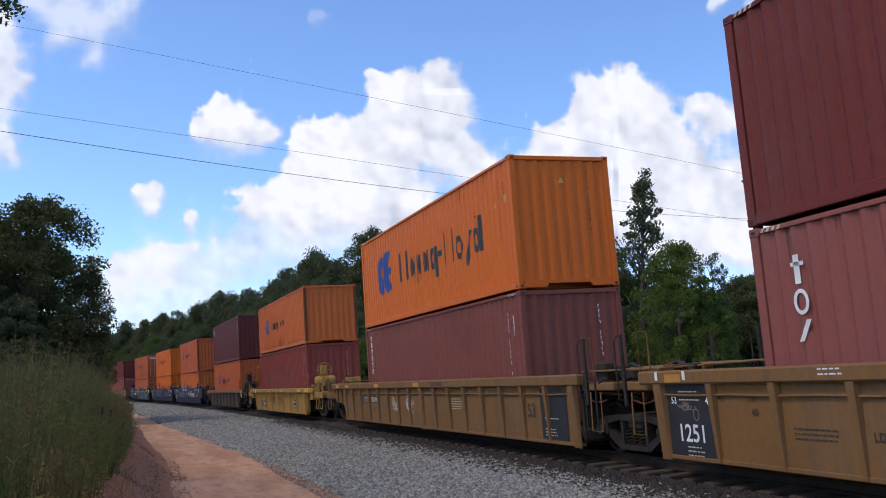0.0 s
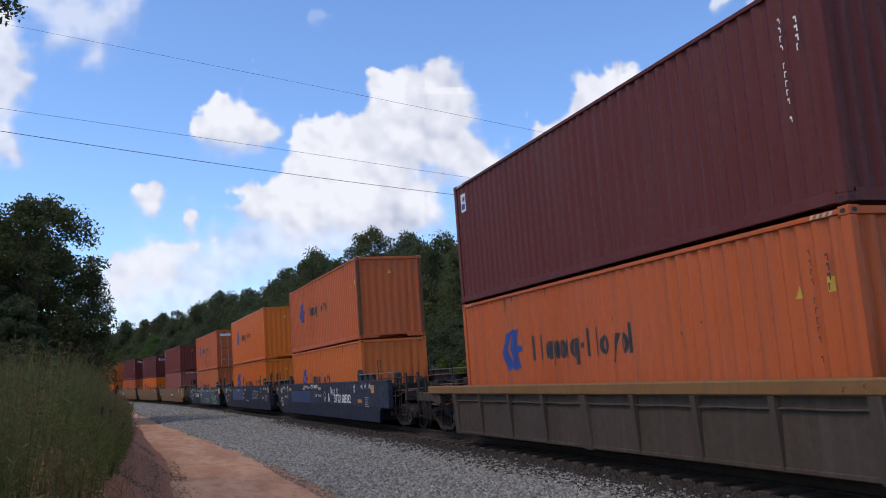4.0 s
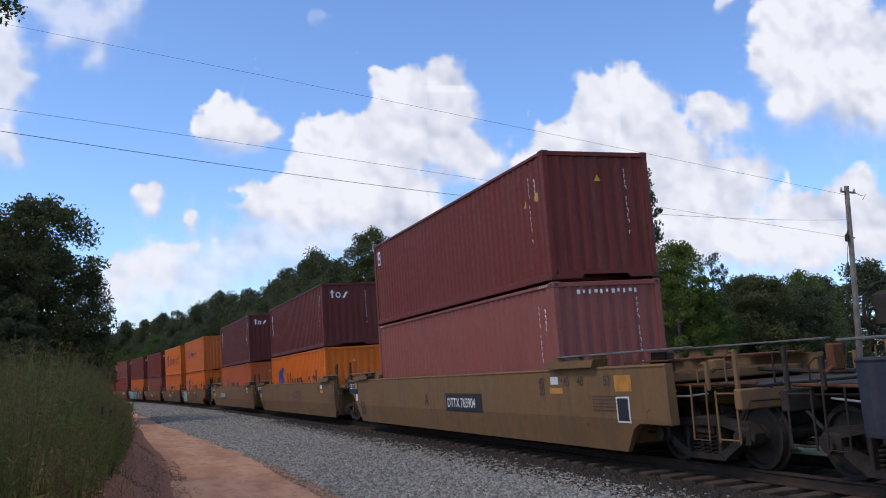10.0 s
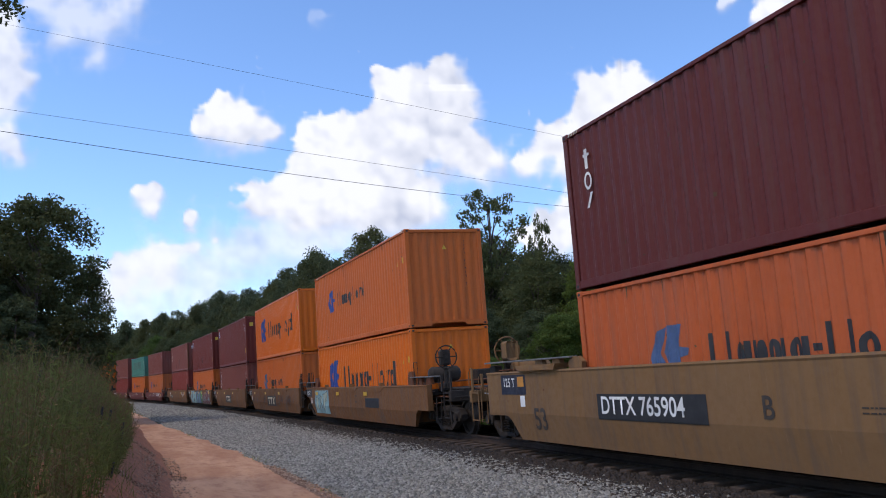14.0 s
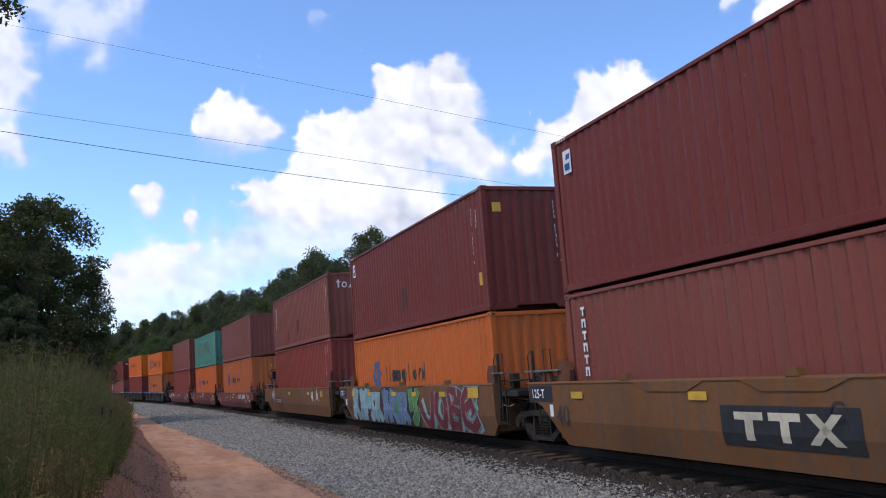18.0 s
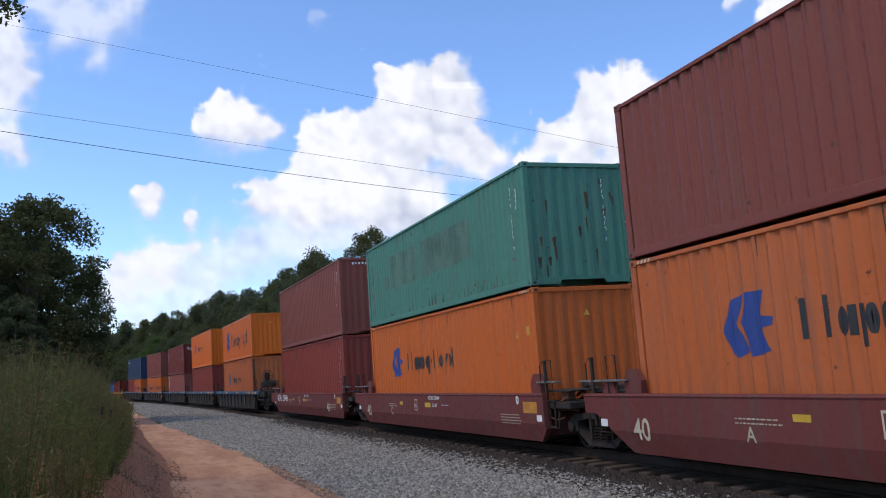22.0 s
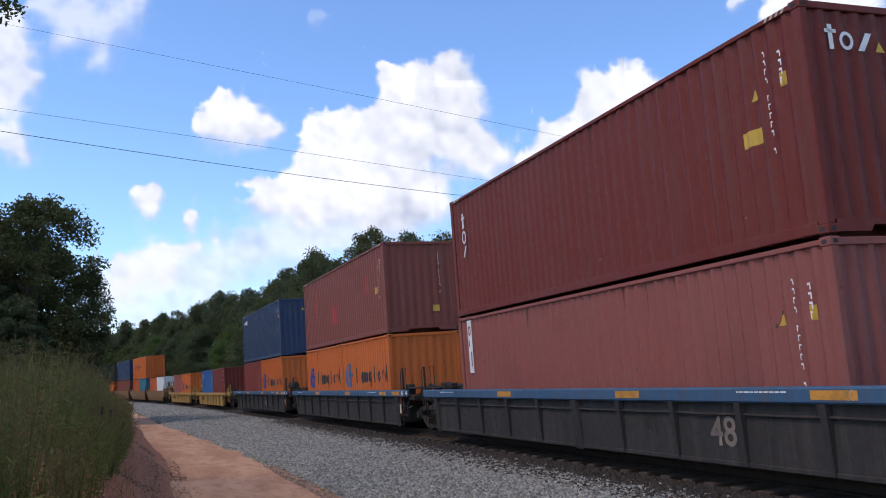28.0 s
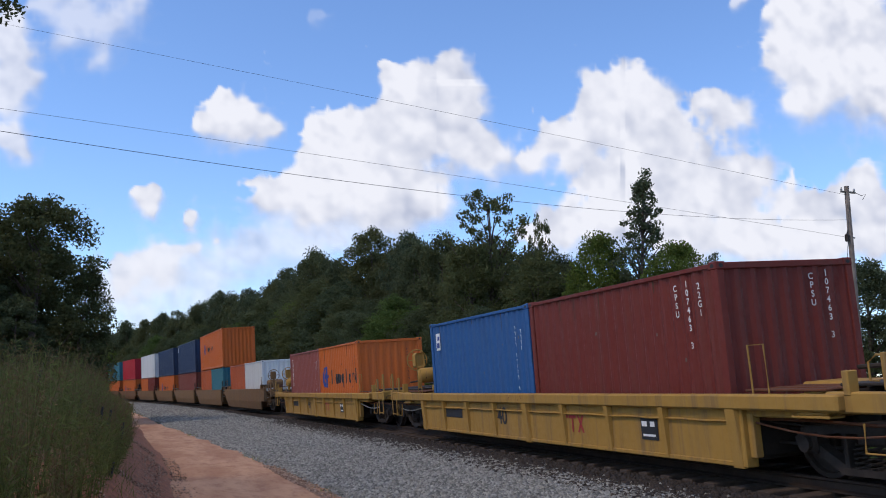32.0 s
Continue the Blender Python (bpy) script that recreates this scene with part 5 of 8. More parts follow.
def end_platform(car, x0, way, top, mat, brake, joint, ribbed=None):
    """The deck over a truck: way is -1 at the front end and 1 at the rear."""
    if mat in (CAR_PLUM, CAR_BROWN, CAR_GREY, CAR_BLUE, CAR_GREYBROWN):
        mat = STEEL_DARK
    reach = 1.15 if joint else 3.1
    clutter(car, x0, way, reach, top, mat, joint)
    a, b = sorted((x0, x0 + way * reach))
    sh = Shape().soft(a, b, -0.34, 0.34, 0.84, 1.16, 0.03)
    sh.soft(*sorted((x0, x0 + way * min(reach, 1.3))), -1.36, 1.36, top - 0.30, top - 0.16, 0.02)
    part("end_platform", sh.mesh("end_platform"), mat, car)
    grate = Shape()
    for i in range(7):
        y = -1.2 + i * 0.4
        grate.soft(*sorted((x0 + way * 0.05, x0 + way * min(reach, 1.45))), y - 0.12, y + 0.12, top + 0.02, top + 0.05, 0.008)
    part("walkway", grate.mesh("walkway"), RUSTY if not joint else mat, car)
    if joint:
        for y in (1.38, -1.38):
            grab_post(car, x0 + way * (0.32 if way < 0 else 1.02), y, top - 0.55, top + 0.62, STEEL_DARK)
            if way < 0:
                ladder(car, x0 + way * 0.42, y, 0.42, top - 0.1, STEEL_DARK, 0.36)
        part("coupling_hose", Shape().tube([(x0 + way * 0.1, 0.6, top - 0.1), (x0 + way * 0.6, 0.62, top + 0.12), (x0 + way * 1.2, 0.6, top - 0.05)], 0.03, 6).mesh("coupling_hose"), SHADOW_BLACK, car)
        part("articulation", Shape().soft(*sorted((x0 + way * 0.5, x0 + way * 1.4)), -0.22, 0.22, 0.84, 1.08, 0.04).mesh("articulation"), STEEL_DARK, car)
        return
    beam = x0 + way * reach
    if ribbed:
        for y in (1.40, -1.40):
            y0, y1 = sorted((y, y - 0.14 * (1 if y > 0 else -1)))
            part("end_sill", Shape().soft(*sorted((x0 + way * 1.5, beam)), y0, y1, 0.86, 1.10, 0.02).soft(*sorted((beam - way * 1.3, beam - way * 1.2)), y0, y1 + 0.01, 1.06, 1.34, 0.01).mesh("end_sill"), ribbed, car)
            if ribbed is CAR_OCHRE:
                arch = [(0.0, 0.16), (0.06, 0.17), (0.14, 0.34), (0.25, 0.48), (0.42, 0.61), (0.64, 0.70), (0.9, 0.73), (1.55, 0.73), (1.68, 0.80), (1.68, top - 0.19), (0.0, top - 0.19)]
                part("arched_plate", Shape().prism([(x0 + way * q, r) for q, r in arch], y0 + 0.03, y1 - 0.005).mesh("arched_plate"), ribbed, car)
                for q in (0.55, 1.2):
                    part("stiffener", Shape().soft(*sorted((x0 + way * q, x0 + way * (q + 0.05))), *sorted((y, y + 0.06 * (1 if y > 0 else -1))), 0.74, top - 0.19, 0.008).mesh("stiffener"), ribbed, car)
            else:
                part("end_post", Shape().soft(*sorted((x0 - way * 0.06, x0 + way * 0.08)), y0 - 0.01, y1 + 0.05, 0.13, top - 0.19, 0.015).soft(*sorted((x0 + way * 0.08, x0 + way * 0.20)), y0, y1 - 0.02, 0.26, top - 0.25, 0.01).mesh("end_post"), ribbed, car)
                part("hanger_block", Shape().soft(*sorted((x0 + way * 1.08, x0 + way * 1.56)), y0 - 0.02, y1 + 0.06, 0.82, top - 0.19, 0.025).soft(*sorted((x0 + way * 1.02, x0 + way * 1.62)), y0 - 0.02, y1 + 0.08, 0.80, 0.83, 0.006).mesh("hanger_block"), ribbed, car)
    part("end_beam", Shape().soft(*sorted((beam, beam - way * 0.14)), -1.42, 1.42, 0.86, 1.14, 0.02).mesh("end_beam"), mat, car)
    part("deck", Shape().soft(*sorted((x0 + way * 1.4, beam)), -1.05, 1.05, 1.14, 1.18, 0.01).mesh("deck"), STEEL_DARK, car)
    coupler(car, beam, way)
    for y in (1.40, -1.40):
        ladder(car, beam - way * 0.32, y, 0.42, 1.12, mat)
        grab_post(car, beam - way * 0.10, y * 0.97, 1.12, 1.66, mat)
        grab_post(car, beam - way * 0.72, y * 0.97, 1.12, 1.52, mat)
    if brake:
        brake_wheel(car, beam - way * 1.35, 0.95, 2.0, mat, -way)
        air_tank(car, beam - way * 2.1, 0.75, 1.55, mat)
        part("valve_box", Shape().soft(*sorted((x0 + way * 0.3, x0 + way * 0.8)), -0.9, -0.3, 1.2, 1.62, 0.03).mesh("valve_box"), mat, car)
    else:
        pipe = [(x0 + way * 0.2, -0.5, 1.30), (x0 + way * 1.2, -0.45, 1.34), (x0 + way * 2.2, -0.6, 1.26), (beam, -0.6, 1.25)]
        part("pipe", Shape().tube(pipe, 0.035, 6).mesh("pipe"), STEEL_DARK, car)


def end_guides(car, way, edge, top, mat, tall=0.38):
    """A corner guide beside the box's end, and a long foot rail on two pads towards the car's end."""
    x = way * 6.17
    for y0, y1 in ((1.25, 1.34), (-1.34, -1.25)):
        hexagon = [(x - 0.24, top), (x + 0.24, top), (x + 0.26, top + 0.53 * tall), (x + 0.12, top + tall), (x - 0.12, top + tall), (x - 0.26, top + 0.53 * tall)]
        part("corner_guide", Shape().prism(hexagon, y0, y1).mesh("corner_guide"), mat, car)
        end = way * (edge + 0.35)
        part("foot_rail", Shape().soft(*sorted((x + way * 0.1, end)), y0 - 0.02, y1 + 0.06, top + 0.19, top + 0.225, 0.008).mesh("foot_rail"), BAR_DULL, car, "dull grey steel foot rail")
        for k in (0.75, 1.5):
            if 6.17 + k + 0.25 < edge:
                px = way * (6.17 + k)
                part("pad", Shape().prism([(px - 0.22, top), (px + 0.22, top), (px + 0.14, top + 0.19), (px - 0.14, top + 0.19)], y0, y1).mesh("pad"), mat, car)


def well_car(style, mat, words, u, well, pitch, top, front, rear, sill=None, brake=(False, False), ribs=11):
    """A container well car (or one unit of an articulated one): its well is centred under a forty-foot box that starts at u."""
    car = thing("well_car", words, "rail car", "well cars of the train")
    hw = well / 2
    if style == "smooth":
        hf = {"joint": pitch / 2 - 1.35, "end": hw + 1.60}[front]
        hr = {"joint": pitch / 2 - 0.52, "end": hw + 1.72}[rear]
    else:
        hf, hr = ({"joint": pitch / 2 - 1.0, "end": hw + 1.8}[e] for e in (front, rear))
    part("well_floor", Shape().soft(-hw, hw, -1.3, 1.3, 0.20, 0.26, 0.01).soft(-hw, -hw + 2.8, -1.30, 1.30, 0.26, 0.295, 0.008).soft(hw - 2.8, hw, -1.30, 1.30, 0.26, 0.295, 0.008).soft(-6.4, -5.4, -1.28, 1.28, 0.26, 0.297, 0.008).soft(5.4, 6.4, -1.28, 1.28, 0.26, 0.297, 0.008).soft(-0.5, 0.5, -1.28, 1.28, 0.26, 0.297, 0.008).mesh("well_floor"), STEEL_DARK, car)
    if style == "smooth":
        FOLDS[car] = 0.62 * top / 1.5 + 0.05
    for way in (-1, 1):
        # dark steel on yellow and ochre bulkheads puts the shaded void into the colour
        part("bulkhead", Shape().soft(*sorted((way * hw, way * (hw + 0.08))), -1.36, 1.36, 0.25, top - 0.16, 0.01).mesh("bulkhead"), STEEL_DARK if mat in (CAR_YELLOW, CAR_OCHRE) else mat, car)
    for sgn in (1, -1):
        if style == "smooth":
            part("side_plate", smooth_side(-hf, hr, top, sgn, front, rear).mesh("side_plate"), mat, car)
        else:
            part("side_plate", Shape().soft(-hw, hw, *sorted((sgn * 1.39, sgn * 1.42)), 0.15, top - 0.18, 0.008).mesh("side_plate"), mat, car)
            chord = part("top_chord", Shape().soft(-hf, hr, *sorted((sgn * 1.36, sgn * 1.52)), top - 0.20, top, 0.025).mesh("top_chord"), sill or mat, car)
            part("bottom_chord", Shape().soft(-hw, hw, *sorted((sgn * 1.30, sgn * 1.44)), 0.135, 0.20, 0.01).mesh("bottom_chord"), mat, car)
            part("train_pipe", Shape().tube([(-hw + 0.1 + k * (2 * hw - 0.2) / 20, sgn * (1.447 + 0.004 * (k % 3)), top - 0.35 - 0.012 * (k % 2)) for k in range(21)], 0.016, 6).mesh("train_pipe"), mat, car)
            for i in range(ribs + 1):
                x = -hw + 0.09 + i * (2 * hw - 0.18) / ribs
                big = i in (0, ribs // 2, ribs)
                def rib(big=big):
                    w, b, z = (0.12, 0.12, 0.12) if big else (0.075, 0.035, 0.15)
                    hi = [(-w, 1.42, top - 0.195), (w, 1.42, top - 0.195), (w * 0.8, 1.512, top - 0.195), (-w * 0.8, 1.512, top - 0.195)]
                    lo = [(-b, 1.42, z), (b, 1.42, z), (b * 0.8, 1.452, z), (-b * 0.8, 1.452, z)]
                    return Shape().loft([hi, lo]).mesh("rib")
                r = part("rib", once(("rib", big, top), rib), mat, car)
                r.location = (x, 0, 0)
                if sgn < 0:
                    r.rotation_euler = (0, 0, math.pi)
    end_platform(car, -hw, -1, top, mat, brake[0], front == "joint", mat if style == "rib" else None)
    end_platform(car, hw, 1, top, mat, brake[1], rear == "joint", mat if style == "rib" else None)
    truck(car, -pitch / 2 if front == "joint" else -hw - 1.75)
    if rear == "end":
        truck(car, hw + 1.75)
    if style == "smooth":
        for way, edge in ((-1, hf), (1, hr)):
            end_guides(car, way, edge, top, SHADOW_BLACK if mat is CAR_BLUE else (RUSTY if mat is CAR_BROWN else mat), 0.21 if mat is CAR_TAN else 0.38)
    MOVERS.append((car, u + 6.096, Matrix.Identity(4)))
    return car


Z0 = 0.30
GAP = 0.032
ZT = {"HC": Z0 + 2.896 + GAP, "ST": Z0 + 2.591 + GAP, "TW": Z0 + 2.591 + GAP}


def stack(u, low, high_box):
    """Load one well: a box or two short ones below, and a box on top of them."""
    if low[0] == "TW":
        container("TW", low[1], low[2], low[3], u, Z0)
        container("TW", low[4], low[5], low[6], u + 12.192 - 6.058, Z0)
    else:
        container(*low[:4], u, Z0)
    if high_box:
        container(*high_box[:4], u, ZT[low[0]], *high_box[4:])


def text(car, s, x, z, size, mat, label="", depth=1.5):
    """x: metres from the front of the box to the text's left edge."""
    return plate_mark(car, None, s, -6.096 + x, z, mat, size, name="lettering", label=label or f"painted characters {s}", depth=depth)


def field(car, x, z, w, h, mat, name="reflector", label="", proud=0.0, depth=1.5):
    return plate_mark(car, None, [bar(0, w, 0, h)], -6.096 + x, z, mat, name=name, label=label, proud=proud, depth=depth)


def small_lines(car, x, z, w, n, mat, depth=1.5, seed=1):
    rng = random.Random(seed)
    loops = []
    for i in range(n):
        a = 0.0
        while a < w - 0.08:
            b = rng.uniform(0.03, 0.10)
            loops.append(bar(a, min(w, a + b), -i * 0.058 - 0.018, -i * 0.058))
            a += b + 0.022
    return plate_mark(car, None, loops, -6.096 + x, z, mat, name="small_print", label="rows of small painted print", depth=depth)


def scrawl(car, x, z, w, h, mat, seed, name="graffiti", depth=1.5):
    """Quick sprayed strokes: looping lines of even width."""
    rng = random.Random(seed)
    loops = []
    for stroke in range(3 + int(w / 0.24)):
        a0, n = rng.uniform(0, max(0.05, w - 0.25)), 22
        wide, tall, k = rng.uniform(0.10, 0.26), h * rng.uniform(0.12, 0.42), rng.uniform(0.6, 2.2)
        ph, cy = rng.uniform(0, 6.28), h * rng.uniform(0.3, 0.7)
        pts = []
        for i in range(n):
            q = i / (n - 1)
            pts.append((a0 + wide * q + 0.05 * math.cos(ph + k * 6.28 * q), cy + tall * math.sin(ph + k * 6.28 * q) * (1 - 0.3 * q)))
        t = rng.uniform(0.006, 0.011)
        for i in range(n - 1):
            (ax, ay), (bx, by) = pts[i], pts[i + 1]
            d = math.hypot(bx - ax, by - ay) + 1e-6
            nx, ny = -(by - ay) / d * t, (bx - ax) / d * t
            loops.append([(ax - nx, ay - ny), (bx - nx, by - ny), (bx + nx, by + ny), (ax + nx, ay + ny)])
    return plate_mark(car, None, loops, -6.096 + x, z, mat, name=name, label="sprayed graffiti", depth=depth)


def boxy_tag(car, x, z, w, h, seed):
    """A row of white outlined blocks, leaning into one another."""
    rng = random.Random(seed)
    a = 0.0
    while a < w - 0.2:
        b = a + rng.uniform(0.26, 0.40)
        lo, hi, k = rng.uniform(0, 0.1) * h, h * rng.uniform(0.85, 1.0), rng.uniform(-0.06, 0.06)
        ring = [(a, lo), (b, lo + 0.03), (b + k, hi), ((a + b) / 2 + k, hi - 0.07), (a + k, hi - 0.02), (a, lo)]
        loops = ribbon(ring, 0.016) + ribbon([((a + b) / 2, lo + 0.1), ((a + b) / 2 + k, lo + 0.26)], 0.014)
        plate_mark(car, None, loops, -6.096 + x, z, MARK_WHITE, name="graffiti", label="white sprayed outline", proud=0.001)
        a = b + rng.uniform(-0.02, 0.03)


# ---------------------------------------------------------------- the train, from its head
def build_train():
    # ochre ribbed two-unit set
    c = well_car("rib", CAR_OCHRE, "ochre ribbed well car, stained and dusty", -209.99, 16.6, 19.4, 1.42, "joint", "joint", ribs=13)
    field(c, 14.17, 0.19, 1.06, 1.04, SHADOW_BLACK, "painted_field", "black painted field", 0.0, 1.425)
    text(c, "1251", 13.96, 0.41, 0.25, MARK_WHITE, depth=1.432)
    text(c, "53", 14.06, 0.94, 0.10, MARK_WHITE, depth=1.432)
    text(c, "4", 13.24, 0.94, 0.10, MARK_WHITE, depth=1.432)
    small_lines(c, 13.86, 1.12, 0.5, 3, MARK_CREAM, 1.432, 201)
    small_lines(c, 13.76, 0.34, 0.42, 3, MARK_CREAM, 1.432, 202)
    scrawl(c, 13.9, 0.82, 0.6, 0.16, MARK_DULL, 204, depth=1.433)
    plate_mark(c, None, ring_loops(0.07, 0.09, 0.07, 0.09, 0.018, 14), -6.096 + 13.55, 0.70, MARK_DULL, name="plate_mark", label="faded ring mark", proud=0.006, depth=1.425)
    text(c, "45", 12.95, 0.98, 0.10, MARK_GREY, depth=1.425)
    text(c, "20", 12.33, 0.98, 0.10, MARK_GREY, depth=1.425)
    text(c, "40", 12.30, 0.80, 0.10, MARK_GREY, depth=1.425)
    small_lines(c, 11.55, 0.68, 0.75, 3, MARK_GREY, 1.425)
    text(c, "LD LMT", 10.35, 0.58, 0.10, MARK_GREY, depth=1.425)
    small_lines(c, 9.9, 0.68, 0.42, 1, MARK_GREY, 1.425, 203)
    for x in (14.3, 13.6):
        field(c, x, 1.28, 0.07, 0.13, MARK_WHITE, "lettering", "white position tick", 0.0, 1.52)
    field(c, 14.05, 1.25, 0.40, 0.12, MARK_ORANGE, label="worn orange reflector", depth=1.52)
    small_lines(c, 10.95, 1.38, 0.42, 2, MARK_WHITE, 1.52, 205)
    stack(-209.99, ("HC", MAROON_PINK, "faded maroon", "lease codes"), ("HC", MAROON, "maroon", "codes"))
    c = well_car("rib", CAR_OCHRE, "ochre ribbed well car with scratched graffiti", -190.59, 17.0, 19.4, 1.42, "joint", "end", ribs=16)
    scrawl(c, 8.9, 0.5, 0.8, 0.5, MARK_WHITE, 1, depth=1.425)
    scrawl(c, 7.6, 0.45, 0.8, 0.6, MARK_WHITE, 2, depth=1.425)
    scrawl(c, 6.4, 0.6, 0.4, 0.4, MARK_WHITE, 3, depth=1.425)
    field(c, 12.22, 0.77, 0.80, 0.23, SHADOW_BLACK, "painted_field", "worn black number field", 0.0, 1.422)
    field(c, 11.29, 0.77, 0.80, 0.23, SHADOW_BLACK, "painted_field", "worn black number field", 0.0, 1.422)
    text(c, "DTTX", 12.05, 0.80, 0.165, MARK_CREAM, depth=1.43)
    text(c, "786046", 11.22, 0.80, 0.165, MARK_CREAM, depth=1.43)
    text(c, "20", 12.72, 0.96, 0.10, MARK_GREY, depth=1.425)
    text(c, "40", 12.72, 0.80, 0.10, MARK_GREY, depth=1.425)
    field(c, 14.05, 0.86, 0.12, 0.12, MARK_DULL, "notice", "small pale square mark", 0.0, 1.425)
    field(c, 13.2, 0.60, 0.26, 0.18, MARK_GREY, "plate_mark", "faded dark frame", 0.0, 1.425)
    field(c, 13.17, 0.62, 0.20, 0.14, CAR_OCHRE, "plate_mark", "ochre field of a faded mark", 0.003, 1.425)
    small_lines(c, 11.1, 0.62, 0.5, 2, MARK_GREY, 1.425, 212)
    small_lines(c, 9.9, 0.66, 0.7, 2, MARK_GREY, 1.425, 213)
    text(c, "DTTX 786046 B", 5.1, 1.28, 0.085, MARK_BLACK, depth=1.52)
    for x in (15.7, 14.3, 10.5, 6.6):
        field(c, x, 1.26, 0.5, 0.11, MARK_ORANGE, label="worn orange reflector", depth=1.52)
    field(c, -0.95, 0.22, 1.05, 0.95, SHADOW_BLACK, "painted_field", "black painted field", 0.0, 1.425)
    text(c, "53", -0.34, 0.62, 0.27, MARK_GREY, depth=1.425)
    small_lines(c, -1.1, 0.62, 0.6, 1, MARK_CREAM, 1.432, 206)
    small_lines(c, -1.1, 0.42, 0.5, 3, MARK_CREAM, 1.432, 207)
    text(c, "4", -1.08, 1.0, 0.10, MARK_WHITE, depth=1.432)
    small_lines(c, 4.0, 0.95, 0.8, 5, MARK_CREAM, 1.425)
    stack(-190.59, ("HC", MAROON_BROWN, "brown-red", "upright codes"), ("HC", ORANGE_NEW, "bright orange", "bigline darkcodes warn"))
    # yellow single car
    c = well_car("rib", CAR_YELLOW, "yellow ribbed well car with a hand-brake wheel", -168.62, 12.9, 0, 1.28, "end", "end", brake=(True, False), ribs=8)
    text(c, "40", 7.48, 0.55, 0.42, MARK_BLACK, depth=1.425)
    plate_mark(c, None, [bar(0, 0.36, 0.26, 0.34), bar(0.13, 0.22, 0, 0.26), bar(0.40, 0.66, 0.26, 0.34), bar(0.47, 0.56, 0, 0.26), bar(0.62, 0.71, 0, 0.34, 0.24), bar(0.88, 0.97, 0, 0.14, -0.10), bar(0.70, 0.79, 0.20, 0.34, -0.08)], -6.096 + 5.75, 0.48, MARK_RED, name="owner_mark", label="red owner mark", depth=1.425)
    field(c, 11.45, 0.37, 0.98, 0.25, SHADOW_BLACK, "painted_field", "black number field", 0.0, 1.425)
    field(c, 10.30, 0.37, 0.92, 0.25, SHADOW_BLACK, "painted_field", "black number field", 0.0, 1.425)
    text(c, "DTTX", 11.38, 0.42, 0.165, MARK_WHITE, depth=1.431)
    text(c, "55643", 10.27, 0.42, 0.165, MARK_WHITE, depth=1.431)
    field(c, 8.52, 0.60, 0.24, 0.24, MARK_GREY, "plate_mark", "faded dark frame of a clearance mark", 0.0, 1.425)
    field(c, 8.50, 0.62, 0.20, 0.20, CAR_YELLOW, "plate_mark", "yellow field of a clearance mark", 0.003, 1.425)
    text(c, "H", 8.44, 0.66, 0.10, MARK_GREY, depth=1.43)
    small_lines(c, 8.65, 0.50, 0.6, 1, MARK_GREY, 1.425, 208)
    small_lines(c, 10.7, 1.20, 1.4, 1, MARK_GREY, 1.52, 209)
    for x in (13.3, 12.2, 11.3, 8.3, 4.9):
        field(c, x, 1.11, 0.55, 0.11, MARK_ORANGE, label="worn orange reflector", depth=1.52)
    field(c, 12.55, 1.10, 0.34, 0.14, MARK_WHITE, "notice", "white notice on the sill", 0.002, 1.52)
    field(c, 2.25, 0.38, 0.48, 0.36, SHADOW_BLACK, "notice_board", "black and white notice field", 0.0, 1.425)
    for q, z, w in ((2.22, 0.62, 0.14), (1.98, 0.62, 0.12), (2.2, 0.45, 0.38)):
        field(c, q, z, w, 0.035 if w > 0.2 else 0.08, MARK_WHITE, "notice", "white notice", 0.003, 1.425)
    field(c, 0.9, 1.12, 0.7, 0.13, MARK_YELLOW, "reflector", "yellow reflector", 0.0, 1.52)
    field(c, -0.6, 1.12, 0.8, 0.13, MARK_YELLOW, "reflector", "yellow reflector", 0.0, 1.52)
    stack(-168.62, ("HC", RED_OX, "dull red", "fadepatch codes"), ("ST", ORANGE, "weathered orange", "line drips darkpost"))
    # grey-brown single car with an ochre sill
    c = well_car("rib", CAR_GREYBROWN, "grimy grey-brown ribbed well car with ochre sills", -148.7, 12.9, 0, 1.26, "end", "end", CAR_OCHRE, brake=(True, False), ribs=8)
    field(c, -1.9, 0.78, 0.35, 0.46, MARK_YELLOW, "painted_field", "yellow painted field", 0.0, 1.52)
    stack(-148.7, ("HC", ORANGE_RED, "reddish orange", "line darkcodes warn"), ("HC", MAROON_DARK, "dark maroon", "tag codes"))
    # dark blue three-unit set
    for i, (u, rear, front) in enumerate(((-126.83, "joint", "end"), (-107.18, "joint", "joint"), (-87.46, "end", "joint"))):
        c = well_car("smooth", CAR_BLUE, ("dark blue well car with white stencilling", "dark blue well car with white graffiti", "dark blue well car with a green graffiti panel")[i], u, 16.6, 19.6, 1.48, front, rear, brake=(False, i == 2))
        text(c, "53", 13.98, 0.47, 0.42, MARK_CREAM)
        if i == 0:
            field(c, 11.25, 0.68, 4.05, 0.48, PATCH_BLUE, "paint_patch", "fresh blue overpainted patch")
            text(c, "DTTX 888382 A", 7.02, 1.27, 0.15, MARK_WHITE, depth=1.505)
            text(c, "A", 4.05, 0.74, 0.36, MARK_WHITE)
            text(c, "DTTX 888382", 3.1, 0.74, 0.30, MARK_WHITE)
            text(c, "LD LMT      PER UNIT", 6.35, 0.93, 0.095, MARK_WHITE)
            plate_mark(c, None, ring_loops(0.19, 0.19, 0.19, 0.19, 0.02, 20), -6.096 + 4.75, 0.75, MARK_WHITE, name="plate_mark", label="white ring around a clearance plate letter")
            text(c, "H", 4.62, 0.80, 0.15, MARK_WHITE)
            scrawl(c, 8.66, 1.26, 1.5, 0.18, MARK_WHITE, 12)
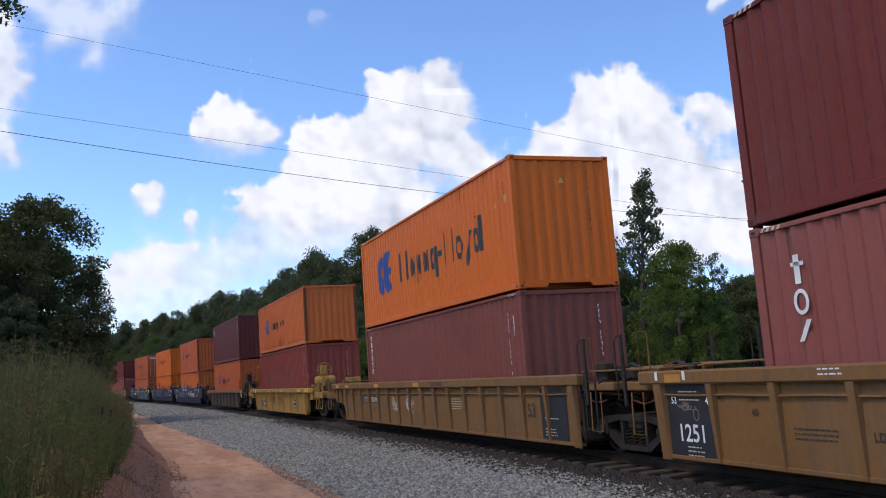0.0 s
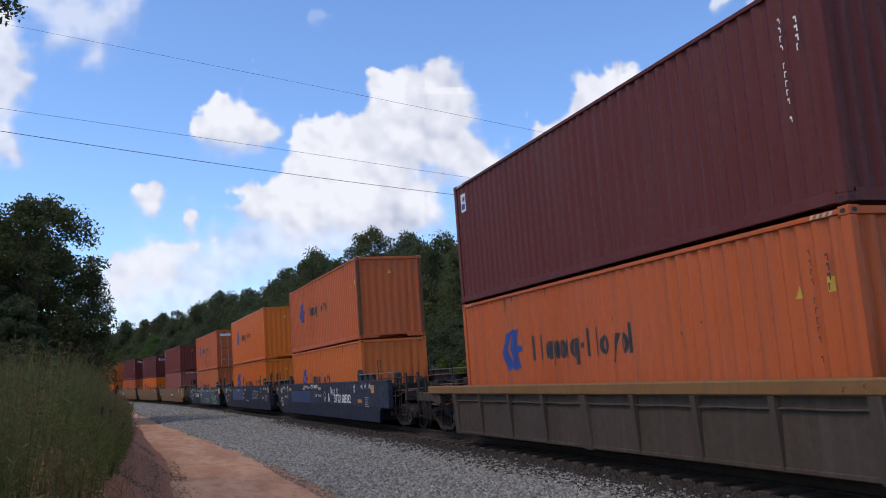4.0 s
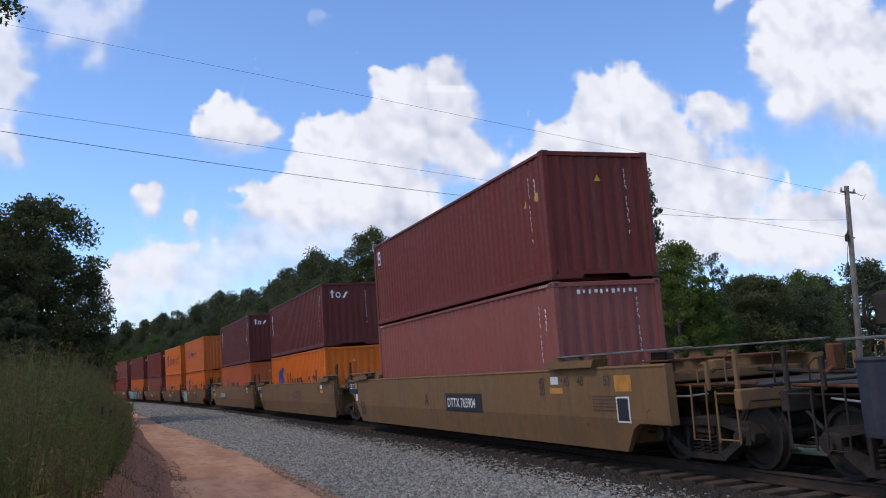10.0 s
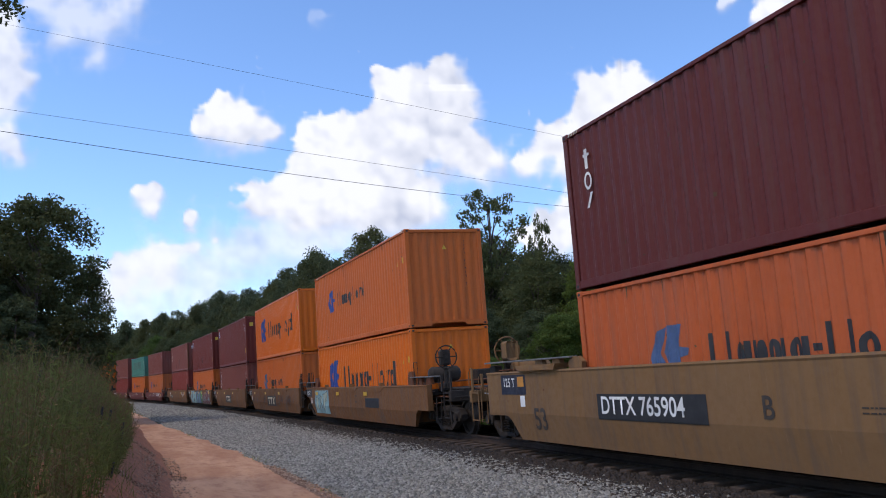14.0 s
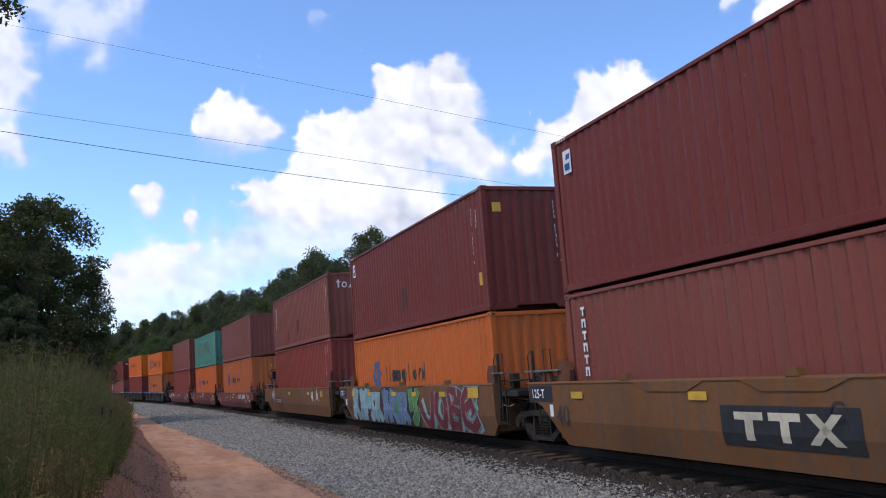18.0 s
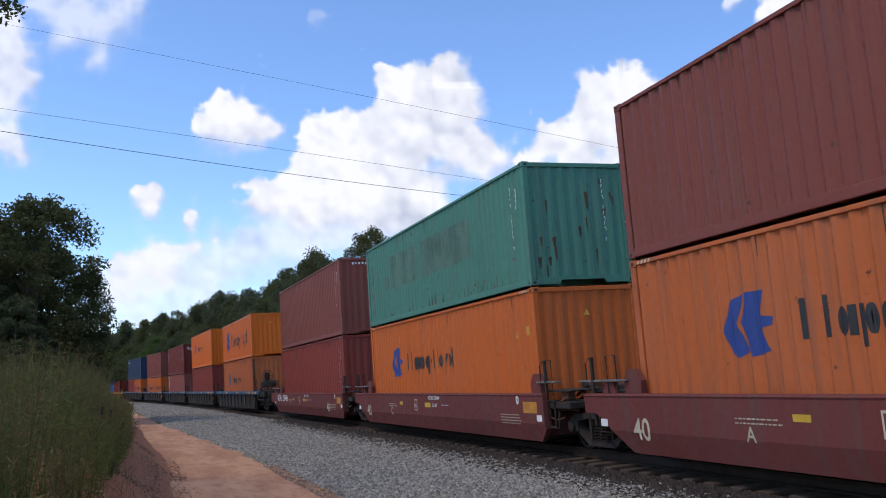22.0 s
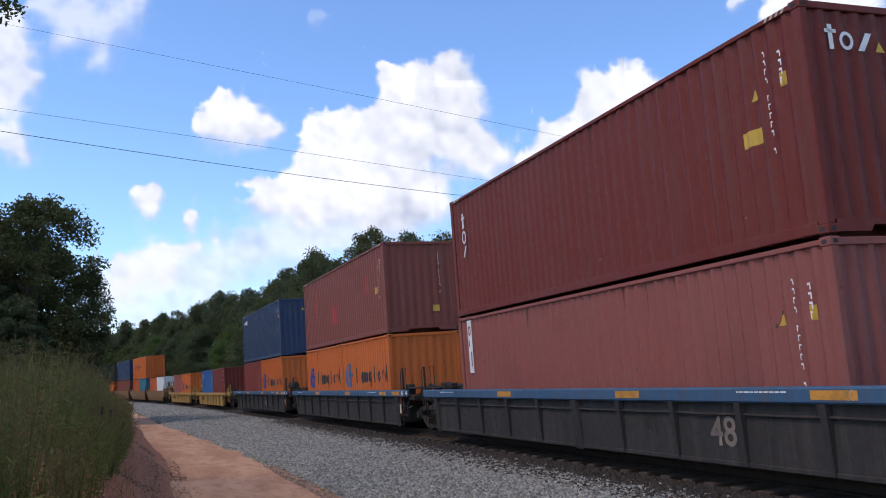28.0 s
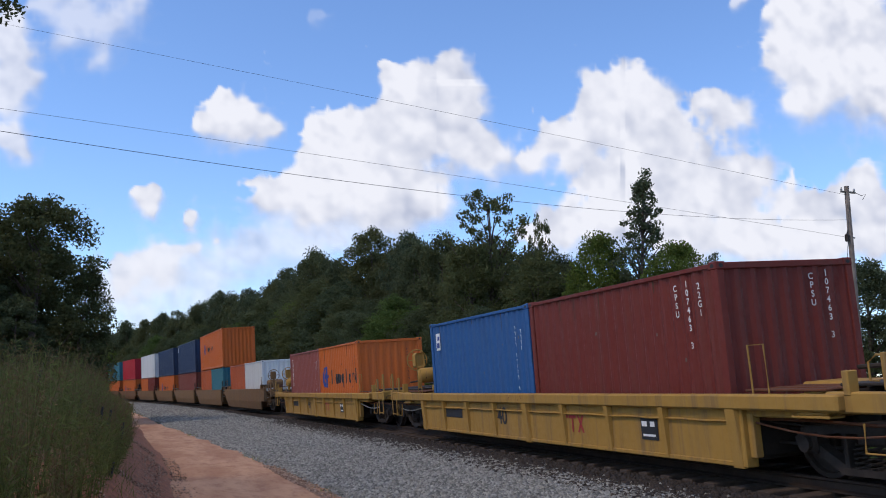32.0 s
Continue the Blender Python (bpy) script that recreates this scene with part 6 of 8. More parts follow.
            scrawl(c, 3.75, 0.95, 1.6, 0.42, MARK_WHITE, 13)
        elif i == 1:
            field(c, 10.6, 0.62, 4.4, 0.72, PATCH_BLUE, "paint_patch", "fresh blue overpainted patch")
            text(c, "C", 6.3, 0.75, 0.34, MARK_WHITE)
            boxy_tag(c, 3.0, 0.74, 1.9, 0.52, 15)
            scrawl(c, 8.6, 1.15, 1.2, 0.2, MARK_WHITE, 16)
            scrawl(c, 5.5, 0.55, 1.4, 0.16, MARK_WHITE, 18)
        else:
            text(c, "DTTX 888382", 11.15, 0.74, 0.27, MARK_WHITE)
            sage_piece(c)
            field(c, 5.63, 0.66, 4.1, 0.50, PATCH_BLUE, "paint_patch", "fresh blue overpainted patch", 0.016)
            field(c, 7.2, 1.31, 0.95, 0.14, PATCH_BLUE, "paint_patch", "blue label field", 0.016)
            text(c, "DTTX 888382", 7.15, 1.33, 0.10, MARK_WHITE, depth=1.518)
            text(c, "LD LMT 193800 PER UNIT", 7.95, 0.86, 0.075, MARK_WHITE, depth=1.518)
            field(c, 2.78, 1.30, 1.25, 0.15, PATCH_BLUE, "paint_patch", "blue label field", 0.016)
            small_lines(c, 2.6, 1.40, 0.9, 1, MARK_WHITE, 1.518, 211)
            field(c, 8.84, 1.14, 0.5, 0.11, MARK_YELLOW, label="yellow reflector", proud=0.018)
            field(c, 6.45, 1.16, 0.5, 0.11, MARK_YELLOW, label="yellow reflector", proud=0.018)
            field(c, 3.87, 1.16, 0.5, 0.11, MARK_YELLOW, label="yellow reflector", proud=0.018)
            field(c, 0.82, 1.17, 0.5, 0.12, MARK_YELLOW, label="yellow reflector", proud=0.018)
            field(c, -2.0, 1.02, 0.7, 0.38, MARK_YELLOW, label="yellow painted panel", proud=0.002)
        for k, (q, lab) in enumerate(((0.2, "40"), (-0.75, "45"), (-1.2, "48"), (-1.72, "53"))):
            text(c, lab, q, 1.24, 0.12, MARK_WHITE)
            field(c, q - 0.18, 1.2, 0.025, 0.2, MARK_WHITE, "lettering", "white position tick")
        text(c, "20", 0.2, 1.08, 0.12, MARK_WHITE)
        text(c, "125 T", 15.12, 1.19, 0.14, MARK_CREAM)
        for lab, q, z in (("48", 13.42, 1.25), ("45", 12.98, 1.25), ("40", 12.20, 1.28), ("20", 12.20, 1.13)):
            text(c, lab, q, z, 0.12, MARK_WHITE)
            if z > 1.2:
                field(c, q + 0.07, z - 0.03, 0.025, 0.20, MARK_WHITE, "lettering", "white position tick", 0.001)
        field(c, 13.96, 1.08, 0.43, 0.23, MARK_YELLOW if i else MARK_ORANGE, label="yellow panel")
        field(c, 12.95, 0.86, 0.42, 0.10, MARK_ORANGE, label="worn orange reflector")
        small_lines(c, 12.78, 1.42, 0.32, 5, MARK_DULL, seed=40 + i)
        small_lines(c, 12.92, 0.70, 0.40, 4, MARK_DULL, seed=50 + i)
        plate_mark(c, None, ring_loops(0.06, 0.06, 0.06, 0.06, 0.015, 14), -6.096 + 12.24, 0.85, MARK_WHITE, name="plate_mark", label="small white ring mark")
        field(c, -0.3, 0.76, 0.5, 0.11, MARK_ORANGE, label="faded orange reflector")
        field(c, 5.7 if i != 2 else 10.2, 1.2, 0.5, 0.11, MARK_ORANGE if i != 1 else MARK_YELLOW, label="reflector")
        field(c, 11.74, 1.19, 0.45, 0.11, MARK_YELLOW, label="yellow reflector")
        field(c, 8.69 if i != 2 else 9.8, 1.2, 0.4, 0.11, MARK_ORANGE, label="faded orange reflector")
        small_lines(c, -1.2, 0.95, 0.45, 6, MARK_CREAM, seed=i)
        field(c, -1.98, 1.08, 0.34, 0.26, MARK_ORANGE, label="orange painted panel", proud=0.001)
    stack(-126.83, ("ST", ORANGE, "orange", "line darkcodes"), ("HC", ORANGE_RED, "scratched reddish orange", "line darkcodes warn darkpost"))
    stack(-107.18, ("ST", ORANGE_NEW, "bright orange", "bigline darkcodes warn"), ("HC", ORANGE_NEW, "bright orange", "line darkcodes warn"))
    stack(-87.46, ("ST", ORANGE_OLD, "faded orange", "greyline darkcodes"), ("HC", ORANGE_RED, "patched reddish orange", "maroonpatch line", True))
    # tan three-unit set
    for i, (u, front, rear) in enumerate(((-63.9, "end", "joint"), (-43.95, "joint", "joint"), (-24.58, "joint", "end"))):
        c = well_car("smooth", CAR_TAN, ("tan well car with a black number field", "tan well car with a dull purple mark", "tan well car with a black number field")[i], u, 16.6, 19.6, 1.53, front, rear, brake=(False, i == 2))
        if i != 1:
            x = 9.0 if i == 0 else 11.3
            x = 5.6 if i == 0 else x
            field(c, x, 0.66, 3.0 if i else 2.3, 0.42, SHADOW_BLACK, "painted_field", "black number field")
            text(c, "DTTX 765904", x - 0.12, 0.76, 0.29 if i else 0.22, MARK_WHITE, depth=1.507)
        else:
            plate_mark(c, None, [bar(0, 0.62, 0.46, 0.58), bar(0.24, 0.38, 0, 0.46), bar(0.66, 1.26, 0.46, 0.58), bar(0.88, 1.02, 0, 0.46), bar(1.3, 1.44, 0, 0.58, 0.38), bar(1.7, 1.84, 0, 0.58, -0.38)], -6.096 + 5.45, 0.58, MARK_PURPLE, name="owner_mark", label="dull purple owner mark")
        text(c, "53", 13.86, 0.40, 0.42, MARK_GREY)
        text(c, "ACB"[i], 7.2, 0.78, 0.30, MARK_GREY)
        field(c, 15.34, 1.06, 1.22, 0.40, CAR_BLUE, "painted_field", "dark blue painted end field")
        field(c, 14.50, 1.22, 0.30, 0.20, MARK_ORANGE, label="worn orange panel", proud=0.004)
        field(c, 14.42, 0.82, 0.22, 0.22, MARK_WHITE, "notice", "white notice")
        text(c, "125 T", 15.22, 1.22, 0.18, MARK_WHITE, depth=1.507)
        small_lines(c, 5.6, 0.95, 1.4, 2, MARK_GREY, seed=20 + i)
        small_lines(c, -1.6, 1.05, 1.0, 5, MARK_GREY, seed=30 + i)
        for q, lab in ((0.4, "40"), (-0.6, "45"), (-1.1, "48"), (-2.0, "53")):
            text(c, lab, q, 1.22, 0.17, MARK_GREY)
        text(c, "20", 0.4, 1.05, 0.17, MARK_GREY)
        field(c, -0.1, 1.25, 0.3, 0.14, MARK_WHITE, "notice", "white notice")
        field(c, -0.05, 1.08, 0.5, 0.11, MARK_ORANGE, label="faded orange reflector")
        part("hinged_cover", Shape().prism([(-7.9, 1.53), (-6.3, 1.53), (-6.2, 1.66), (-8.0, 1.66)], 1.30, 1.60).mesh("hinged_cover"), CAR_TAN, c)
        part("hinged_cover", Shape().prism([(6.6, 1.53), (8.2, 1.53), (8.3, 1.64), (6.5, 1.64)], 1.30, 1.58).mesh("hinged_cover"), CAR_TAN, c)
        if i == 0:
            field(c, -2.35, 1.12, 0.5, 0.26, MARK_ORANGE, label="orange painted panel")
            field(c, -2.35, 0.62, 0.4, 0.42, MARK_WHITE, "notice", "white framed notice")
            field(c, -2.39, 0.65, 0.32, 0.36, SHADOW_BLACK, "notice", "black notice", 0.003)
    stack(-63.9, ("HC", MAROON_PINK, "faded maroon", "codes topcode"), ("ST", MAROON, "maroon", "tag codes warn"))
    stack(-43.95, ("ST", ORANGE_NEW, "bright orange", "bigline darkcodes warn"), ("ST", MAROON_DARK, "dark maroon", "lease codes"))
    stack(-24.58, ("ST", ORANGE_RED, "reddish orange", "greyline warn"), ("HC", MAROON_DARK, "dark maroon", "lease codes caution"))
    # brown five-unit set
    us = (-2.55, 13.16, 28.98, 44.75, 60.47)
    for i, u in enumerate(us):
        c = well_car("smooth", CAR_BROWN, ("rusty brown well car with blue graffiti", "rusty brown well car with black scrawls", "rusty brown well car with a black owner field", "brown well car with pale blue and red graffiti", "rusty brown well car with white scrawls")[i], u, 12.7, 15.87, 1.30, "end" if i == 0 else "joint", "end" if i == 4 else "joint", brake=(i == 0, i == 4))
        for x in (2.4, 6.1, 9.9):
            part("lug", Shape().prism([(-6.096 + x - 0.12, 1.30), (-6.096 + x + 0.12, 1.30), (-6.096 + x + 0.08, 1.40), (-6.096 + x - 0.08, 1.40)], 1.40, 1.52).mesh("lug"), CAR_BROWN, c)
        if i in (1, 2):
            x = 7.55
            field(c, x, 0.42, 2.4, 0.52, SHADOW_BLACK, "painted_field", "black owner field")
            plate_mark(c, None, [bar(0, 0.55, 0.26, 0.36), bar(0.2, 0.36, 0, 0.26), bar(0.65, 1.2, 0.26, 0.36), bar(0.85, 1.0, 0, 0.26), bar(1.3, 1.46, 0, 0.36, 0.4), bar(1.7, 1.86, 0, 0.36, -0.4)], -6.096 + x - 0.28, 0.50, MARK_CREAM, name="owner_mark", label="white owner mark", proud=0.005)
        if i == 0:
            angular_graffiti(c, 11.9, 0.28, 2.4, 0.9, SPRAY_PALE, SPRAY_WHITE, 33)
            field(c, 4.3, 0.62, 1.6, 0.3, SHADOW_BLACK, "painted_field", "black number field")
        if i == 1:
            scrawl(c, 5.0, 0.3, 4.4, 0.8, MARK_BLACK, 41)
            scrawl(c, 11.8, 0.4, 1.6, 0.7, MARK_BLACK, 42)
            scrawl(c, 9.0, 0.35, 1.2, 0.8, MARK_BLACK, 43)
        if i == 3:
            colour_piece(c)
        if i == 4:
            field(c, 10.95, 0.55, 1.8, 0.30, SHADOW_BLACK, "painted_field", "black number field")
            text(c, "DTTX 743092", 10.86, 0.61, 0.175, MARK_CREAM, depth=1.507)
            text(c, "A", 8.2, 0.66, 0.2, MARK_GREY)
            scrawl(c, 11.95, 0.62, 0.8, 0.6, MARK_WHITE, 51)
            scrawl(c, 2.85, 0.72, 0.62, 0.60, MARK_WHITE, 52)
            scrawl(c, 2.78, 0.74, 0.55, 0.56, MARK_WHITE, 54)
            scrawl(c, 2.0, 0.74, 0.72, 0.58, MARK_WHITE, 53)
            scrawl(c, 1.9, 0.76, 0.60, 0.52, MARK_WHITE, 55)
            for px, pz in ((2.50, 1.26), (2.30, 0.78), (1.72, 1.26), (1.36, 0.80)):
                plate_mark(c, None, ring_loops(0.05, 0.05, 0.05, 0.06, 0.018, 12), -6.096 + px, pz - 0.05, MARK_WHITE, name="graffiti", label="white sprayed ring")
            field(c, 1.04, 0.92, 0.42, 0.24, MARK_ORANGE, label="worn orange panel")
        text(c, "40", 12.37, 0.52, 0.36, MARK_GREY)
        for px, w in ((9.67, 1.84), (7.10, 1.90), (4.10, 2.05)):
            flap = [(px - w, 1.27), (px, 1.27), (px - 0.42, 1.12), (px - w + 0.42, 1.12)]
            part("pocket_cover", Shape().prism([(q - 6.096, z) for q, z in flap], 1.45, 1.516).mesh("pocket_cover"), CAR_BROWN, c)
        if i < 4:
            text(c, "CCCD"[i], 5.6, 0.76, 0.26, MARK_GREY)
            field(c, 13.48, 0.93, 1.0, 0.30, SHADOW_BLACK, "painted_field", "black painted end field")
            text(c, "125-T", 13.36, 1.0, 0.17, MARK_WHITE, depth=1.507)
            field(c, 12.62, 0.66, 0.14, 0.22, MARK_WHITE, "notice", "white notice")
        for x in (11.7, 9.6, 7.0, 5.1, 2.9) if i == 3 else ((7.5, 3.4) if i == 4 else (11.7, 8.2, 4.4)):
            field(c, x, 1.0, 0.42, 0.12, MARK_YELLOW, label="yellow reflector", proud=0.018)
        if i == 3:
            field(c, 0.95, 0.98, 0.62, 0.24, MARK_YELLOW, label="yellow painted panel", proud=0.018)
    stack(us[0], ("ST", ORANGE_NEW, "bright orange", "bigline warn"), ("HC", ORANGE, "orange", "line darkcodes warn"))
    stack(us[1], ("ST", ORANGE, "orange", "greyline darkcodes"), ("HC", ORANGE_NEW, "bright orange", "bigline darkcodes warn"))
    stack(us[2], ("ST", MAROON_BROWN, "brown-red", "upright codes"), ("HC", MAROON, "maroon", "tag codes topsticker warn"))
    stack(us[3], ("ST", ORANGE, "orange", "greyline darkcodes"), ("HC", MAROON, "stained maroon", "tag codes topsticker stain"))
    stack(us[4], ("HC", RED_OX, "dull red", "longcolumn"), ("ST", MAROON_BROWN, "stained brown-red", "lease codes darkpost stain"))
    # plum three-unit set
    us = (80.39, 96.26, 112.26)
    for i, u in enumerate(us):
        c = well_car("smooth", CAR_PLUM, ("plum-red well car with white numbers", "plum-red well car with a yellow reflector", "plum-red well car with white numbers")[i], u, 12.7, 16.1, 1.08, "end" if i == 0 else "joint", "end" if i == 2 else "joint")
        text(c, "40", 12.1 if i != 2 else 1.9, 0.38, 0.34, MARK_CREAM)
        text(c, "ACB"[i], 9.4, 0.48, 0.20, MARK_CREAM if i < 2 else MARK_DULL)
        if i != 1:
            text(c, "NOKL  230484", 3.75 if i == 0 else 12.4, 0.70, 0.30, MARK_WHITE)
        text(c, "NOKL 230484", 6.0, 0.92, 0.10, MARK_WHITE)
        field(c, 6.31, 0.72, 0.45, 0.12, MARK_YELLOW, label="yellow reflector")
        field(c, 8.52, 0.76, 0.3, 0.09, MARK_YELLOW, label="worn yellow reflector")
        field(c, 0.28, 0.70, 0.62, 0.22, MARK_ORANGE, label="faded orange panel")
        text(c, "LD LMT", 5.75, 0.74, 0.085, MARK_WHITE)
        small_lines(c, 5.05, 0.80, 0.55, 1, MARK_WHITE, seed=64 + i)
        small_lines(c, 1.4, 0.66, 1.0, 4, MARK_CREAM, seed=67 + i)
        small_lines(c, 9.6, 0.78, 0.9, 2, MARK_CREAM, seed=60 + i)
        field(c, 7.2, 0.62, 0.26, 0.3, MARK_CREAM, "notice", "cream framed notice")
        field(c, 7.17, 0.65, 0.20, 0.24, CAR_PLUM, "notice", "plum field of the notice", 0.003)
        text(c, "H", 7.12, 0.69, 0.12, MARK_WHITE, depth=1.508)
        plate_mark(c, None, ring_loops(0.07, 0.1, 0.07, 0.1, 0.05, 10), -6.096 + 0.6, 0.86, MARK_WHITE, name="lettering", label="white painted ring")
        for x in (13.1, -0.3):
            field(c, x, 0.55, 0.22, 0.12, MARK_WHITE, "notice", "white notice")
    stack(us[0], ("HC", ORANGE_OLD, "faded orange", "line warn"), ("ST", MAROON_BROWN, "brown-red", "codes"))
    stack(us[1], ("HC", ORANGE, "orange", "line warn"), ("ST", GREEN, "rust-spotted green", "greenpatch drips codes endrust"))
    stack(us[2], ("HC", RED_OX, "dull red", "codes"), ("HC", MAROON_BROWN, "brown-red", "codes topcode"))
    # dark grey five-unit set with blue sills
    us = (133.72, 152.17, 170.13, 188.37, 206.55)
    for i, u in enumerate(us):
        c = well_car("rib", CAR_GREY, "grimy dark grey ribbed well car with worn blue sills", u, 15.0, 18.6, 1.17, "end" if i == 0 else "joint", "end" if i == 4 else "joint", SILL_BLUE, brake=(i == 0, False), ribs=10)
        text(c, "48", 2.35 if i < 4 else 3.94, 0.40, 0.40, MARK_GREY if i % 2 else MARK_DULL, depth=1.425)
        for x in (9.4, 4.6, 0.3, -1.0):
            field(c, x, 1.02, 0.7, 0.11, MARK_ORANGE, label="worn orange reflector", depth=1.52)
        for x in (13.0, 1.6):
            small_lines(c, x, 1.12, 1.0, 1, MARK_WHITE, 1.52, 70 + i)
        for q, lab in ((-1.9, "45"), (-2.3, "48"), (-0.2, "40")):
            text(c, lab, q, 1.02, 0.12, MARK_WHITE, depth=1.52)
        scrawl(c, 4.0, 0.42, 0.6, 0.45, MARK_GREY, 80 + i, depth=1.425)
        small_lines(c, -0.8, 0.6, 0.6, 3, MARK_GREY, 1.425, 90 + i)
        field(c, -1.4, 0.5, 0.16, 0.26, MARK_CREAM, "notice", "cream notice", 0.0, 1.425)
        if i == 4:
            air_tank(c, -8.0, 1.05, 1.40, STEEL_DARK, 1.0, 0.19, True)
    stack(us[0], ("HC", ORANGE_OLD, "rust-streaked orange", "greyline darkcodes darkpost"), ("ST", ORANGE_NEW, "bright orange", "bigline darkcodes warn"))
    stack(us[1], ("HC", RED_OX, "dull red", "warn"), ("HC", ORANGE_NEW, "bright orange", "line warn"))
    stack(us[2], ("ST", MAROON_PINK, "faded maroon", "board codes warn"), ("HC", MAROON, "maroon", "lease codes caution warn"))
    stack(us[3], ("TW", ORANGE, "orange", "greyline darkcodes", ORANGE, "orange", "line"), ("HC", MAROON_BROWN, "brown-red", "redpatch codes caution"))
    stack(us[4], ("TW", ORANGE, "orange", "line darkcodes", RED_OX, "dull red", "codes"), ("HC", NAVY, "navy blue", "corner_word codes warn"))
    # two yellow single cars
    for i, u in enumerate((227.6, 247.5)):
        c = well_car("rib", CAR_YELLOW, "yellow ribbed well car carrying a single layer of boxes", u, 12.9, 0, 1.08, "end", "end", brake=(False, True), ribs=8)
        text(c, "40", 7.6, 0.44, 0.36, MARK_BLACK, depth=1.425)
        plate_mark(c, None, [bar(0, 0.26, 0.24, 0.30), bar(0.1, 0.16, 0, 0.24), bar(0.3, 0.56, 0.24, 0.30), bar(0.4, 0.46, 0, 0.24), bar(0.6, 0.66, 0, 0.30, 0.18), bar(0.78, 0.84, 0, 0.30, -0.18)], -6.096 + 4.65, 0.4, MARK_RED, name="owner_mark", label="red owner mark", depth=1.425)
        field(c, 2.0, 0.38, 0.46, 0.34, SHADOW_BLACK, "notice_board", "black notice field", 0.0, 1.425)
        for q, z, w in ((1.97, 0.58, 0.14), (1.74, 0.58, 0.12), (1.95, 0.43, 0.34)):
            field(c, q, z, w, 0.035 if w > 0.2 else 0.08, MARK_WHITE, "notice", "white notice", 0.003, 1.425)
        field(c, 11.0, 0.5, 1.3, 0.2, SHADOW_BLACK, "painted_field", "black number field", 0.0, 1.425)
    stack(227.6, ("TW", MAROON, "maroon", "longcode", BLUE, "blue", "tag codes"), None)
    stack(247.5, ("TW", ORANGE, "orange", "line darkcodes", MAROON_PINK, "faded maroon", "upright codes"), None)
    # tan five-unit set, and the next set behind it
    us = (267.8, 283.6, 299.4, 315.2, 331.0, 349.2, 365.0, 380.8, 396.6)
    for i, u in enumerate(us):
        well_car("smooth", CAR_TAN if i < 5 else CAR_BROWN, "tan well car in the distance" if i < 5 else "brown well car in the distance", u, 12.7, 15.8, 1.30, "end" if i in (0, 5) else "joint", "end" if i in (4, 8) else "joint", brake=(i in (0, 5), False))
    stack(us[0], ("TW", WHITE_BOX, "white", "codes", ORANGE_RED, "reddish orange", ""), None)
    stack(us[1], ("TW", TEAL, "teal", "", ORANGE_RED, "reddish orange", ""), ("HC", ORANGE, "orange", "line"))
    stack(us[2], ("ST", MAROON_BROWN, "brown-red", "codes"), ("HC", NAVY, "navy blue", "tag"))
    stack(us[3], ("ST", ORANGE, "orange", "line"), ("HC", NAVY, "navy blue", "codes"))
    stack(us[4], ("TW", MAROON, "maroon", "", ORANGE, "orange", ""), ("HC", WHITE_BOX, "white", ""))
    stack(us[5], ("ST", ORANGE, "orange", "line"), ("HC", RED, "red", ""))
    stack(us[6], ("ST", ORANGE, "orange", ""), ("HC", TEAL, "dark teal", ""))
    stack(us[7], ("ST", MAROON, "maroon", ""), ("HC", MAROON, "maroon", ""))
    stack(us[8], ("ST", ORANGE, "orange", ""), ("HC", MAROON_DARK, "dark maroon", ""))


build_train()


def motions():
    """The train rolls by; its wheels turn while they are near."""
    centre = {}
    for ob, u, off in MOVERS:
        walk(ob, [(float(t), seat(u - rolled(t)) @ off) for t in range(0, 33)])
        centre[ob] = u
    for ws, car, x, dx in WHEELS:
        u = centre[car] + x
        rows, last = [], None
        times = [k / 30 for k in range(1, 960) if -20 < u - rolled(k / 30) < 60]
        for t in [0.0] + times + [32.0]:
            a = -rolled(min(max(t, times[0]), times[-1]) if times else 0.0) / WHEEL_R
            rows.append((t, Matrix.Translation((dx, 0, WHEEL_R)) @ Matrix.Rotation(a % (2 * math.pi), 4, "Y")))
        walk(ws, rows)
    for ob, rows in DRIFTERS:
        walk(ob, rows)


# ---------------------------------------------------------------- trees
def leaf_cloud(centres, radii, per, size, rng, flat=0.75):
    """Many small leaf quads round clump centres."""
    n = len(centres) * per
    c = np.repeat(np.asarray(centres), per, 0)
    r = np.repeat(np.asarray(radii), per)[:, None]
    d = rng.normal(size=(n, 3))
    d /= np.linalg.norm(d, axis=1, keepdims=True)
    p = c + d * r * rng.random((n, 1)) ** 0.45 * np.array([1, 1, flat])
    a = rng.normal(size=(n, 3))
    a /= np.linalg.norm(a, axis=1, keepdims=True)
    b = np.cross(a, rng.normal(size=(n, 3)))
    b /= np.linalg.norm(b, axis=1, keepdims=True) + 1e-9
    s = size * rng.uniform(0.6, 1.4, (n, 1))
    v = np.stack([p - a * s, p - b * s * 0.55, p + a * s, p + b * s * 0.55], 1).reshape(-1, 3)
    return v


def quad_mesh(name, v):
    return raw_mesh(name, v, np.arange(len(v)), 4)


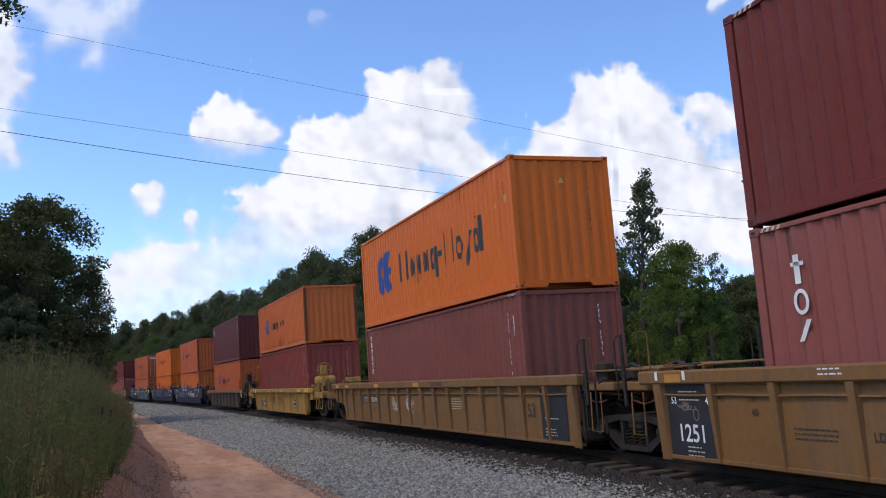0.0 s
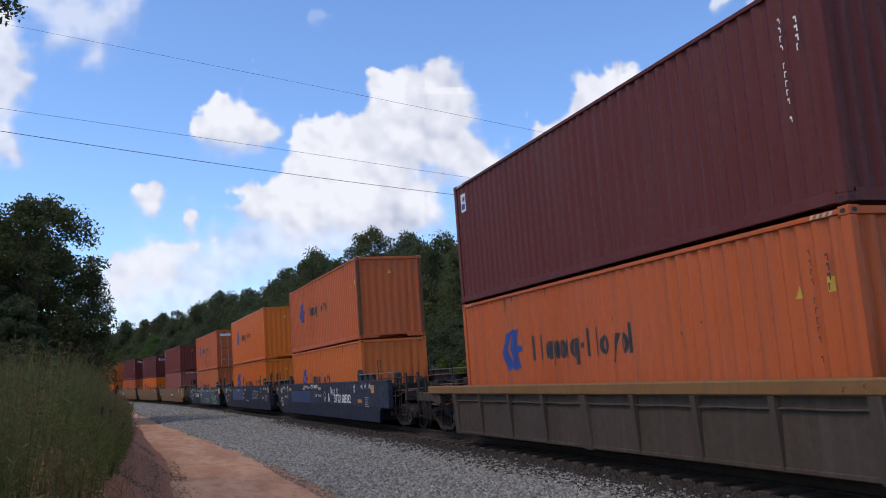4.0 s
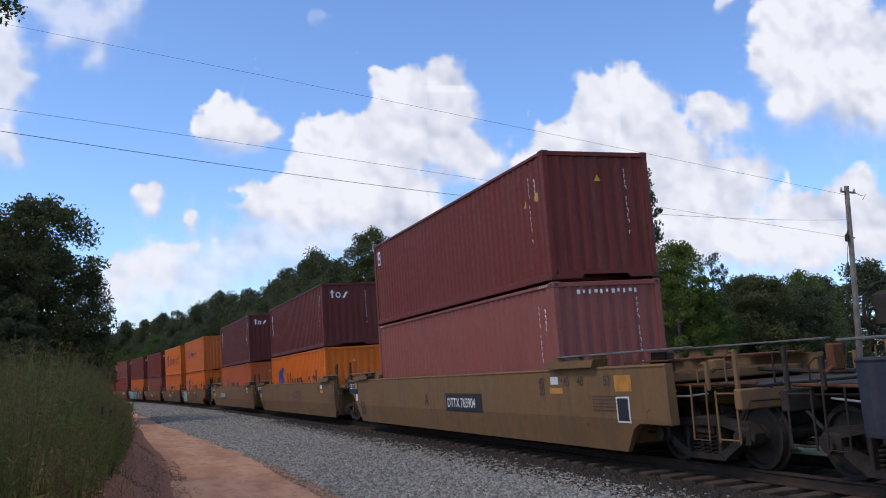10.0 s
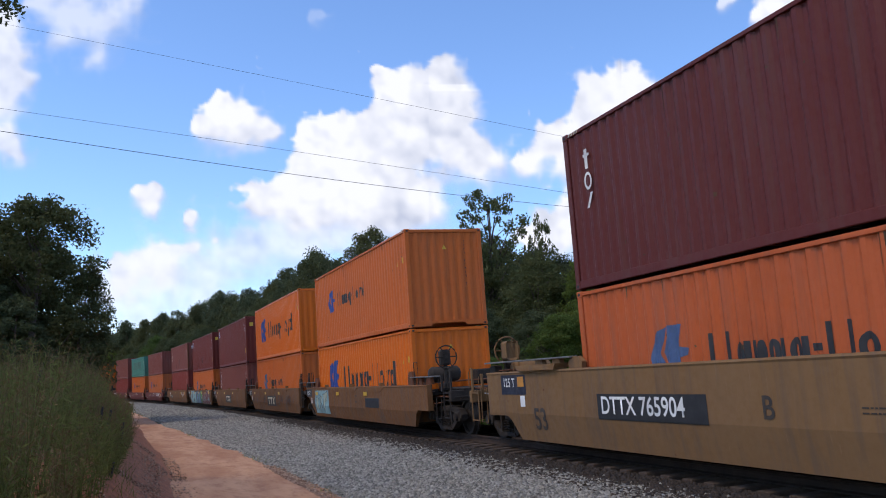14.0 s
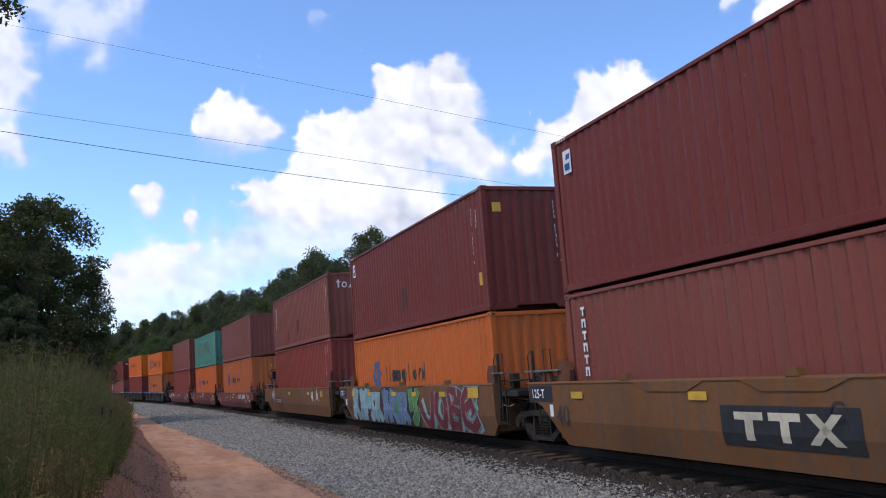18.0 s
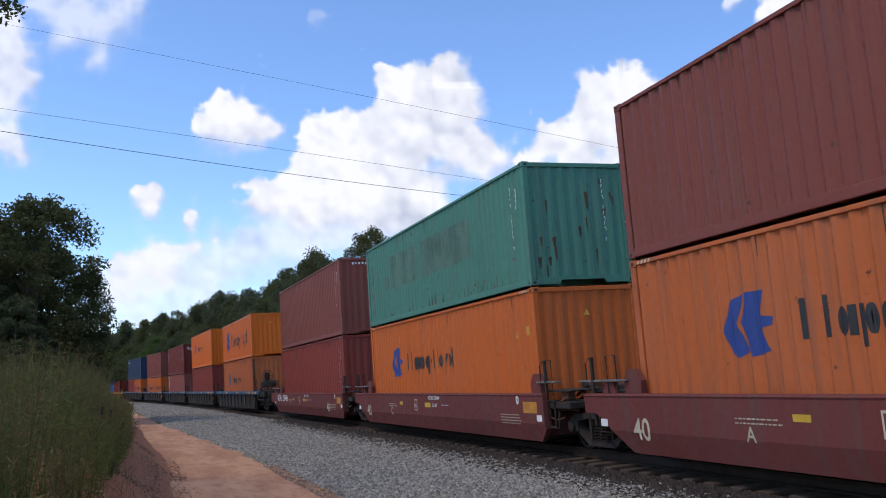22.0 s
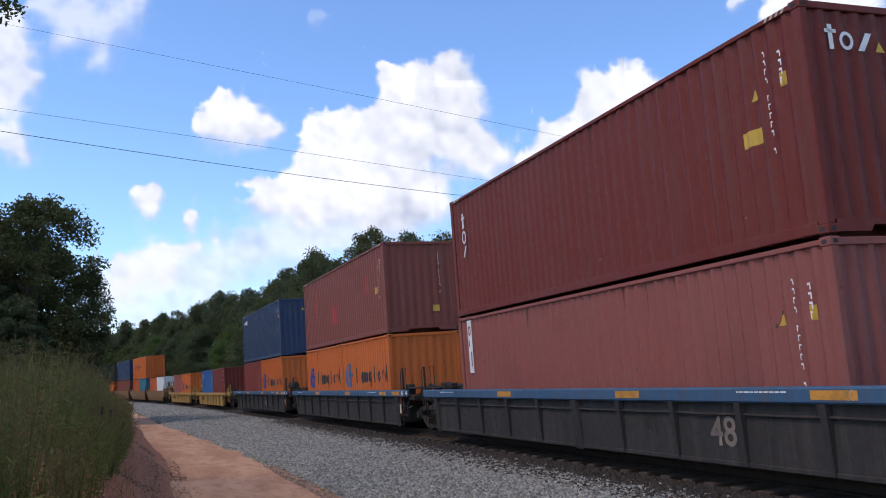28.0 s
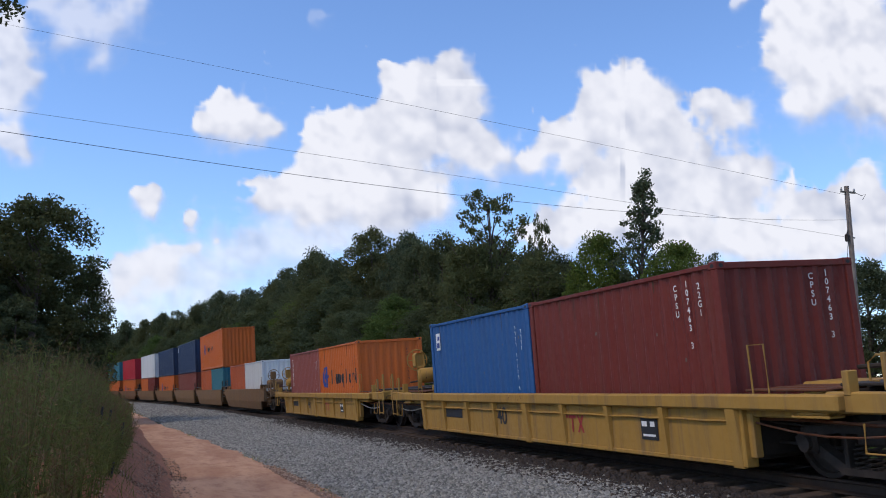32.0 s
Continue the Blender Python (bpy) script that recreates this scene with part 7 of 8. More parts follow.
def tree_meshes(kind, seed):
    """Trunk with limbs, and crown, of a tree about 12 m high that stands at the origin."""
    rng = np.random.default_rng(seed)
    wood = Shape()
    centres, radii = [], []
    lean = rng.normal(0, 0.25, 2)
    H = 12.0
    spine = [(lean[0] * q * q, lean[1] * q * q, H * q) for q in (0, 0.2, 0.45, 0.7, 0.9)]
    wood.tube(spine, [0.26, 0.2, 0.15, 0.09, 0.03], 8)
    if kind == "broad":
        env = [(0.06, 0.55), (0.2, 0.9), (0.4, 1.0), (0.65, 0.9), (0.85, 0.6), (1.0, 0.2)]
        wide, count, per, leaf = 3.7, 240, 130, 0.092
    elif kind == "pine":
        env = [(0.30, 0.25), (0.45, 0.75), (0.6, 0.95), (0.8, 0.85), (0.92, 0.55), (1.0, 0.2)]
        wide, count, per, leaf = 2.7, 160, 120, 0.092
    elif kind == "spire":
        env = [(0.10, 0.95), (0.3, 1.0), (0.5, 0.75), (0.7, 0.5), (0.88, 0.26), (1.0, 0.08)]
        wide, count, per, leaf = 3.0, 240, 50, 0.085
    elif kind == "open":
        env = [(0.42, 0.4), (0.58, 0.85), (0.75, 1.0), (0.9, 0.85), (1.0, 0.45)]
        wide, count, per, leaf = 3.2, 120, 60, 0.10
    elif kind == "twiggy":
        env = [(0.15, 0.4), (0.4, 0.9), (0.65, 1.0), (0.85, 0.9), (1.0, 0.5)]
        wide, count, per, leaf = 3.2, 110, 120, 0.055
    else:
        env = [(0.02, 0.8), (0.25, 1.0), (0.55, 0.9), (0.8, 0.6), (1.0, 0.25)]
        wide, count, per, leaf = 4.4, 120, 120, 0.14
    for i in range(count):
        q = rng.uniform(env[0][0], 1.0)
        r = wide * float(np.interp(q, [e[0] for e in env], [e[1] for e in env])) * math.sqrt(rng.uniform(0.12, 1.0)) * rng.uniform(0.8, 1.12)
        a = rng.uniform(0, 2 * math.pi)
        c = (lean[0] * q * q + r * math.cos(a), lean[1] * q * q + r * math.sin(a), H * q + rng.normal(0, 0.2))
        centres.append(c)
        radii.append(rng.uniform(0.45, 0.95) * {"spire": 0.5, "open": 0.62, "twiggy": 0.62}.get(kind, 1.0))
        if i % (4 if kind in ("spire", "open", "twiggy") else 9) == 0 and q > 0.15:
            z0 = H * max(0.1, q - r / (H * 0.9))
            p0 = (lean[0] * (z0 / H) ** 2, lean[1] * (z0 / H) ** 2, z0)
            m = tuple(0.5 * (p0[k] + c[k]) + (0.15 if k == 2 else 0) for k in range(3))
            wood.tube([p0, m, c], [0.07, 0.045, 0.015], 5)
    return wood.mesh("trunk", True), quad_mesh("crown", leaf_cloud(centres, radii, per, leaf, rng))


TREES = {}


def tree(kind, seed, x, y, z, height, wide, words, leaf, group="trees along the line", name="tree"):
    key = (kind, seed)
    if key not in TREES:
        TREES[key] = tree_meshes(kind, seed)
    ob = thing(name, words, "tree" if name != "bush" else "bush", group)
    k = height / 12.0
    ob.location, ob.scale = (x, y, z), (k * wide, k * wide, k)
    ob.rotation_euler = (0, 0, (seed * 1.7 + x * 0.37 + y * 0.21) % 6.28)
    part("trunk", TREES[key][0], BARK, ob)
    part("crown", TREES[key][1], leaf, ob)
    return ob


def plant_woods():
    rng = random.Random(11)
    # skyline along the far side: (arc length, top above the rails)
    sky_line = [(30, 5.5), (40, 7.0), (50, 8.8), (60, 10.8), (66, 12.6), (72, 14.2), (80, 16.2), (90, 18.1), (100, 20.4), (120, 19.9), (142, 19.2), (170, 19.2), (200, 18.6), (230, 18.6), (260, 17.8), (300, 17.6)]
    s = 50.0
    while s < 330:
        top = float(np.interp(s, [a for a, b in sky_line], [b for a, b in sky_line]))
        p = beside(s, 22 + rng.uniform(-1.5, 2.0), -1.0)
        tree("pine" if rng.random() < 0.75 else "broad", rng.randrange(4), *p, (top + 1.0) * rng.choice((0.90, 0.95, 0.98, 1.01, 1.05)), rng.uniform(0.75, 1.0), "tall dark green pine in a dense wood", LEAF_PINE, name="pine_tree")
        s += rng.uniform(3.2, 5.0)
    s = 46.0
    while s < 300:
        top = float(np.interp(s, [a for a, b in sky_line], [b for a, b in sky_line])) * 0.62
        p = beside(s, 14.5 + rng.uniform(-1.5, 2.0), -0.95)
        tree("broad", 4 + rng.randrange(4), *p, (top + 0.9) * rng.uniform(0.8, 1.12), rng.uniform(1.05, 1.35), "leafy green tree at the edge of a wood", LEAF if rng.random() < 0.8 else LEAF_LIGHT, name="broadleaf_tree")
        s += rng.uniform(3.0, 4.6)
    s = 55.0
    while s < 300:
        top = float(np.interp(s, [a for a, b in sky_line], [b for a, b in sky_line])) * 0.92
        p = beside(s, 30 + rng.uniform(-1.5, 2.0), -1.0)
        tree("pine", rng.randrange(4), *p, (top + 1.0) * rng.uniform(0.9, 1.05), 1.15, "tall dark green pine in a dense wood", LEAF_PINE, name="pine_tree")
        s += rng.uniform(5.0, 7.0)
    # nearer trees that stand out behind the train
    tree("open", 20, 25.2, 62.4, -0.9, 17.6, 0.75, "tall thin-crowned tree with gaps of sky between its branches", LEAF, name="broadleaf_tree")
    tree("open", 21, 27.9, 58.7, -0.9, 14.9, 0.36, "thin-crowned tree with one long side branch", LEAF, name="broadleaf_tree")
    tree("broad", 5, 23.5, 62.0, -0.9, 12.8, 1.0, "leafy green tree beside the line", LEAF, name="broadleaf_tree")
    tree("broad", 6, 26.2, 56.0, -0.9, 11.5, 0.95, "leafy green tree beside the line", LEAF, name="broadleaf_tree")
    tree("broad", 7, 28.4, 51.0, -0.9, 12.4, 0.8, "leafy green tree beside the line", LEAF_LIGHT, name="broadleaf_tree")
    tree("spire", 22, 29.4, 47.7, -0.9, 15.6, 0.86, "tall pointed conifer with open branches", LEAF_PINE, name="conifer_tree")
    tree("broad", 4, 29.0, 43.0, -0.9, 10.3, 0.95, "bright green rounded tree behind the train", LEAF_LIGHT, name="broadleaf_tree")
    tree("broad", 6, 30.9, 42.6, -0.9, 7.6, 0.7, "bright green rounded tree behind the train", LEAF_LIGHT, name="broadleaf_tree")
    tree("open", 23, 31.6, 43.2, -0.9, 9.9, 0.42, "half-bare thin tree behind the train", LEAF_PINE, name="broadleaf_tree")
    tree("broad", 5, 25.0, 46.5, -0.9, 7.0, 1.1, "low green tree beside the line", LEAF_LIGHT, name="broadleaf_tree")
    for i in range(13):
        a = radians(26.5 + i * 1.25)
        d = 66 + rng.uniform(-4, 6)
        tree("broad", 4 + i % 4, d * math.sin(a), d * math.cos(a), -1.1, rng.uniform(8.6, 10.0), 1.2, "dense dark green tree behind the trackside trees", LEAF, "far wood", "broadleaf_tree")
    # the far wood on the open side
    for i in range(26):
        a = radians(38 + i * 1.75)
        d = 96 + rng.uniform(-9, 12)
        tree("broad" if i % 3 else "pine", rng.randrange(4), d * math.sin(a), d * math.cos(a), -1.2, 13.5 * rng.uniform(0.9, 1.04), 1.25, "distant dark green tree of a far wood", LEAF if i % 2 else LEAF_PINE, "far wood", "distant_tree")
    tree("broad", 6, 74 * math.sin(radians(41.6)), 74 * math.cos(radians(41.6)), -1.2, 11.4, 0.95, "bright green rounded tree before a far wood", LEAF_LIGHT, "far wood", "broadleaf_tree")
    for i in range(12):
        a = radians(41 + i * 3.4)
        d = 74 + rng.uniform(-6, 6)
        tree("bush", 30, d * math.sin(a), d * math.cos(a), -1.2, 6.0 * rng.uniform(0.8, 1.2), 1.3, "green bush before a far wood", LEAF_LIGHT if i % 3 == 0 else LEAF, "far wood", "bush")
    for i in range(34):
        s = 20 + i * 3.2
        p = beside(s, 11.2 + rng.uniform(-1.2, 1.2), -0.95)
        tree("bush", 30 + i % 2, *p, rng.uniform(2.2, 4.2) * (0.75 if s < 45 else 1.0), 1.5, "green bush beside the railway line", LEAF_LIGHT if rng.random() < 0.4 else LEAF, "bushes along the line", "bush")
    # near side
    tree("broad", 24, -5.9, 49.6, -0.3, 11.5, 1.08, "large dense dark green tree beside the road", LEAF_DEEP, "trees on the near side", "broadleaf_tree")
    tree("broad", 25, -10.8, 50.5, -0.3, 11.9, 1.1, "large dense dark green tree beside the road", LEAF_DEEP, "trees on the near side", "broadleaf_tree")
    tree("broad", 7, -9.4, 54.0, -0.3, 11.6, 1.2, "large dense dark green tree beside the road", LEAF_DEEP, "trees on the near side", "broadleaf_tree")
    tree("broad", 6, -6.6, 55.0, -0.3, 10.4, 1.05, "large dense dark green tree beside the road", LEAF_DEEP, "trees on the near side", "broadleaf_tree")
    tree("broad", 24, -8.6, 47.5, -0.3, 8.2, 1.15, "dense dark green tree behind the weeds", LEAF_DEEP, "trees on the near side", "broadleaf_tree")
    tree("bush", 30, -6.0, 45.0, 0.0, 5.2, 1.1, "dense green bush under a large tree", LEAF_DEEP, "trees on the near side", "bush")
    tree("bush", 31, -10.0, 44.0, 0.0, 5.4, 1.1, "dense green bush under a large tree", LEAF_DEEP, "trees on the near side", "bush")
    tree("broad", 26, -3.6, 49.2, -0.3, 7.5, 0.82, "dense dark green tree behind the weeds", LEAF_DEEP, "trees on the near side", "broadleaf_tree")
    for i in range(16):
        s = 74 + i * 9
        p = beside(s, -13.5 - rng.uniform(0, 4) - 0.012 * (s - 74), -0.4)
        tree("broad", 4 + i % 4, *p, (7.2 + 0.035 * (s - 74)) * rng.uniform(0.9, 1.15), 1.15, "dark green tree where the line bends", LEAF_DEEP, "trees on the near side", "broadleaf_tree")
    for i in range(14):
        p = beside(24 + i * 3.2, -16 - rng.uniform(0, 4), 0.2)
        tree("bush", 30 + i % 2, *p, rng.uniform(2.0, 3.4), 1.4, "green bush behind tall weeds", LEAF if i % 3 else LEAF_LIGHT, "trees on the near side", "bush")
    tree("twiggy", 27, -5.5, 13.8, -0.2, 10.1, 1.16, "tree whose outer twigs reach over the road", LEAF_DEEP, "trees on the near side", "broadleaf_tree")


plant_woods()


# ---------------------------------------------------------------- tall weeds on the bank
def weeds():
    """Wispy stems with thin leaves; some plants have gone brown."""
    rng = np.random.default_rng(3)
    n, per = 10500, 30
    s = 7.5 + 52 * rng.random(n) ** 1.4
    side = -9.12 - 8.0 * rng.random(n) ** 1.3 - 0.4 * np.clip((12 - s) / 5, 0, 1) + 0.35 * np.clip((s - 25) / 20, 0, 1) + np.array([0.8 * toe(p) for p in s])
    foot = np.array([beside(p, q, ground_height(p, q)) for p, q in zip(s, side)])
    tall = rng.uniform(0.6, 1.3, n) * np.where(side > -9.6, 0.55, 1.0)
    lean = np.stack([rng.normal(0, 0.14, n), rng.normal(0, 0.14, n), np.ones(n)], 1) * tall[:, None]
    patch = np.array([noise.noise((p * 0.22, q * 0.3, 5.0)) for p, q in zip(s, side)])
    brown = patch + rng.normal(0, 0.20, n) + 0.14 * np.clip((side + 11.5) / 2, -1, 1) > -0.02

    def blades(pick, count, lo, hi, length, width, rise):
        k = np.repeat(np.nonzero(pick)[0], count)
        q = rng.uniform(lo, hi, (len(k), 1))
        c = foot[k] + lean[k] * q
        d = rng.normal(size=(len(k), 3)) * np.array([1, 1, 0.6]) + np.array([0, 0, rise])
        d = d / np.linalg.norm(d, axis=1, keepdims=True) * rng.uniform(0.5, 1.2, (len(k), 1)) * length
        e = np.cross(d, rng.normal(size=(len(k), 3)))
        e = e / (np.linalg.norm(e, axis=1, keepdims=True) + 1e-9) * width * rng.uniform(0.6, 1.3, (len(k), 1))
        return np.stack([c, c + d * 0.5 + e, c + d, c + d * 0.5 - e], 1).reshape(-1, 3)

    w = np.array([0.004, 0, 0])
    stems = np.stack([foot - w, foot + w, foot + lean + w * 0.4, foot + lean - w * 0.4], 1).reshape(-1, 3)
    green = np.concatenate([blades(~brown, per, 0.02, 1.0, 0.11, 0.0052, 0.7), blades(brown, per // 2, 0.02, 0.6, 0.12, 0.006, 0.7), stems])
    dry = np.concatenate([blades(brown, per + 8, 0.45, 1.10, 0.07, 0.0036, 0.9), blades(~brown, 9, 0.75, 1.08, 0.06, 0.003, 1.2)])
    thing("weeds", "tall wispy green weeds and grass on the bank", "weeds", kind="stuff", me=quad_mesh("weeds", green), material=WEED)
    thing("seed_heads", "brown dry tops of the tall weeds", "weeds", kind="stuff", me=quad_mesh("seed_heads", dry), material=SEED_HEAD)
    low = []
    for k in range(6000):
        s1 = 9 + 60 * rng.random()
        d1 = (-8.85 - 0.75 * rng.random() ** 0.7) if k % 3 else (-5.65 + edge_shift(s1) - 0.35 * rng.random())
        if k % 3 == 0 and noise.noise((s1 * 0.25, 0, 3)) < 0.1:
            continue
        p = beside(s1, d1, (ground_height(s1, d1) if d1 < -7 else -0.64) - 0.01)
        d = Vector((rng.normal(0, 0.05), rng.normal(0, 0.05), rng.uniform(0.05, 0.20 if k % 3 else 0.10)))
        e = Vector((rng.normal(), rng.normal(), 0)).normalized() * 0.006
        low += [tuple(p - e), tuple(p + e), tuple(p + d + e * 0.2), tuple(p + d - e * 0.2)]
    thing("verge_grass", "short grass at the road's edges", "grass", kind="stuff", me=quad_mesh("verge_grass", np.array(low)), material=WEED)
    for s1, d1, h in ((13.7, -9.42, 0.66), (13.3, -9.30, 0.70), (13.9, -9.72, 0.66), (11.6, -9.20, 0.22), (15.0, -9.13, 0.55), (14.0, -10.3, 1.05)):
        p = beside(s1, d1, ground_height(s1, d1) - 0.03)
        sh = Shape().tube([(0, 0, 0), (0.02, 0.01, h * 0.5), (0.05, -0.02, h)], [0.030, 0.030, 0.014], 6)
        ob = thing("dead_stalk", "dark dead stalk standing in the weeds", "stalk", "dead stalks", me=sh.mesh("dead_stalk"), material=SHADOW_BLACK)
        ob.location = p


weeds()


# ---------------------------------------------------------------- pole and wires
def pole_and_wires():
    foot = Vector((28.66, 29.31, -1.25))
    pole = thing("utility_pole", "weathered wooden utility pole with a short crossarm", "pole")
    pole.location = foot
    part("shaft", Shape().tube([(0, 0, -0.1), (0.03, 0, 5), (0, 0, 11.2)], [0.15, 0.125, 0.10], 10).mesh("shaft", True), POLE_WOOD, pole)
    part("crossarm", Shape().soft(-0.34, 0.46, -0.04, 0.04, 10.90, 10.98, 0.01).mesh("crossarm"), POLE_WOOD, pole)
    for x in (-0.30, 0.40):
        part("insulator", Shape().tube([(x, 0, 10.98), (x, 0, 11.04), (x, 0, 11.12)], [0.03, 0.05, 0.03], 8).mesh("insulator"), BAR_STEEL, pole)
    part("arm_brace", Shape().tube([(0.46, 0, 10.94), (0.80, 0, 10.84), (1.05, 0, 10.92), (0.85, 0, 10.66)], 0.014, 6).mesh("arm_brace"), STEEL_DARK, pole)
    part("street_light", Shape().soft(-0.26, -0.09, -0.09, 0.09, 8.72, 9.05, 0.04).tube([(-0.18, 0, 9.05), (-0.1, 0, 9.22), (0, 0, 9.22)], 0.03, 6).mesh("street_light"), STEEL_DARK, pole, "small grey can on the pole")
    part("bracket", Shape().tube([(0.05, 0, 8.9), (0.25, 0, 8.9)], 0.03, 6).mesh("bracket"), STEEL_DARK, pole)
    part("guy_wire", Shape().tube([(-0.02, -0.1, 10.3), (-0.9, -0.4, 6.0), (-1.8, -0.8, 0.0)], 0.012, 5).mesh("guy_wire"), WIRE_METAL, pole)

    def span(high, way, far, sag):
        a, b = foot + Vector((0, 0, high)), EYE + Vector(way) * far
        pts = []
        for i in range(41):
            q = i / 40 * 1.2
            p = a.lerp(b, q)
            p.z -= sag * 4 * q * (1 - q)
            pts.append(p)
        thing("overhead_wire", "thin dark overhead power wire", "wire", "overhead wires", me=Shape().tube(pts, 0.006, 5).mesh("overhead_wire"), material=WIRE_METAL)

    span(10.8, (-0.1612, 0.9869, 0.3933), 38.0, -0.05)
    span(8.9, (-0.1649, 0.9863, 0.2987), 32.0, -0.08)
    span(9.7, (-0.1631, 0.9866, 0.2739), 17.0, 0.5)


pole_and_wires()


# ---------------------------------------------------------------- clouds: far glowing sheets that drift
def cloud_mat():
    m, nt, b = nodes_of("glowing_cloud")
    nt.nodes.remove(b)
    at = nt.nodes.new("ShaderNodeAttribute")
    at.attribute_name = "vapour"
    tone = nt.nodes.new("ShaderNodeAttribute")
    tone.attribute_name = "painted_tone"
    # emission stands for sunlight; the tone picks lit white or shaded grey
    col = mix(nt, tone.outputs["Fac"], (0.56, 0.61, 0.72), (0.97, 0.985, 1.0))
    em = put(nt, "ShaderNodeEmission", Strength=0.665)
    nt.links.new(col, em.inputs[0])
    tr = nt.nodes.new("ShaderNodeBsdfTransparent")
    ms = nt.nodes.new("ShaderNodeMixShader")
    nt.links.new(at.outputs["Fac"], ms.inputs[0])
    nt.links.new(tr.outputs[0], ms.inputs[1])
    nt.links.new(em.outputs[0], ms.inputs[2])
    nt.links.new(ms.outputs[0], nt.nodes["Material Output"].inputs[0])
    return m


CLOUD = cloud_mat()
DRIFTERS = []
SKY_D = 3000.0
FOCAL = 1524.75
LATTICE = np.random.default_rng(12).random((257, 257))


def billow(X, Y, size, octaves, seed, ridged=False):
    """Fractal value noise in 0..1."""
    out, amp, total = np.zeros_like(X), 1.0, 0.0
    for o in range(octaves):
        x, y = X / size + seed * 3.7 + o * 17.3, Y / size + seed * 9.1 + o * 5.9
        i, j = np.floor(x).astype(int), np.floor(y).astype(int)
        fx, fy = x - i, y - j
        fx, fy = fx * fx * (3 - 2 * fx), fy * fy * (3 - 2 * fy)
        i, j = i % 256, j % 256
        n = (LATTICE[j, i] * (1 - fx) + LATTICE[j, i + 1] * fx) * (1 - fy) + (LATTICE[j + 1, i] * (1 - fx) + LATTICE[j + 1, i + 1] * fx) * fy
        out += amp * (np.abs(2 * n - 1) if ridged else n)
        total += amp
        amp, size = amp * 0.55, size * 0.5
    return out / total


def smooth(x, lo, hi):
    q = np.clip((x - lo) / (hi - lo), 0, 1)
    return q * q * (3 - 2 * q)


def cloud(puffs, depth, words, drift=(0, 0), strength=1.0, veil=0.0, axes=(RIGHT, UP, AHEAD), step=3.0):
    """puffs: (across, down, radius) on the far sky sheet. The sheet is a fine grid that holds how dense the cloud is
    and its painted lit or shaded tone.
    """
    k = SKY_D * (depth + 0.004 * len(DRIFTERS)) / FOCAL
    x0, x1 = min(p[0] - p[2] for p in puffs) - 40, max(p[0] + p[2] for p in puffs) + 40
    y0, y1 = min(p[1] - p[2] for p in puffs) - 40, max(p[1] + p[2] for p in puffs) + 40
    xs, ys = np.arange(x0, x1, step), np.arange(y0, y1, step)
    X, Y = np.meshgrid(xs, ys)
    seed = len(words) + len(puffs)
    wx, wy = billow(X, Y, 60, 3, seed + 1) - 0.5, billow(X, Y, 60, 3, seed + 2) - 0.5
    PX, PY = X + 44 * wx, Y + 44 * wy
    gap, low, lee, most = (np.ones_like(X), np.zeros_like(X), np.zeros_like(X), np.zeros_like(X))
    for x, y, r in puffs:
        g = np.exp(-((PX - x) ** 2 + (PY - y) ** 2) / (0.80 * r) ** 2)
        gap *= 1 - g
        low += g * (PY - y) / r
        lee += g * (PX - x) / r
        most += g
    low, lee = low / (most + 0.02), lee / (most + 0.02)
    dens = 1 - gap
    puffy = 1 - billow(X, Y, 40, 3, seed + 5, True)
    fine = billow(X, Y, 30, 3, seed + 6)
    field = dens - 0.40 + (0.62 * (puffy - 0.66) + 0.40 * (fine - 0.5)) * (1.1 - 0.5 * dens)
    soft = 0.12 + 0.80 * smooth(low, -0.1, 0.7) + 0.40 * smooth(lee, 0.05, 0.7) + veil
    alpha = smooth(field, -0.10 - 0.25 * soft, soft) * strength
    edge = np.minimum.reduce([X - x0, x1 - X, Y - y0, y1 - Y])
    alpha *= smooth(edge, 0, 26)
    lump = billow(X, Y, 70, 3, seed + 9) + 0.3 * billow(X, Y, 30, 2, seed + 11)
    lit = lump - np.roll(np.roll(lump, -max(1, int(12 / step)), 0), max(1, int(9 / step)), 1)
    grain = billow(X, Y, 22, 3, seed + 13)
    # painted shading: bright sunward lumps, greyer undersides and lee sides
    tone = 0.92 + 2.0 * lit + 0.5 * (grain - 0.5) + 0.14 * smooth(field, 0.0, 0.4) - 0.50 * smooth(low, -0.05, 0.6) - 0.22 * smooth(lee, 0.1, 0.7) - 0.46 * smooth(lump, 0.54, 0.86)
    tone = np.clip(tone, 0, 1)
    cx, cy = (x0 + x1) / 2, (y0 + y1) / 2
    v = np.stack([(X - cx) * k, -(Y - cy) * k, np.zeros_like(X)], -1).reshape(-1, 3)
    w, h = len(xs), len(ys)
    idx = np.arange(w * h).reshape(h, w)
    f = np.stack([idx[:-1, :-1], idx[1:, :-1], idx[1:, 1:], idx[:-1, 1:]], -1).reshape(-1)
    me = raw_mesh("cloud", v, f, 4)
    for name, values in (("vapour", alpha), ("painted_tone", tone)):
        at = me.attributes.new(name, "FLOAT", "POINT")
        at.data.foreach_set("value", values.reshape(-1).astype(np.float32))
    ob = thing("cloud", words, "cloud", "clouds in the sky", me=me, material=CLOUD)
    ob.visible_shadow = False

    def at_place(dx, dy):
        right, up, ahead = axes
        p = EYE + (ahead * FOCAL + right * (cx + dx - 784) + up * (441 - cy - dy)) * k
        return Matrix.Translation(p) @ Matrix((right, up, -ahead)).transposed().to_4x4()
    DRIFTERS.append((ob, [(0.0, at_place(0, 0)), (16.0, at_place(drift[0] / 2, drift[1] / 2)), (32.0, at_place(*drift))]))


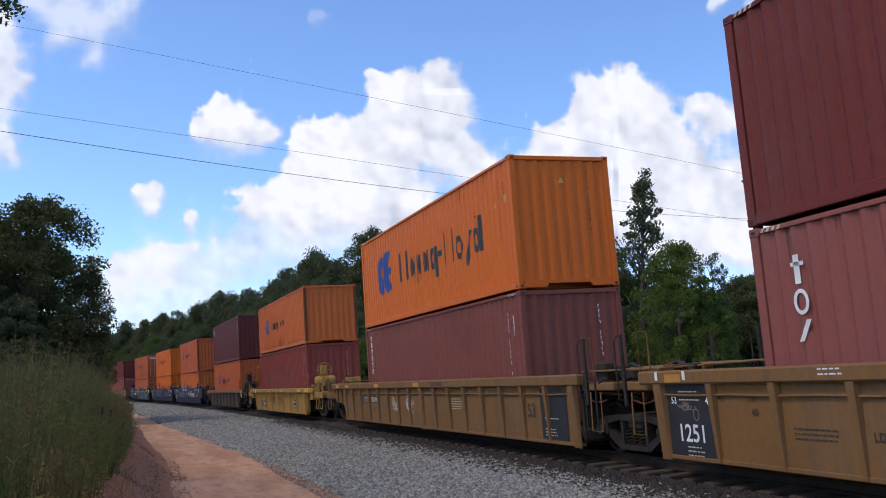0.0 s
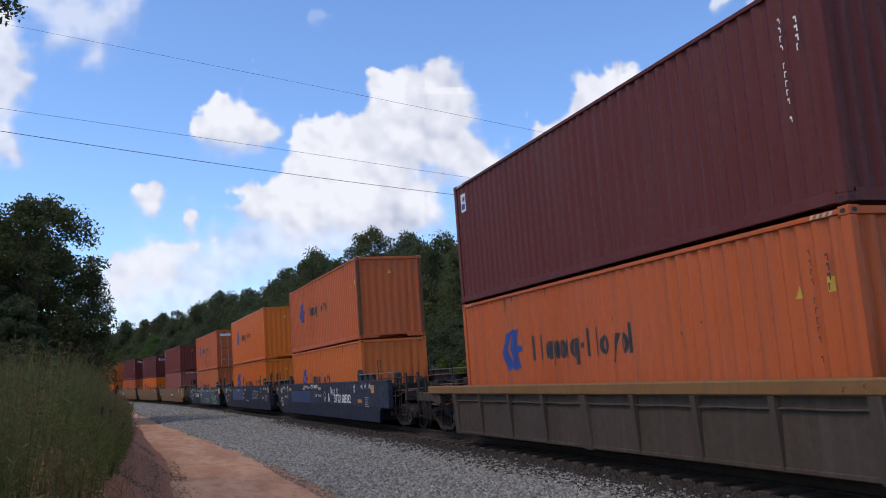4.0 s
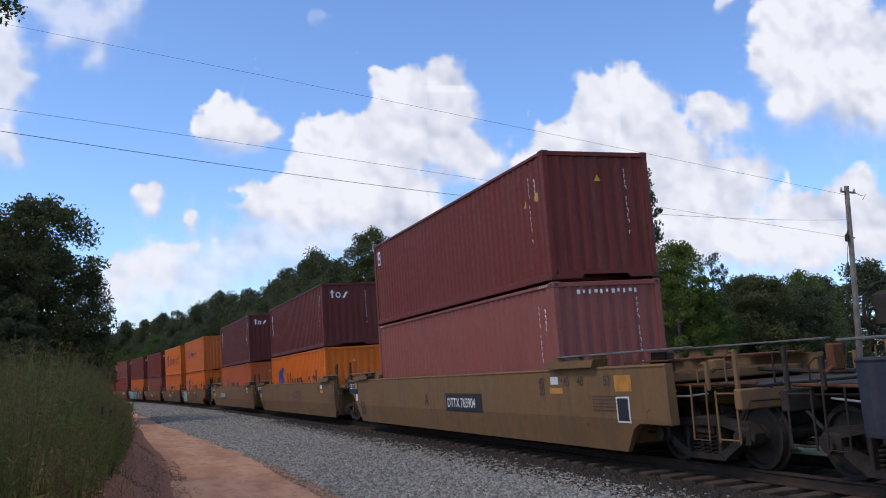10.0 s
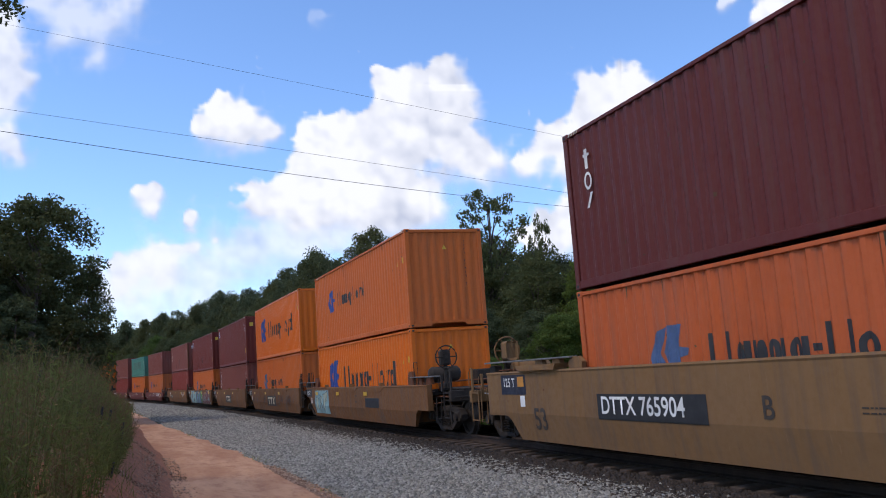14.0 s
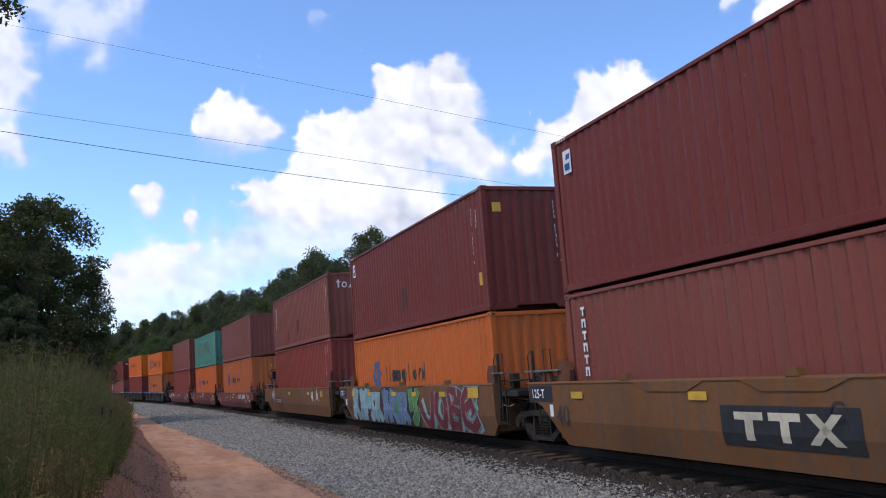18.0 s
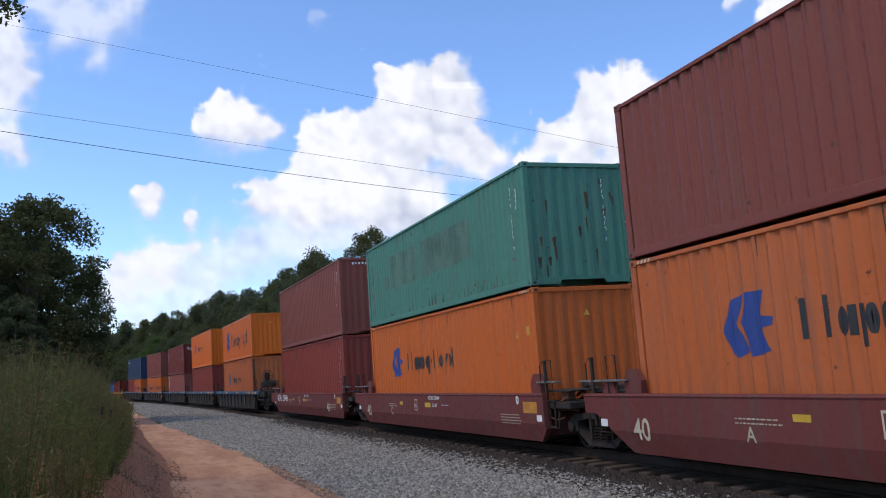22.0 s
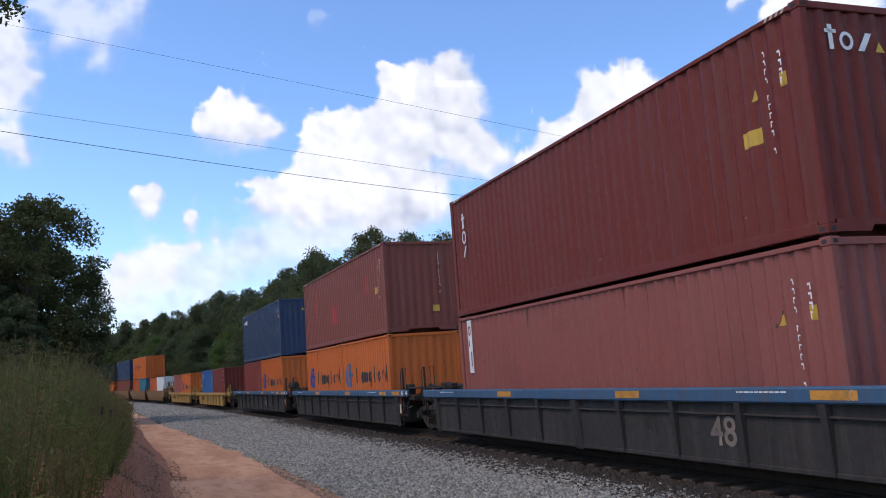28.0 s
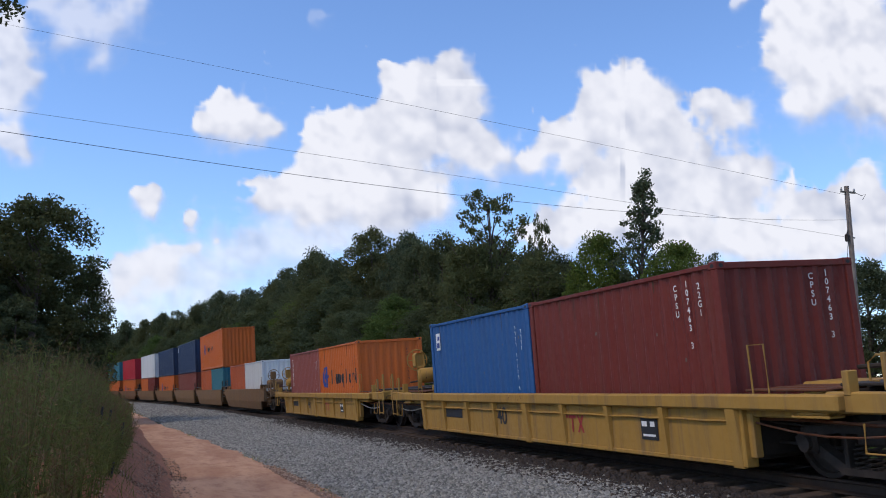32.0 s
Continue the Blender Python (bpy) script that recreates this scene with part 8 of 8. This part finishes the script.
def clouds():
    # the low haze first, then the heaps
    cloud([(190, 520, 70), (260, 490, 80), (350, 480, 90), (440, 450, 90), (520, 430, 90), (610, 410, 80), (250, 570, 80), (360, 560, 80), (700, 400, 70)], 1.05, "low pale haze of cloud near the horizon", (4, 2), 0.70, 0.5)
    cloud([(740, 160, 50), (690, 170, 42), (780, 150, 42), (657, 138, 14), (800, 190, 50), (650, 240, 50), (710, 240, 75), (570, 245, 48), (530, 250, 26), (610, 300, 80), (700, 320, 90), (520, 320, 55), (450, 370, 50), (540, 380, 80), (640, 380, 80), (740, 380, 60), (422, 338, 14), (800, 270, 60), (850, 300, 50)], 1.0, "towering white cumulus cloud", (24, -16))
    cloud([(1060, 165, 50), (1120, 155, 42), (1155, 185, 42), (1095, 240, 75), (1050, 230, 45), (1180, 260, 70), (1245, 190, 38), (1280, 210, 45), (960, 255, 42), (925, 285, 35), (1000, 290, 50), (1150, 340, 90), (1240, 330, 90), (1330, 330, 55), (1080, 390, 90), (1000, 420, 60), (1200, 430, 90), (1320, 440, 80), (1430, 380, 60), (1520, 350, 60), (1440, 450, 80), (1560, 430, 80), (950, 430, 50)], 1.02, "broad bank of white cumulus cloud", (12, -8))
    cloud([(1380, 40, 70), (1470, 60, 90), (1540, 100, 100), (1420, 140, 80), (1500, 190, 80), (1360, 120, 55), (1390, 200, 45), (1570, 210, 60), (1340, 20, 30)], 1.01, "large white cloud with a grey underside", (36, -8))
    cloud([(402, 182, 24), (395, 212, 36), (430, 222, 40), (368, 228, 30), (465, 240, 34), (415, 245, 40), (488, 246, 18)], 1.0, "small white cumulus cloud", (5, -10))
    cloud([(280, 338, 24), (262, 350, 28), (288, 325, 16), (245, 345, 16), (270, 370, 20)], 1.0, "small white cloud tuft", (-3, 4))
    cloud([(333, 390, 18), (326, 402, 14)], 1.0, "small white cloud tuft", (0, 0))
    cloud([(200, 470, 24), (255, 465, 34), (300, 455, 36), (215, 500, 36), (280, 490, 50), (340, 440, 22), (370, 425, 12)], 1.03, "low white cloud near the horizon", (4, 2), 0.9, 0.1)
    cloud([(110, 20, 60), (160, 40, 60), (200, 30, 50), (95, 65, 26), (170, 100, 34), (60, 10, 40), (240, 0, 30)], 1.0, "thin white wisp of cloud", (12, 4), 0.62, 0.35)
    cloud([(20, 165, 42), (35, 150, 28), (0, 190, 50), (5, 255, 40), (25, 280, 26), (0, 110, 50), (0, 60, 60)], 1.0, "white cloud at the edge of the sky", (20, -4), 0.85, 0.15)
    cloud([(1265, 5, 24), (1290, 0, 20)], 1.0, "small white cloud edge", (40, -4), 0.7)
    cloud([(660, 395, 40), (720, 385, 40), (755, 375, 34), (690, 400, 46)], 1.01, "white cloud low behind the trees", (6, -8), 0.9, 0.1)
    # broken cloud carried on out of view: glowing sheets added to whiten ambient light
    rng = random.Random(21)
    for turned, high in ((-75, 22), (-115, 28), (-155, 24), (165, 30), (125, 26), (80, 24), (-95, 55), (-20, 62), (60, 58), (140, 60), (-150, 62), (100, 84)):
        a, e = radians(turned), radians(high)
        flat = Vector((AHEAD.x, AHEAD.y, 0)).normalized()
        over = Vector((flat.y, -flat.x, 0))
        ahead = (flat * math.cos(a) + over * math.sin(a)) * math.cos(e) + Vector((0, 0, math.sin(e)))
        right = (over * math.cos(a) - flat * math.sin(a)).normalized()
        up = right.cross(ahead).normalized()
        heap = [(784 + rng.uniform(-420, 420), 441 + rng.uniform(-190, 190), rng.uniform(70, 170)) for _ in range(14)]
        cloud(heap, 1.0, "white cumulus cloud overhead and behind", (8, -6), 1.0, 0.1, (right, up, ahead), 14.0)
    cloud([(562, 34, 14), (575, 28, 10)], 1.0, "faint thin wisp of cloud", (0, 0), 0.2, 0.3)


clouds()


# ---------------------------------------------------------------- sleepers, last
def sleepers():
    me = Shape().soft(-0.115, 0.115, -1.3, 1.3, -0.34, -0.165, 0.012).mesh("sleeper")
    rng = random.Random(2)
    rest = Shape()
    for k in range(-60, 260):
        s = k * 0.56
        m = seat(s, 0.3) @ pose(0, rng.uniform(-0.03, 0.03), rng.uniform(-0.006, 0.004), 0, 0, rng.uniform(-0.7, 0.7))
        if 0 <= k < 200:
            ob = part("sleeper", me, TIE_WOOD, bed)
            ob.matrix_basis = m
        else:
            b = Shape().box(-0.115, 0.115, -1.3, 1.3, -0.34, -0.165)
            rest.add([tuple(m @ Vector(p)) for p in b.v], b.f)
    ob = part("sleepers", rest.mesh("sleepers"), TIE_WOOD, bed)
    tagged(ob, kind="stuff")


sleepers()

motions()
